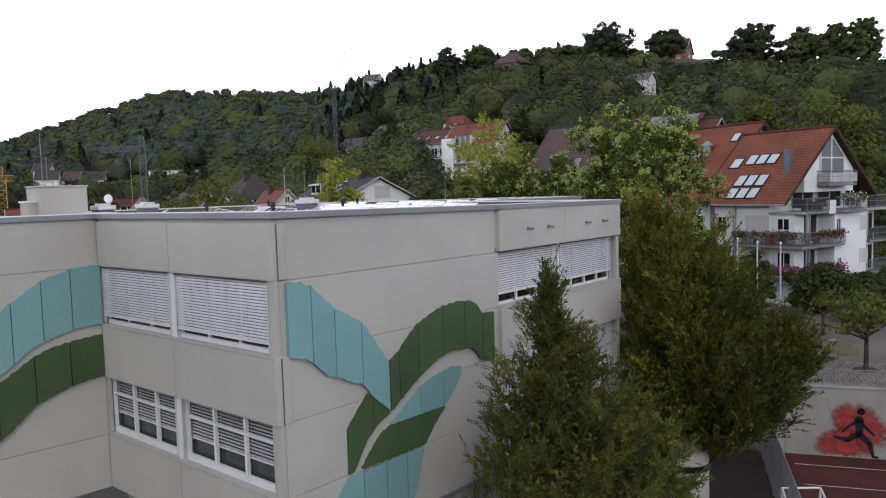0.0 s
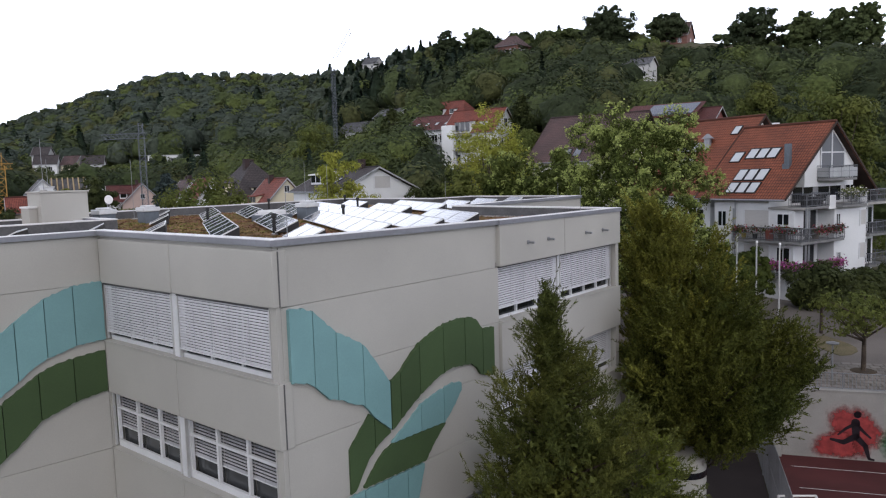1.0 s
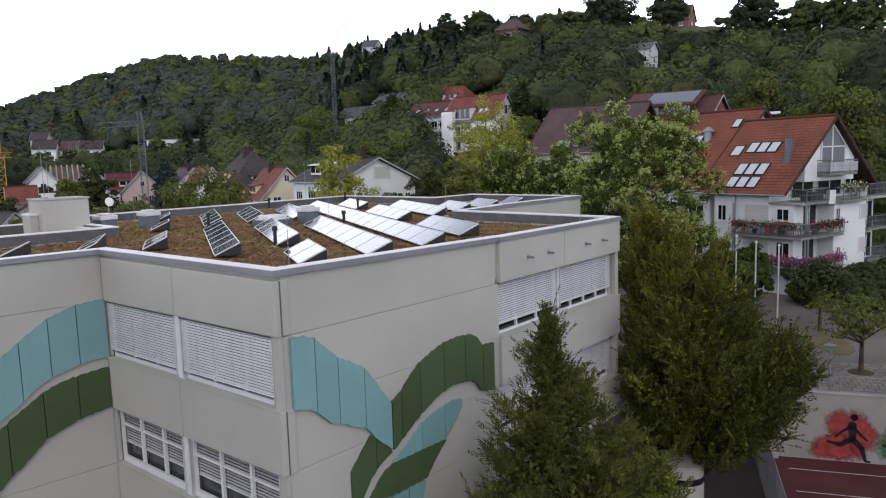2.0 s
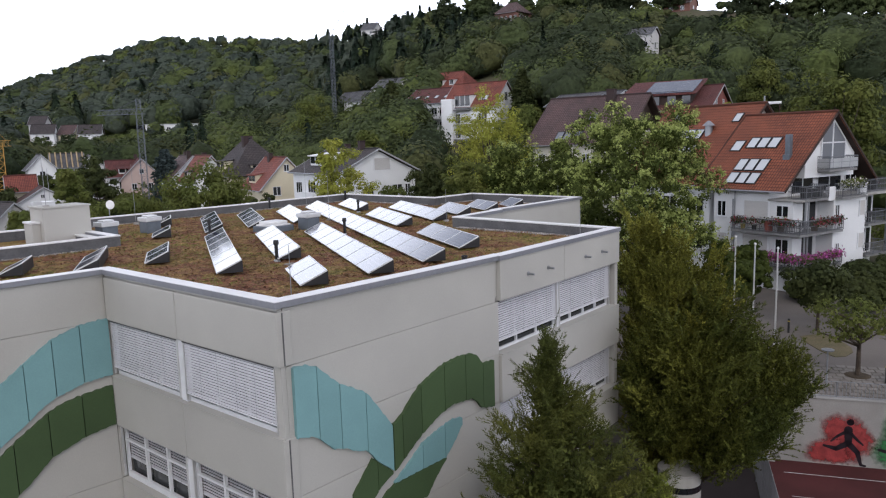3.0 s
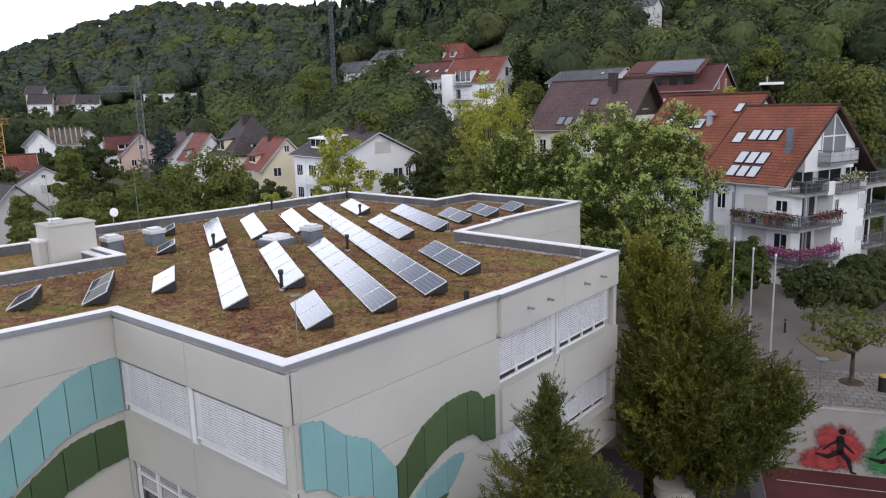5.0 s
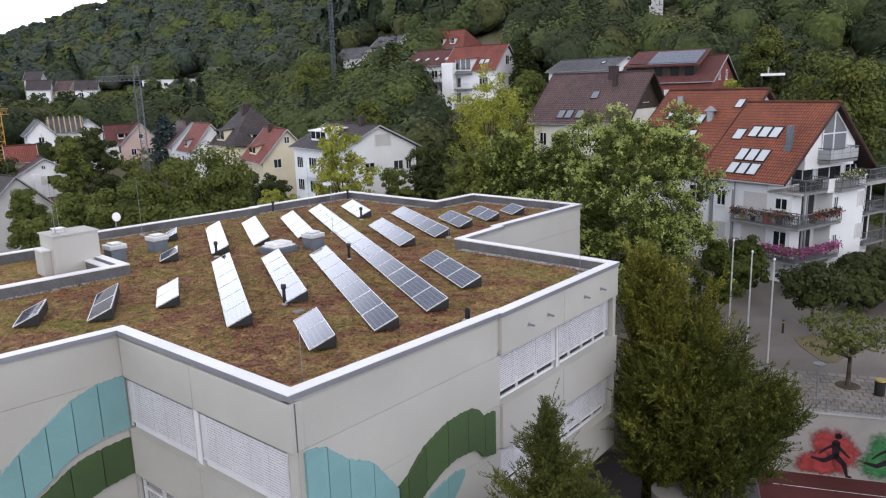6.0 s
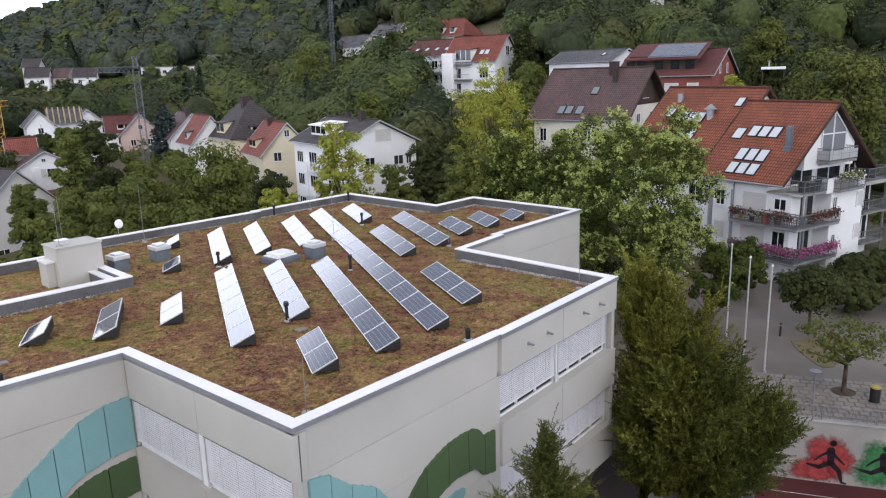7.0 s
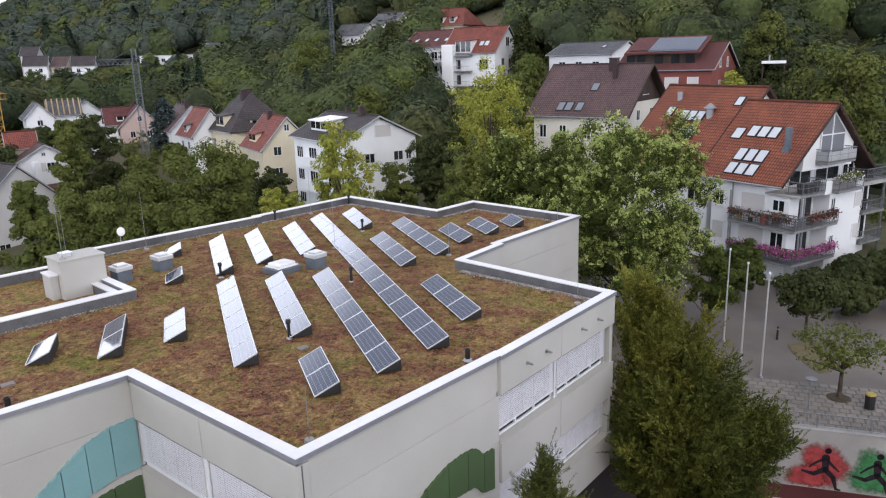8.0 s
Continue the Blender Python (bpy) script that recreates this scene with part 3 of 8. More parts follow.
def tufts():
    """Low stonecrop tufts over the roof, in straw, green and rust."""
    rng = np.random.default_rng(31)
    n = 26000
    x, y = rng.uniform(4, 37.5, n), rng.uniform(13.8, 40, n)
    near = rng.uniform(size=n) < np.clip(34 / np.hypot(x - 0.6, y + 0.25), 0, 1) ** 1.6
    patch = np.sin(x * 0.8 + 2 * np.sin(y * 0.5)) * np.cos(y * 0.7 - x * 0.3) + 0.5 * np.sin(x * 2.3 + y * 1.1)
    ok = inside(inset(OUTLINE, 0.5), x, y) & near
    x, y, patch = x[ok], y[ok], patch[ok]
    z = roof_height(x, y)
    kind = np.clip(np.round(patch * 1.1 + 0.08 + rng.normal(size=len(x)) * 0.4), -1, 1)
    for k, material, lab in ((-1, "tuft_green", "green"), (0, "tuft_straw", "straw-coloured"), (1, "tuft_rust", "rust-red")):
        m = kind == k
        c = np.repeat(np.stack([x[m], y[m], z[m]], 1), 4, 0)
        c = c + rng.normal(size=c.shape) * np.array([0.06, 0.06, 0.012]) + np.array([0, 0, 0.025])
        nr = rng.normal(size=c.shape) * 0.3 + np.array([0, 0, 1.0])
        nr /= np.linalg.norm(nr, axis=1)[:, None]
        u = np.cross(nr, rng.normal(size=c.shape))
        u /= np.linalg.norm(u, axis=1)[:, None]
        w = np.cross(nr, u)
        s = rng.uniform(0.02, 0.055, (len(c), 1))
        v = np.stack([c - u * s, c + w * s * 0.7, c + u * s, c - w * s * 0.7], 1).reshape(-1, 3)
        v[:, 2] = np.maximum(v[:, 2], ROOF - 0.03)
        o = mesh_from("stonecrop", v, np.arange(len(v)).reshape(-1, 4), M[material])
        o["label"], o["kind"] = "low " + lab + " stonecrop tufts on the roof", "stuff"
        local(o, school)


tufts()


# walls below the parapet; each storey's bands are separate precast pieces
def band(p, q, s0, s1, z0, z1, out=0.0, thick=0.3, name="wall_panel", material="render_beige", bevel=0.025, gap=0.005):
    m, length = frame_at(p, q)
    bm = bmesh.new()
    box(bm, s0 + gap, -out, z0 + gap, s1 - gap, -out + thick, z1 - gap, m, bevel)
    return sp(name, bm, M[material])


def core(poly, z0, z1):
    bm = bmesh.new()
    prism(bm, poly, z0, z1)
    return bm


sp("core_wall", core(inset(OUTLINE, 0.42), 3.0, 10.2), M["render_grey"])
sp("ground_floor", core(inset(OUTLINE, 1.2), -1.3, 3.0), M["concrete"], "recessed shadowed ground floor of grey concrete")
SEAMS = [3.0, 4.6, 6.34, 7.88, 9.56, 10.86]

# south gable wall with the relief (flush panels)
len_ab = (Vector(PB) - Vector(PA)).length
for z0, z1 in zip([-1.2] + SEAMS[:-1], SEAMS):
    band(PA, PB, 0.22, len_ab - 0.09 if z1 > 10 else len_ab + 0.05, z0, z1 + (0.06 if z1 > 10 else 0), out=-0.06, thick=0.22, bevel=0.012)
# side wall beside the inner corner
len_vl = (Vector(PL) - Vector(PV)).length
for z0, z1 in zip(SEAMS[:-1], SEAMS[1:]):
    for s0, s1 in ((0, 5), (5, 10.2), (10.2, len_vl + 0.03)):
        band(PV, PL, s0, s1, z0, z1 + (0.08 if z1 > 10 else 0), out=-0.06, thick=0.22, bevel=0.012)


SLAT = {}


def slat_mesh(width, tilt, depth):
    """One curved blind slat, shared by all blinds of its kind."""
    key = (round(width, 2), round(tilt, 2))
    if key not in SLAT:
        bm = bmesh.new()
        c, s = math.cos(tilt) * depth / 2, math.sin(tilt) * depth / 2
        pts = [(-c, -s), (-0.5 * c - 0.006, -0.2 * s), (0.2 * c - 0.004, 0.5 * s), (c, s)]
        lo = [bm.verts.new((0, y, z)) for y, z in pts]
        hi = [bm.verts.new((width, y, z)) for y, z in pts]
        for a in range(3):
            bm.faces.new((lo[a], hi[a], hi[a + 1], lo[a + 1]))
        me = bpy.data.meshes.new("slat")
        bm.to_mesh(me)
        bm.free()
        me.materials.append(M["blind"])
        SLAT[key] = me
    return SLAT[key]


def school_window(p, q, s0, s1, z0, z1, cols, closed, drop, set_in):
    """One bay of windows with outside blinds: frame, panes, guide rails and blind."""
    m, _ = frame_at(p, q)
    m = m @ Matrix.Translation((0, set_in, 0))
    w = 0.07
    win = sp("window", frame_ring(bmesh.new(), s0, z0, s1, z1, w, -0.03, 0.06, m, 0.12), M["white_frame"], "white framed classroom window with outside blinds")

    def bar(x0, y0, za, x1, y1, zb_):
        o = part("frame_bar", box(bmesh.new(), x0, y0, za, x1, y1, zb_, m), M["white_frame"])
        o.parent = win
        o.matrix_parent_inverse = win.matrix_basis.inverted()

    zt = z0 + (z1 - z0) * 0.70
    for c in range(1, cols):
        s = s0 + (s1 - s0) * c / cols
        bar(s - 0.042, -0.035, z0 + 0.122, s + 0.042, 0.055, z1 - (z1 - z0) * drop + 0.08 if closed else z1 - w - 0.002)
    for c in range(cols):
        a, b = s0 + (s1 - s0) * c / cols + 0.06, s0 + (s1 - s0) * (c + 1) / cols - 0.06
        if not closed:
            bar(a - 0.015, -0.028, zt - 0.035, b + 0.015, 0.052, zt + 0.035)
            bar(a, -0.031, z0 + 0.122, b, 0.05, z0 + 0.18)
    for c in range(cols):
        a, b = s0 + (s1 - s0) * c / cols + 0.03, s0 + (s1 - s0) * (c + 1) / cols - 0.03
        pane = part("pane", box(bmesh.new(), a, 0.03 if closed else 0.15, z0 + 0.1, b, 0.045 if closed else 0.165, z1 - 0.04, m), M["glass_dark" if closed else "glass_room"])
        local(pane, win)
        pane.matrix_parent_inverse = win.matrix_basis.inverted()
    zb = z1 - (z1 - z0) * drop
    bl_y = -0.12 if closed else 0.10
    n = int((z1 - zb) / (0.074 if closed else 0.088))
    bl = sp("blind", box(bmesh.new(), s0 + 0.05, bl_y - 0.03, zb - 0.035, s1 - 0.05, bl_y + 0.03, zb, m), M["white_frame"], "closed white slatted blind" if closed else "half-lowered open slatted blind")
    me = slat_mesh(s1 - s0 - 0.1, radians(82 if closed else 14), 0.058 if closed else 0.052)
    for i in range(n):
        o = new("slat", me)
        o.parent = bl
        o.matrix_parent_inverse = bl.matrix_basis.inverted()
        o.matrix_basis = m @ Matrix.Translation((s0 + 0.05, bl_y, zb + (i + 0.5) * (z1 - 0.05 - zb) / n))
    if closed:
        # dark strip at the blind's head stands in for the shadow under the fascia
        pk = part("fascia_shade_strip", box(bmesh.new(), s0 + 0.01, bl_y - 0.045, z1 - 0.07, s1 - 0.01, bl_y + 0.085, z1 + 0.01, m), M["bitumen"], None, "dark strip at the blind's head, in place of fascia shade")
        pk.parent = win
        pk.matrix_parent_inverse = win.matrix_basis.inverted()
    # ladder cords of the blind
    for k in range(1, 5):
        s = s0 + (s1 - s0) * k / 5
        c = part("cord", box(bmesh.new(), s - 0.003, bl_y - 0.040, zb, s + 0.003, bl_y - 0.036, z1 - 0.02, m), M["metal_grey"])
        c.parent = bl
        c.matrix_parent_inverse = bl.matrix_basis.inverted()
    for s in (s0 + 0.02, s1 - 0.02):
        g = part("guide_rail", box(bmesh.new(), s - 0.02, -0.15, z0 + 0.05, s + 0.02, -0.08, z1, m), M["metal_light"])
        g.parent = win
        g.matrix_parent_inverse = win.matrix_basis.inverted()
    return win


def bays(p, q, spans, rows, end_a, end_b, split, set_in=0.36):
    """A face with projecting fascia and spandrels and window bays between them."""
    m, length = frame_at(p, q)
    zs = [(9.58, 10.86), (6.32, 7.86), (3.02, 4.62)]
    for z0, z1 in zs:
        edges = [end_a] + split + [length + end_b]
        for a, b in zip(edges[:-1], edges[1:]):
            bm = bmesh.new()
            box(bm, a + 0.006, 0.0, z0, b - 0.006, 0.42, z1, m, 0.035)
            sp("fascia_panel" if z1 > 9 else "spandrel_panel", bm, M["render_beige"])
        if z1 < 9:
            sp("sill", box(bmesh.new(), end_a + 0.05, -0.03, z1 + 0.003, length + end_b - 0.05, 0.36, z1 + 0.035, m), M["render_beige"], "pale window sill")
    for (z0, z1), closed, drop in rows:
        for s0, s1, cols in spans:
            school_window(p, q, s0, s1, z0, z1, cols, closed, drop, set_in)
        for a, b in zip(spans[:-1], spans[1:]):
            sp("window_post", box(bmesh.new(), a[1], set_in - 0.11, z0, b[0], set_in + 0.06, z1, m), M["white_frame"])


# west face, seen from its southern corner to the inner corner; from PL to PA
len_la = (Vector(PA) - Vector(PL)).length
bays(PL, PA, [(0.05, 3.74, 3), (4.02, 7.92, 3)], [((7.90, 9.60), True, 0.84), ((4.66, 6.34), False, 0.64)], -0.02, 0.0, [3.9], 0.21)
ml_a, _ = frame_at(PL, PA)
sp("corner_pier", box(bmesh.new(), 7.925, 0.07, 3.0, len_la - 0.025, 0.148, 10.8, ml_a), M["render_beige"])
# the side wall runs on to the window frames
mv, _ = frame_at(PV, PL)
for z0, z1 in ((4.63, 6.31), (7.87, 9.57)):
    sp("reveal", box(bmesh.new(), len_vl + 0.035, 0.062, z0, len_vl + 0.19, 0.40, z1, mv), M["render_beige"])
# its return at the corner: a rounded end strip beside the gable wall
for z0, z1 in ((9.58, 10.86), (6.32, 7.86), (3.02, 4.62)):
    m, _ = frame_at(PA, PB)
    sp("corner_piece", box(bmesh.new(), 0.004, 0.015, z0, 0.15, 0.40, z1, m, 0.04), M["render_beige"])
m, _ = frame_at(PA, PB)
sp("corner_filler", box(bmesh.new(), 0.152, 0.064, 3.0, 0.218, 0.45, 10.8, m), M["render_beige"])
for z0, z1 in ((9.58, 10.86), (6.32, 7.86), (3.02, 4.62)):
    sp("corner_joint", box(bmesh.new(), 0.152, -0.006, z0 + 0.02, 0.182, 0.060, z1 - 0.02, m), M["bitumen"], "dark joint beside the corner")
# ribbed blue-grey shutter in the ground floor of the gable wall
sp("shutter_frame", frame_ring(bmesh.new(), 4.85, 0.4, 7.35, 2.93, 0.08, -0.03, 0.058, m), M["metal_grey"])
for i in range(24):
    sp("shutter_rib", box(bmesh.new(), 4.94 + i * 0.097, -0.005, 0.49, 5.01 + i * 0.097, 0.05, 2.84, m, 0.012), M["zinc"])
# south-east bays
PB2, PC2 = (17.95, 13.66), PC
bays(PB2, PC2, [(0.12, 3.78, 3), (3.95, 7.86, 4)], [((7.86, 9.58), True, 0.76), ((4.66, 6.34), True, 0.76)], 0.0, 0.0, [3.95])
# east sides of the near wing and the far wing
for p, q in ((PC, PH), (PD, PE), (PE, PG), (PG, PF), (PF, PN), (PN, PO)):
    n = (Vector(q) - Vector(p)).length
    for z0, z1 in zip([-1.2] + SEAMS[:-1], SEAMS):
        if p != PC or z0 > 0:
            band(p, q, 0.05, n - 0.05, z0, z1, out=-0.06, thick=0.22, bevel=0.012)
n = (Vector(PJ) - Vector(PH)).length
for z0, z1 in zip([-1.2] + SEAMS[:-1], SEAMS):
    band(PH, PJ, -0.05, n - 0.02, z0, z1, out=-0.06, thick=0.22, bevel=0.012)
n = (Vector(PD) - Vector((29.56, 22.98))).length
for z0, z1 in zip([-1.2] + SEAMS[:-1], SEAMS):
    band((29.56, 22.98), PD, 0.0, n - 0.03, z0, z1, out=-0.06, thick=0.22, bevel=0.012)
for p, q in ((PO, PM), (PM, PW)):
    n = (Vector(q) - Vector(p)).length
    for z0, z1 in zip([-1.2] + SEAMS[:-1], SEAMS):
        band(p, q, 0.05, n - 0.05, z0, z1, out=-0.06, thick=0.22, bevel=0.012)


# ---- painted reliefs on the walls ----
def relief(p, q, material, top, bottom, joints, x_of, out=0.05):
    """Vertical boards between two curves; top and bottom give (along, height)."""
    m, _ = frame_at(p, q)
    tx, tz = zip(*top)
    bx, bz = zip(*bottom)
    lo, hi = max(tx[0], bx[0]), min(tx[-1], bx[-1])
    cuts = [lo] + [j for j in joints if lo < j < hi] + [hi]
    for a, b in zip(cuts[:-1], cuts[1:]):
        a, b = a + 0.012, b - 0.012
        n = max(3, int((b - a) / 0.07))
        xs = np.linspace(a, b, n)
        zt, zb = np.interp(xs, tx, tz), np.interp(xs, bx, bz)
        wob = 0.014 * np.sin(xs * 23) + 0.01 * np.sin(xs * 41 + 1)
        zt, zb = zt + wob, zb + wob * 0.8
        zt = np.maximum(zt, zb + 0.012)
        bm = bmesh.new()
        rows = []
        for y in (-out, 0.02):
            rows.append(([bm.verts.new(m @ Vector((x_of(x), y, z))) for x, z in zip(xs, zb)], [bm.verts.new(m @ Vector((x_of(x), y, z))) for x, z in zip(xs, zt)]))
        (b0, t0), (b1, t1) = rows
        for i in range(n - 1):
            bm.faces.new((b0[i], b0[i + 1], t0[i + 1], t0[i]))
            bm.faces.new((t0[i], t0[i + 1], t1[i + 1], t1[i]))
            bm.faces.new((b0[i + 1], b0[i], b1[i], b1[i + 1]))
        bm.faces.new((b0[0], t0[0], t1[0], b1[0]))
        bm.faces.new((t0[-1], b0[-1], b1[-1], t1[-1]))
        bmesh.ops.recalc_face_normals(bm, faces=bm.faces)
        sp("relief_board", bm, M[material], "turquoise painted relief board" if "blue" in material else "dark green painted relief board")


ax = lambda x: x - PA[0]
SW = ((PA[0] + 0.0, PA[1] + 0.06), (PB[0], PB[1] + 0.06))
relief(*SW, "mural_blue", [(10.03, 9.52), (10.4, 9.48), (10.73, 9.36), (11.1, 9.02), (11.39, 8.77), (11.8, 8.55), (12.25, 8.3), (12.6, 7.85), (13.13, 7.14)],
       [(10.03, 7.83), (10.55, 7.7), (10.8, 7.5), (11.1, 7.2), (11.52, 7.07), (11.8, 6.9), (12.22, 6.76), (12.58, 6.32), (13.13, 5.88)], (10.7, 11.38, 12.22), ax, 0.10)
relief(*SW, "mural_green", [(13.15, 7.14), (13.51, 7.3), (13.9, 7.65), (14.27, 7.92), (14.8, 8.12), (15.29, 8.27), (16.0, 8.32), (16.55, 8.27), (16.8, 8.12), (17.02, 7.84), (17.6, 7.8)],
       [(13.15, 5.84), (13.49, 6.05), (14.0, 6.38), (14.43, 6.6), (15.0, 6.85), (15.59, 6.98), (16.5, 6.9), (16.75, 6.72), (16.96, 6.46), (17.6, 6.32)], (13.5, 14.26, 15.25, 16.2, 17.03), ax, 0.10)
relief(*SW, "mural_green", [(11.68, 5.74), (12.1, 6.18), (12.42, 6.5), (12.58, 6.30), (13.13, 5.86)], [(11.68, 4.62), (11.85, 4.64), (12.3, 5.3), (12.7, 5.62), (13.13, 5.80)], (12.56,), ax, 0.06)
relief(*SW, "mural_blue", [(13.14, 5.52), (13.7, 5.84), (14.3, 6.24), (15.0, 6.42), (15.6, 6.52), (16.05, 6.45)], [(13.14, 5.49), (14.2, 5.49), (15.28, 5.48), (15.7, 5.85), (16.05, 6.25)], (14.3, 15.25), ax, 0.06)
relief(*SW, "mural_green", [(12.12, 4.66), (12.5, 5.06), (12.8, 5.34), (13.14, 5.47), (14.2, 5.47), (15.3, 5.46)], [(12.12, 4.62), (13.0, 4.62), (14.45, 4.62), (14.7, 4.92), (15.0, 5.2), (15.3, 5.44)], (), ax, 0.06)
relief(*SW, "mural_blue", [(11.2, 4.06), (11.66, 4.56), (14.38, 4.58)], [(11.2, 4.0), (11.5, 2.6), (13.6, 2.6), (14.07, 3.57), (14.38, 4.5)], (12.15, 12.95, 13.7), ax, 0.06)
vx = lambda x: (x - PV[0]) / math.cos(math.atan2(PV[1] - PL[1], PL[0] - PV[0]))
LW = ((PV[0], PV[1] + 0.06), (PL[0], PL[1] + 0.06))
relief(*LW, "mural_blue", [(4.6, 6.7), (5.6, 7.7), (6.2, 8.22), (6.71, 8.58), (6.99, 8.80), (7.74, 9.31), (8.5, 9.57), (9.07, 9.62), (9.31, 9.63)], [(4.6, 5.1), (5.6, 6.05), (6.2, 6.62), (6.6, 6.89), (6.95, 7.13), (7.31, 7.43), (7.71, 7.64), (8.04, 7.72), (8.47, 7.86), (8.96, 7.9), (9.31, 7.91)], (5.42, 6.18, 6.95, 7.72, 8.49), vx, 0.10)
relief(*LW, "mural_green", [(4.6, 4.6), (5.6, 5.75), (6.2, 6.38), (6.58, 6.67), (7.0, 6.94), (7.45, 7.24), (7.88, 7.41), (8.4, 7.51), (9.27, 7.6)], [(4.6, 3.0), (5.6, 4.15), (6.1, 4.75), (6.48, 5.12), (6.76, 5.31), (7.43, 5.92), (7.94, 6.1), (8.35, 6.25), (9.27, 6.40)], (5.5, 6.5, 7.44, 8.37), vx, 0.10)

# short pipe outlets in the fascia
m, _ = frame_at(PB2, PC2)
for s in (1.58, 2.84, 5.48, 6.79):
    bm = bmesh.new()
    cyl(bm, m @ Vector((s, 0.02, 10.2)), m @ Vector((s, -0.03, 10.2)), 0.07, n=14)
    cyl(bm, m @ Vector((s, 0.0, 10.2)), m @ Vector((s, -0.24, 10.19)), 0.036, n=12)
    sp("overflow_pipe", bm, M["metal_grey"], "short grey steel overflow pipe")

# lift shaft head and the lower wing behind it
bm = bmesh.new()
box(bm, 11.75, 33.35, 6.0, 13.7, 34.9, 12.14, None, 0.02)
sp("lift_shaft", bm, M["render_beige"], "beige rendered lift shaft head")
bm = bmesh.new()
box(bm, 11.70, 33.30, 12.143, 13.75, 34.95, 12.21, None, 0.015)
sp("shaft_roof", bm, M["render_beige"], "pale roof slab of the lift shaft")
bm = bmesh.new()
box(bm, 12.1, 33.9, 12.21, 12.5, 34.3, 12.36, None, 0.02)
box(bm, 12.05, 33.85, 12.36, 12.55, 34.35, 12.41, None, 0.02)
sp("shaft_vent", bm, M["metal_light"], "small metal vent on the shaft roof")
sp("shaft_annex", box(bmesh.new(), 11.4, 33.75, 6.0, 11.747, 34.7, 11.5, None, 0.02), M["render_beige"])
sp("shaft_cap", box(bmesh.new(), 11.36, 33.7, 11.503, 11.745, 34.75, 11.58, None, 0.01), M["cap_white"], "white metal edge on the shaft")
bm = bmesh.new()
prism(bm, [(-7, 31.65), (13.3, 31.0), (13.4, 38.2), (-7, 38.6)], 2.0, 10.3)
sp("rear_wing", bm, M["render_grey"])
REAR = [(-7, 31.7), (13.25, 31.05), (13.35, 38.3), (-7, 38.7)]
sp("rear_parapet", ring(bmesh.new(), inset(REAR, 0.03), inset(REAR, 0.3), 10.3, 10.86), M["bitumen"])
sp("rear_cap", ring(bmesh.new(), REAR, inset(REAR, 0.33), 10.86, 10.92), M["cap_white"], "white sheet metal parapet capping")
sp("rear_planting", core(inset(REAR, 0.31), 10.28, 10.42), M["sedum"], "stonecrop carpet on the rear roof")


# round posts under the west bays
for k in range(4):
    p = Vector(PL).lerp(Vector(PA), (k + 0.3) / 4)
    sp("ground_post", cyl(bmesh.new(), (p.x + 0.35, p.y, -1.3), (p.x + 0.35, p.y, 3.0), 0.16, n=16), M["concrete"])


# ---- solar arrays ----
PV_TURN = radians(62.7)
MODULE = {}


def solar_array(near, n, pitch, label, lift=0.08):
    """n tilted modules from the near low corner away along the row."""
    arr = thing("solar_array", label, "solar panels", "solar arrays on the roof", at=(near[0], near[1], ROOF))
    arr.rotation_euler = (0, 0, PV_TURN)
    tilt = radians(25)
    wide = 0.88
    key = round(pitch, 3)
    if key not in MODULE:
        w = pitch - 0.02
        bm = bmesh.new()
        uvl = bm.loops.layers.uv.new("UVMap")
        vs = [bm.verts.new(v) for v in ((0.02, -0.02, 0.032), (0.02, -wide + 0.02, 0.032), (w - 0.02, -wide + 0.02, 0.032), (w - 0.02, -0.02, 0.032))]
        f = bm.faces.new(vs)
        for l in f.loops:
            l[uvl].uv = (l.vert.co.x, l.vert.co.y)
        bm.normal_update()
        if f.normal.z < 0:
            f.normal_flip()
        g = bmesh.new()
        for x0, y0, x1, y1 in ((0, -0.025, w, 0), (0, -wide, w, -wide + 0.025), (0, -wide + 0.025, 0.025, -0.025), (w - 0.025, -wide + 0.025, w, -0.025)):
            box(g, x0, y0, 0, x1, y1, 0.04)
        box(g, 0.025, -wide + 0.025, 0.0, w - 0.025, -0.025, 0.012)
        h = bmesh.new()
        hz = math.sin(tilt) * wide
        a = [(0, -0.02, 0), (0, -wide * math.cos(tilt), 0), (0, -wide * math.cos(tilt), hz)]
        lo = [h.verts.new((0.0, y, z)) for _, y, z in a]
        hi = [h.verts.new((0.03, y, z)) for _, y, z in a]
        h.faces.new(lo)
        h.faces.new(hi[::-1])
        for i in range(3):
            h.faces.new((lo[i], hi[i], hi[(i + 1) % 3], lo[(i + 1) % 3]))
        box(h, 0.0, -wide * math.cos(tilt) - 0.01, 0.0, w, -wide * math.cos(tilt), hz * 0.96)
        meshes = []
        for nm, b_, mt in (("module", bm, "solar"), ("frame", g, "pv_frame"), ("stand", h, "metal_dark")):
            me = bpy.data.meshes.new(nm)
            b_.to_mesh(me)
            b_.free()
            me.materials.append(M[mt])
            meshes.append(me)
        MODULE[key] = meshes
    glass, frm, stand = MODULE[key]
    for i in range(n):
        o = new("module", glass)
        o.parent = arr
        o.location = (i * pitch, 0, lift)
        # the high edge lies on the right-hand side of the row
        o.rotation_euler = (-tilt, 0, 0)
        k = new("frame", frm)
        k.parent = o
        s = new("stand", stand)
        s.parent = arr
        s.location = (i * pitch, 0, lift)
    return arr


BLUE = "row of tilted dark blue solar panels on a planted roof"
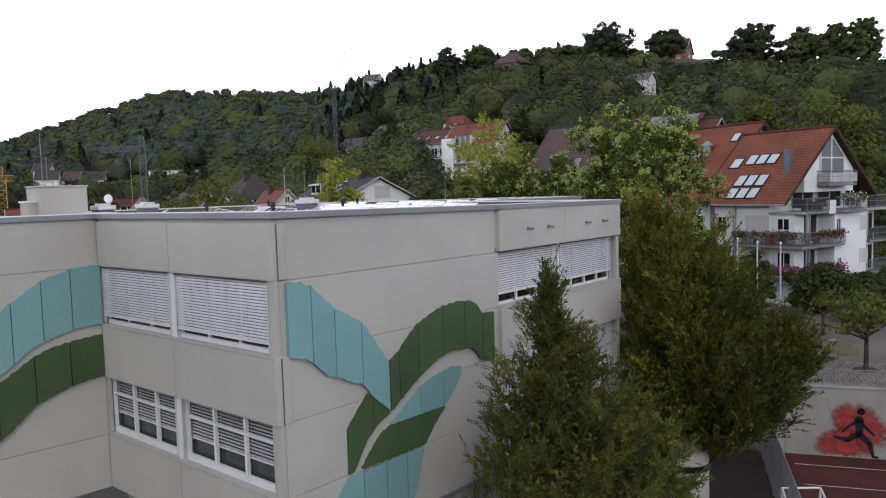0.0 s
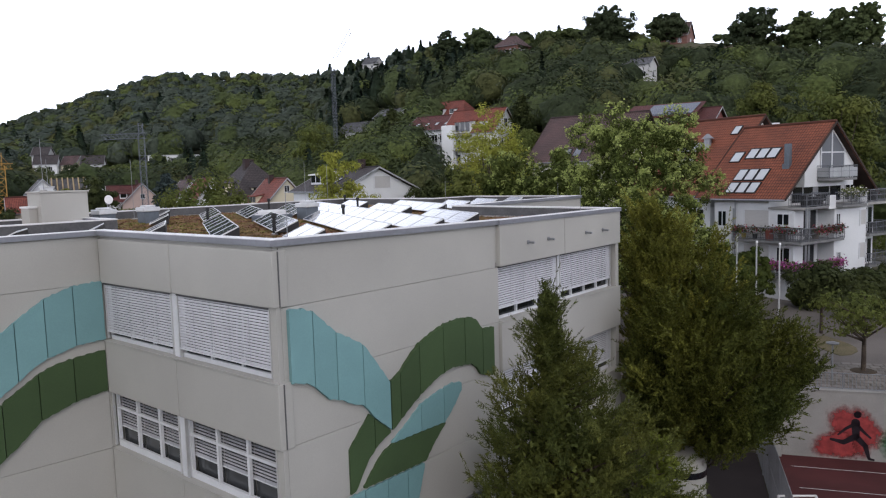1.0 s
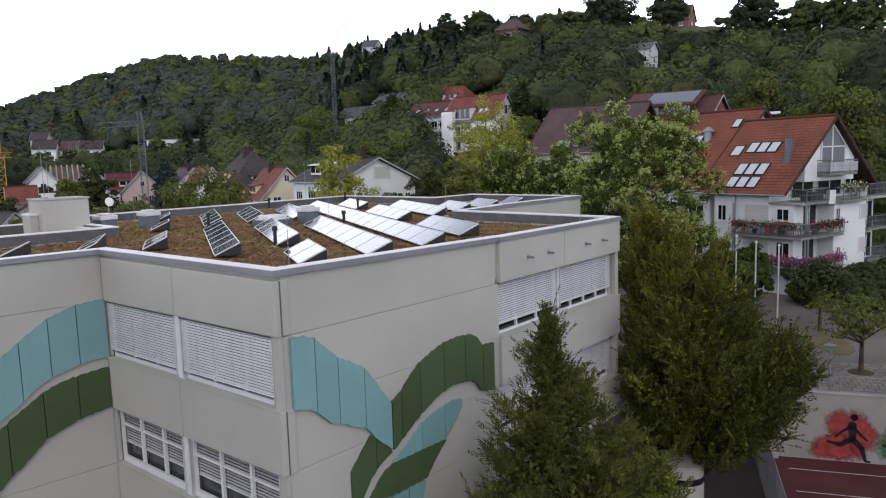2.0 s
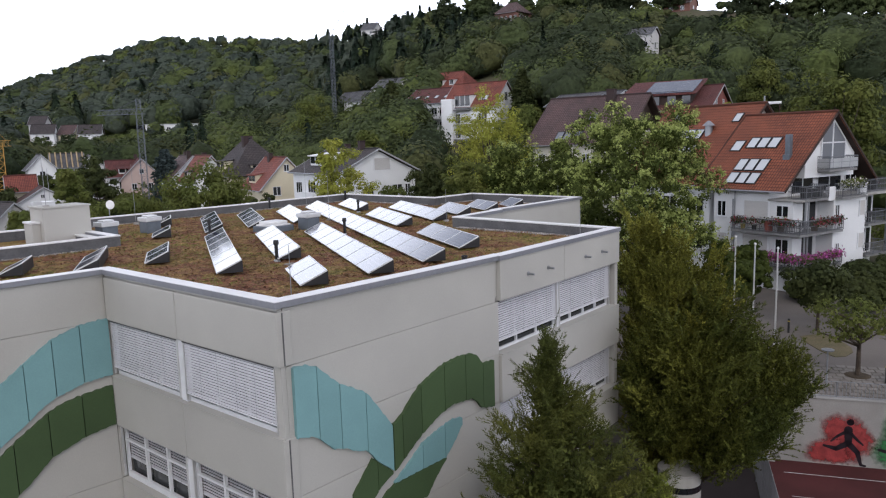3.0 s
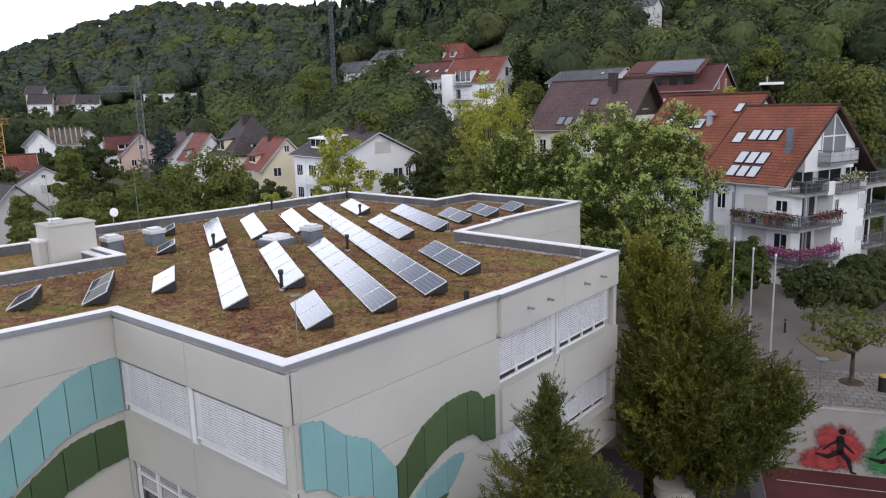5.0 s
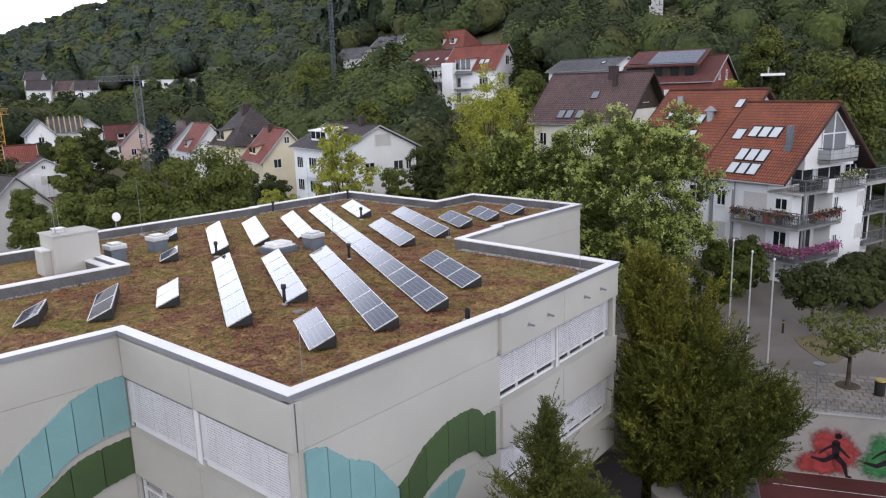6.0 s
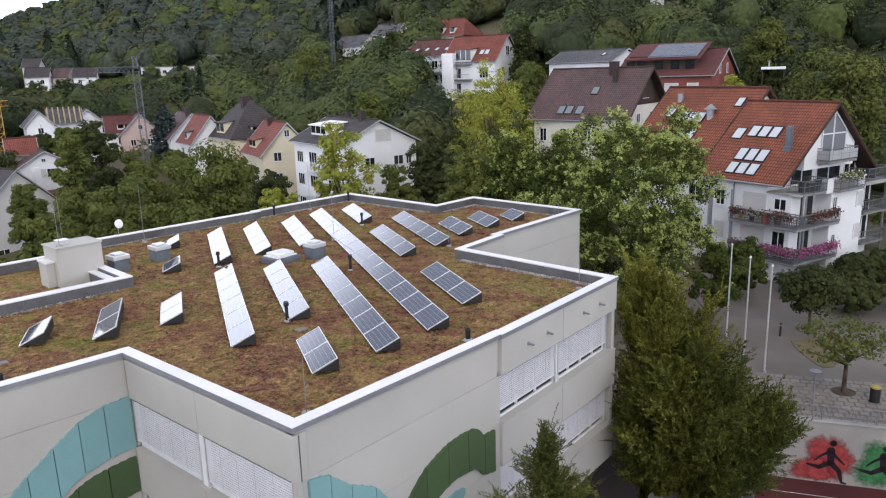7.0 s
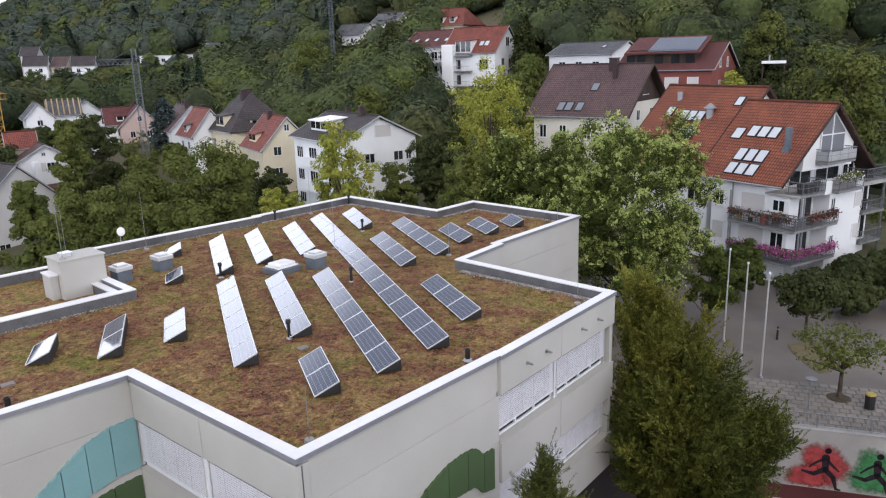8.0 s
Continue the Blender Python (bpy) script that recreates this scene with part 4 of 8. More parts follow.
for near, n, pitch in (((20.42, 17.53), 3, 1.70), ((12.67, 16.61), 2, 1.52), ((15.04, 16.42), 7, 1.69), ((17.52, 16.56), 14, 1.67), ((12.33, 20.5), 6, 1.67), ((15.15, 21.28), 5, 1.56),
                       ((17.81, 30.92), 4, 1.80), ((20.11, 30.97), 4, 1.70), ((22.53, 30.63), 4, 1.70), ((24.24, 24.89), 4, 1.50), ((26.78, 24.98), 5, 1.61), ((29.43, 25.72), 2, 1.67),
                       ((31.81, 25.78), 2, 1.45), ((34.11, 25.75), 1, 1.70), ((28.35, 32.69), 3, 1.60), ((7.79, 26.28), 1, 1.9), ((9.66, 24.9), 2, 1.8), ((11.91, 24.52), 2, 1.38),
                       ((15.53, 31.5), 1, 1.5), ((17.9, 36.1), 1, 1.6)):
    solar_array(near, n, pitch, BLUE if n > 1 else "single tilted dark blue solar panel on a planted roof")


# ---- things on the roof ----
def vent_box(x, y, w=0.72, h=0.86, turn=0.0):
    t = thing("roof_vent", "grey metal ventilation box with a pale cap", "roof vent", "vents on the roof", at=(x, y, ROOF))
    t.rotation_euler = (0, 0, turn)
    part("body", box(bmesh.new(), -w / 2, -w / 2, -0.03, w / 2, w / 2, h * 0.66, None, 0.02), M["duct"], t)
    bm = bmesh.new()
    box(bm, -w / 2 - 0.05, -w / 2 - 0.05, h * 0.66, w / 2 + 0.05, w / 2 + 0.05, h * 0.9, None, 0.03)
    box(bm, -w / 2 + 0.1, -w / 2 + 0.1, h * 0.9, w / 2 - 0.1, w / 2 - 0.1, h, None, 0.03)
    part("cap", bm, M["metal_light"], t, "pale metal cap")


for x, y in ((14.57, 33.9), (16.77, 34.2), (21.75, 28.3)):
    vent_box(x, y, turn=0.05)


def vent_pipe(x, y, h=0.6, r=0.07):
    capped = h > 0.4
    t = thing("vent_pipe", "black plastic vent pipe with a cap", "vent pipe", "vent pipes on the roof", at=(x, y, ROOF))
    part("pipe", cyl(bmesh.new(), (0, 0, -0.02), (0, 0, h), r), M["metal_dark"], t)
    bm = bmesh.new()
    if capped:
        cyl(bm, (0, 0, h - 0.02), (0, 0, h + 0.03), r * 1.4, r * 1.55, 14)
        cyl(bm, (0, 0, h + 0.03), (0, 0, h + 0.14), r * 1.55, r * 1.3, 14)
    else:
        ring(bm, [(r * 1.12 * math.cos(a), r * 1.12 * math.sin(a)) for a in np.linspace(0, 6.283, 16, False)], [(r * 0.85 * math.cos(a), r * 0.85 * math.sin(a)) for a in np.linspace(0, 6.283, 16, False)], h + 0.002, h + 0.05)
    part("cap" if capped else "rim", bm, M["metal_dark"], t)
    part("collar", cyl(bmesh.new(), (0, 0, -0.01), (0, 0, 0.06), r * 2.2, r * 1.3, 14), M["zinc"], t)


for x, y in ((17.86, 30.6), (15.22, 21.45), (21.26, 25.05), (17.86, 15.02), (28.35, 32.4), (33.1, 39.3), (26.9, 39.2), (6.33, 23.3)):
    vent_pipe(x, y, 0.34 if y < 20 or x < 10 else 0.6, 0.09 if y < 20 or x < 10 else 0.065)
sk = thing("skylight", "white domed rooflight on a grey kerb", "skylight", at=(20.3, 29.1, ROOF))
sk.rotation_euler = (0, 0, 0.05)
part("kerb", box(bmesh.new(), -0.72, -0.62, -0.02, 0.72, 0.62, 0.28, None, 0.04), M["duct"], sk)
bm = bmesh.new()
box(bm, -0.60, -0.52, 0.283, 0.60, 0.52, 0.35, None, 0.02)
box(bm, -0.52, -0.44, 0.33, 0.52, 0.44, 0.50, None, 0.08)
part("dome", bm, M["line_white"], sk, "white plastic dome")


def lightning_rod(x, y, z, h):
    t = thing("lightning_rod", "thin grey lightning rod on a small base", "lightning rod", "lightning rods on the roof", at=(x, y, z))
    part("rod", cyl(bmesh.new(), (0, 0, 0), (0, 0, h), 0.012, 0.008, 6), M["metal_grey"], t)
    part("base", cyl(bmesh.new(), (0, 0, -0.02), (0, 0, 0.07), 0.15, 0.13, 14), M["concrete"], t)


for x, y, h in ((11.05, 14.74, 1.6), (27.4, 24.6, 1.6), (24.78, 30.58, 2.6), (18.2, 38.9, 3.2), (13.9, 38.6, 3.2), (29.5, 38.9, 3.0), (25.0, 15.3, 1.3), (36.6, 24.2, 1.2)):
    lightning_rod(x, y, ROOF, h)
for x, y, h in ((12.0, 33.6, 2.2),):
    lightning_rod(x, y, 12.21, h)
dish = thing("satellite_dish", "white satellite dish on a short mast", "satellite dish", at=(17.2, 39.75, TOP))
part("mast", cyl(bmesh.new(), (0, 0, -0.05), (0, 0, 0.75), 0.025), M["metal_grey"], dish)
bm = bmesh.new()
bmesh.ops.create_uvsphere(bm, u_segments=20, v_segments=10, radius=0.25, matrix=Matrix.Translation((0.03, -0.1, 0.62)) @ Matrix.Rotation(radians(-108), 4, "Z") @ Matrix.Rotation(radians(72), 4, "Y") @ Matrix.Diagonal((1, 0.85, 0.16, 1)))
part("reflector", bm, M["cap_white"], dish)
for x, y in ((14.91, 20.2), (6.9, 25.2)):
    st = thing("concrete_block", "pale concrete block lying on the planted roof", "concrete block", "blocks on the roof", at=(x, y, ROOF))
    part("block", box(bmesh.new(), -0.2, -0.14, -0.02, 0.2, 0.14, 0.08, None, 0.03), M["paving"], st)


# ---- houses ----
def put(ob, parent):
    ob.parent = parent
    return ob


def slope(bm, a, b, c, d, thick=0.18):
    """A roof plane: a, b along the eave, c, d along the ridge; flat coordinates in metres for the tiles."""
    uvl = bm.loops.layers.uv.verify()
    a, b, c, d = (Vector(v) for v in (a, b, c, d))
    along = (b - a).normalized()
    up = (d - a) - along * (d - a).dot(along)
    up = up.normalized()
    n = along.cross(up)
    if n.z < 0:
        n = -n
    top = [bm.verts.new(v) for v in (a, b, c, d)]
    low = [bm.verts.new(v - n * thick) for v in (a, b, c, d)]
    faces = [bm.faces.new(top), bm.faces.new(low[::-1])]
    faces[1].material_index = 1
    for i in range(4):
        faces.append(bm.faces.new((top[i], low[i], low[(i + 1) % 4], top[(i + 1) % 4])))
    for f in faces:
        for l in f.loops:
            v = l.vert.co - a
            l[uvl].uv = (v.dot(along) + 3.0, v.dot(up) + 3.0)
    return bm


def window(parent, m, s, z, w, h, frame="white_frame", glass="glass_dark", bars=1, shutter=None):
    """A window in a wall: m has x along the wall, y into it."""
    f = 0.07
    o = part("window", frame_ring(bmesh.new(), s - w / 2, z, s + w / 2, z + h, f, -0.05, 0.10, m), M[frame], parent)
    for k in range(1, bars + 1):
        c = s - w / 2 + f / 2 + (w - f) * k / (bars + 1)
        put(part("mullion", box(bmesh.new(), c - f / 2, -0.048, z + f + 0.002, c + f / 2, 0.10, z + h - f - 0.002, m), M[frame]), o)
    put(part("sill", box(bmesh.new(), s - w / 2 - 0.08, -0.10, z - 0.06, s + w / 2 + 0.08, 0.02, z - 0.002, m), M[frame]), o)
    put(part("pane", box(bmesh.new(), s - w / 2 + 0.02, -0.025, z + 0.02, s + w / 2 - 0.02, 0.08, z + h - 0.02, m), M[glass]), o)
    if shutter:
        for sgn in (-1, 1):
            c = s + sgn * (w * 0.75 + 0.05)
            put(part("shutter", box(bmesh.new(), c - w * 0.22, -0.06, z, c + w * 0.22, -0.005, z + h, m), M[shutter]), o)
    return o


def roller(parent, m, s, z, w, h, drop=1.0):
    """A window with a closed roller shutter."""
    bm = bmesh.new()
    n = int(h * drop / 0.11)
    rows = []
    for i in range(n):
        z1 = z + h - i * 0.11
        rows += [(-0.05, z1), (-0.055, z1 - 0.09), (-0.03, z1 - 0.1)]
    a = [bm.verts.new(m @ Vector((s - w / 2, y, zz))) for y, zz in rows]
    b = [bm.verts.new(m @ Vector((s + w / 2, y, zz))) for y, zz in rows]
    for i in range(len(rows) - 1):
        bm.faces.new((a[i], a[i + 1], b[i + 1], b[i]))
    o = part("roller_shutter", bm, M["grey_wall"], parent, "closed grey roller shutter")
    for c in (s - w / 2 - 0.04, s + w / 2 + 0.04):
        put(part("guide_rail", box(bmesh.new(), c - 0.05, -0.07, z, c + 0.05, 0.05, z + h, m), M["white_frame"]), o)
    return o


def gable_house(label, x, y, turn, hw, ln, ze, zr, wall, roof, zg=None, over=0.45, gable="white_frame", windows=(), lights=(), chimneys=(), hip=0.0, gable_top=None, name="house", verge="zinc", light_glass="glass_sky"):
    """A house with its ridge running from the near gable along turn. Local x runs along the ridge, y to its left."""
    zg = float(hill(x, y)) - 2.5 if zg is None else zg
    h = thing(name, label, "house", at=(x, y, zg))
    h.rotation_euler = (0, 0, radians(turn))
    z0, e, r = 0.0, ze - zg, zr - zg
    pitch = (r - e) / hw
    bm = bmesh.new()
    k = hip * hw
    near = [bm.verts.new(v) for v in ((over, hw - 0.5, 0), (over, -hw + 0.5, 0), (over, -hw + 0.5, e - 0.05 + 0.5 * pitch - 0.2), (over + k, 0, r - 0.25), (over, hw - 0.5, e - 0.05 + 0.5 * pitch - 0.2))]
    farv = [bm.verts.new(v) for v in ((ln - over, hw - 0.5, 0), (ln - over, -hw + 0.5, 0), (ln - over, -hw + 0.5, e - 0.05 + 0.5 * pitch - 0.2), (ln - over - k, 0, r - 0.25), (ln - over, hw - 0.5, e - 0.05 + 0.5 * pitch - 0.2))]
    bm.faces.new(near)
    bm.faces.new(farv[::-1])
    for i in range(5):
        bm.faces.new((near[i], farv[i], farv[(i + 1) % 5], near[(i + 1) % 5]))
    bmesh.ops.recalc_face_normals(bm, faces=bm.faces)
    part("wall", bm, M[wall], h)
    for sgn in (1, -1):
        bm = bmesh.new()
        slope(bm, (0, sgn * hw, e), (ln, sgn * hw, e), (ln - k, 0, r), (k, 0, r))
        part("roof_slope", bm, [M[roof], M["wood_dark"]], h)
        bm = bmesh.new()
        cyl(bm, (0, sgn * (hw + 0.06), e - 0.08), (ln, sgn * (hw + 0.06), e - 0.08), 0.075, n=8)
        part("gutter", bm, M["metal_grey"], h)
    if hip:
        for a0, a1 in ((0, k), (ln, ln - k)):
            bm = bmesh.new()
            slope(bm, (a0, -hw, e), (a0, hw, e), (a1, 0.02, r), (a1, -0.02, r))
            part("hip_slope", bm, [M[roof], M["wood_dark"]], h)
    else:
        for sgn in (1, -1):
            for a in (-0.02, ln + 0.02):
                bm = bmesh.new()
                m = Matrix.Translation((a, sgn * hw / 2, (e + r) / 2 - 0.05)) @ Matrix.Rotation(-sgn * math.atan2(r - e, hw), 4, "X")
                box(bm, -0.035, -math.hypot(hw, r - e) / 2, -0.1, 0.035, math.hypot(hw, r - e) / 2, 0.07, m)
                part("verge_board", bm, M["wood_dark" if gable_top else verge], h)
    bm = bmesh.new()
    cyl(bm, (k, 0, r + 0.01), (ln - k, 0, r + 0.01), 0.12, n=10)
    part("ridge_cap", bm, M[roof], h)
    if gable_top:
        zc = gable_top - zg
        wz = (r - zc) / pitch
        bm = bmesh.new()
        f = [bm.verts.new(v) for v in ((over - 0.06, wz - 0.1, zc), (over - 0.06, -wz + 0.1, zc), (over - 0.06, 0, r - 0.2))]
        b2 = [bm.verts.new((v.co.x + 0.1, v.co.y, v.co.z)) for v in f]
        bm.faces.new(f)
        bm.faces.new(b2[::-1])
        for i in range(3):
            bm.faces.new((f[i], b2[i], b2[(i + 1) % 3], f[(i + 1) % 3]))
        bmesh.ops.recalc_face_normals(bm, faces=bm.faces)
        part("gable_boarding", bm, M["wood_dark"], h, "dark timber gable boarding")
    mg = Matrix.Translation((over, 0, 0)) @ Matrix.Rotation(radians(-90), 4, "Z")
    ml = Matrix.Translation((0, hw - 0.5, 0)) @ Matrix.Rotation(radians(180), 4, "Z")
    mr = Matrix.Translation((0, -hw + 0.5, 0))
    for side, s, z, w, hh, *rest in windows:
        kind = rest[0] if rest else ""
        m = mg if side == "g" else ml if side == "l" else mr
        s = s if side == "g" else -s if side == "l" else s
        if kind == "roller":
            roller(h, m, s, z - zg, w, hh)
        else:
            window(h, m, s, z - zg, w, hh, shutter=kind or None, bars=2 if w > 1.6 else 1)
    for side, a, d, w, hh in lights:
        sgn = 1 if side == "l" else -1
        cz, cy = e + (r - e) * d, sgn * hw * (1 - d)
        m = Matrix.Translation((a, cy, cz)) @ Matrix.Rotation(-sgn * math.atan2(r - e, hw), 4, "X")
        bm = bmesh.new()
        for x0, y0, x1, y1 in ((-w / 2 - 0.06, -hh / 2 - 0.06, w / 2 + 0.06, -hh / 2), (-w / 2 - 0.06, hh / 2, w / 2 + 0.06, hh / 2 + 0.06), (-w / 2 - 0.06, -hh / 2, -w / 2, hh / 2), (w / 2, -hh / 2, w / 2 + 0.06, hh / 2)):
            box(bm, x0, y0, -0.1, x1, y1, 0.10, m)
        sk_ = part("roof_window", bm, M["metal_dark"], h)
        put(part("pane", box(bmesh.new(), -w / 2, -hh / 2, -0.05, w / 2, hh / 2, 0.07, m), M[light_glass]), sk_)
    for a, s, up, w in chimneys:
        zc = e + (r - e) * (1 - abs(s) / hw)
        bm = bmesh.new()
        box(bm, a - w / 2, s - w / 2, zc - 0.6, a + w / 2, s + w / 2, zc + up, None, 0.02)
        box(bm, a - w / 2 - 0.06, s - w / 2 - 0.06, zc + up, a + w / 2 + 0.06, s + w / 2 + 0.06, zc + up + 0.09)
        part("chimney", bm, M["roof_brown"], h)
    return h


def dormer(h, a, side, hw, e, r, w, hh, d0, wall, roof, flat=True):
    """A box dormer on a slope of a house; e and r are local eave and ridge heights."""
    sgn = 1 if side == "l" else -1
    y0 = sgn * hw * (1 - d0)
    z0 = e + (r - e) * d0
    y1 = sgn * max(0.3, hw * (1 - d0) - hh * hw / (r - e))
    bm = bmesh.new()
    box(bm, a - w / 2, min(y0, y1), z0 - 0.3, a + w / 2, max(y0, y1), z0 + hh)
    o = part("dormer", bm, M[wall], h)
    bm = bmesh.new()
    slope(bm, (a - w / 2 - 0.25, y0 + sgn * 0.3, z0 + hh), (a + w / 2 + 0.25, y0 + sgn * 0.3, z0 + hh), (a + w / 2 + 0.25, y1 - sgn * 0.4, z0 + hh + 0.35), (a - w / 2 - 0.25, y1 - sgn * 0.4, z0 + hh + 0.35), 0.14)
    put(part("dormer_roof", bm, M[roof]), o)
    m = Matrix.Translation((a, y0, 0)) @ Matrix.Rotation(radians(180 if sgn > 0 else 0), 4, "Z")
    n = max(1, int(w / 1.2))
    for i in range(n):
        window_at = -w / 2 + (i + 0.5) * w / n
        bm = bmesh.new()
        box(bm, window_at - 0.42 * w / n, -0.03, z0 + 0.25, window_at + 0.42 * w / n, 0.05, z0 + hh - 0.12, m)
        put(part("pane", bm, M["glass_dark"]), o)
    return o


# three-storey house with the red gable roof and balconies
OH = dict(x=66.54, y=17.48, turn=74.2, hw=6.65, ln=8.6, ze=9.76, zr=15.85, zg=0.4)
orange = gable_house("white apartment house with an orange tiled gable roof and planted balconies", OH["x"], OH["y"], OH["turn"], OH["hw"], OH["ln"], OH["ze"], OH["zr"], "white_wall", "roof_orange", zg=OH["zg"], over=1.7, verge="wood_dark", name="apartment_house",
                     windows=[("l", 6.1, 7.4, 0.9, 1.35), ("l", 6.1, 4.5, 1.1, 1.5, "roller"), ("l", 2.8, 6.7, 2.2, 2.15, "roller"), ("l", 2.8, 3.9, 2.3, 2.15, "roller"), ("l", 6.5, 0.9, 0.9, 2.0), ("l", 3.6, 0.9, 0.9, 2.1)],
                     lights=[("l", 7.1, 0.56, 0.9, 1.15)] + [("l", 3.75 + 1.0 * i, 0.60, 0.8, 1.15) for i in range(3)] + [("l", 3.45 + 1.0 * i, 0.31, 0.8, 1.25) for i in range(3)] + [("l", 3.45 + 1.0 * i, 0.14, 0.8, 1.15) for i in range(3)])
orange2 = gable_house("white apartment wing with an orange tiled gable roof", 69.7, 24.2, 74.2, 7.2, 11.5, 9.9, 16.95, "white_wall", "roof_orange", zg=0.4, over=0.6, verge="wood_dark", name="apartment_wing",
                      windows=[("l", 2.0, 7.2, 1.6, 1.6), ("l", 5.0, 7.2, 1.6, 1.6), ("l", 8.0, 7.2, 1.6, 1.6), ("l", 2.0, 4.2, 1.6, 1.6), ("l", 5.0, 4.2, 1.6, 1.6)],
                      lights=[("l", 2.0, 0.82, 0.7, 1.0)] + [("l", 5.2 + 0.95 * i, 0.62, 0.8, 1.15) for i in range(3)] + [("l", 9.0, 0.66, 0.8, 1.0)] + [("l", 5.0 + 0.95 * i, 0.42, 0.8, 1.2) for i in range(2)])


def orange_details():
    h, e, r, hw, zg = orange, OH["ze"] - OH["zg"], OH["zr"] - OH["zg"], OH["hw"], OH["zg"]
    # the gable's middle part stands forward; it is glazed up into the point
    pitch = (r - e) / hw
    roof_at = lambda y: r - pitch * abs(y) - 0.28
    gz0 = 10.6 - zg
    bm = bmesh.new()
    ring = [(3.4, gz0), (-3.4, gz0), (-3.4, roof_at(3.4)), (0.0, roof_at(0)), (3.4, roof_at(3.4))]
    vs = [bm.verts.new((0.5, y, z)) for y, z in ring]
    ws = [bm.verts.new((1.75, y, z)) for y, z in ring]
    bm.faces.new(vs)
    bm.faces.new(ws[::-1])
    for i in range(5):
        bm.faces.new((vs[i], ws[i], ws[(i + 1) % 5], vs[(i + 1) % 5]))
    bmesh.ops.recalc_face_normals(bm, faces=bm.faces)
    part("gable_wall", bm, M["white_wall"], h)
    bm = bmesh.new()
    ring = [(1.35, 11.35 - zg), (-1.95, 11.35 - zg), (-1.95, 13.5 - zg), (-0.15, 15.15 - zg), (1.35, 13.95 - zg)]
    vs = [bm.verts.new((0.45, y, z)) for y, z in ring]
    ws = [bm.verts.new((0.52, y, z)) for y, z in ring]
    bm.faces.new(vs)
    bm.faces.new(ws[::-1])
    for i in range(5):
        bm.faces.new((vs[i], ws[i], ws[(i + 1) % 5], vs[(i + 1) % 5]))
    bmesh.ops.recalc_face_normals(bm, faces=bm.faces)
    g = part("gable_glazing", bm, M["glass_mid"], h, "tall pointed gable glazing with white bars")
    for y0, y1, z0, z1 in ((-0.15, -0.15, 11.35, 15.15), (-1.95, 1.35, 13.35, 13.35), (1.35, 1.35, 11.35, 13.95), (-1.95, -1.95, 11.35, 13.5)):
        put(part("glazing_bar", box(bmesh.new(), 0.40, y0 - 0.06, z0 - zg - 0.05, 0.455, y1 + 0.06, z1 - zg + 0.05), M["white_frame"]), g)

    def balcony(x0, y0, x1, y1, z, rail="bars", label="balcony with a grey metal railing"):
        bm = bmesh.new()
        box(bm, x0, y0, z - 0.2, x1, y1, z, None, 0.02)
        b = part("balcony", bm, M["slab_grey"], h, label)
        sides = [((x0, y0), (x0, y1)), ((x0, y1), (x1, y1)), ((x0, y0), (x1, y0))]
        for p, q in sides:
            d = math.hypot(q[0] - p[0], q[1] - p[1])
            if d < 0.3:
                continue
            bm = bmesh.new()
            for zz in (0.1, 0.55, 1.0):
                cyl(bm, (*p, z + zz), (*q, z + zz), 0.025 if zz < 1 else 0.035, n=6)
            k = max(2, int(d / 0.14))
            for i in range(k + 1):
                t = i / k
                x, y = p[0] + (q[0] - p[0]) * t, p[1] + (q[1] - p[1]) * t
                cyl(bm, (x, y, z), (x, y, z + 1.0), 0.012 if i % 8 else 0.03, n=5)
            put(part("railing", bm, M["rail_grey"]), b)
        return b

    up = balcony(-0.55, -2.15, 0.5, 1.75, 11.25 - zg)
    for p0, p1 in (((-0.57, -2.17), (-0.53, 1.77)), ((-0.5, 1.73), (0.45, 1.77))):
        put(part("screen", box(bmesh.new(), p0[0], p0[1], 11.35 - zg, p1[0], p1[1], 12.1 - zg), M["zinc"]), up)
    # lower storeys: wall to the corner, the projecting bay with its planted terrace, the loggias
    top = 8.95 - zg
    part("front_wall", box(bmesh.new(), 0.2, -6.1, 0, 1.695, 6.14, top, None, 0.03), M["white_wall"], h)
    part("corner_wall", box(bmesh.new(), -0.45, 4.9, 0, 0.197, 6.14, top, None, 0.03), M["white_wall"], h)
    part("bay", box(bmesh.new(), -1.2, -2.5, 0, 0.197, 2.0, top, None, 0.04), M["white_wall"], h)
    part("terrace_slab", box(bmesh.new(), -1.25, -6.3, top + 0.003, 1.69, 6.3, top + 0.16, None, 0.02), M["concrete"], h)
    for y0, y1 in ((2.0, 2.95), (-2.5, -1.4)):
        part("terrace_parapet", box(bmesh.new(), -1.3, y0, top - 0.1, -1.05, y1, 9.95 - zg, None, 0.06), M["white_wall"], h)
    balcony(-1.3, 2.95, 0.2, 5.9, 9.15 - zg)
    balcony(-1.85, -1.4, -1.2, 2.0, 9.15 - zg)
    for z in (9.15, 6.4, 3.75):
        balcony(-0.65, -7.3, 1.3, -4.0, z - zg)
        part("balcony_post", cyl(bmesh.new(), (-0.5, -7.1, 0), (-0.5, -7.1, 9.0 - zg), 0.11, n=10), M["metal_grey"], h)
    for z in (6.55, 3.8):
        balcony(-1.65, 1.35, 0.2, 7.0, z - zg)
        balcony(-1.62, 6.145, 4.5, 7.05, z - zg - 0.004)
    for x, y in ((-1.5, 6.2), (-1.45, 5.75), (4.4, 6.95)):
        part("balcony_post", cyl(bmesh.new(), (x, y, 0), (x, y, 9.0 - zg), 0.07, n=8), M["metal_grey"], h)
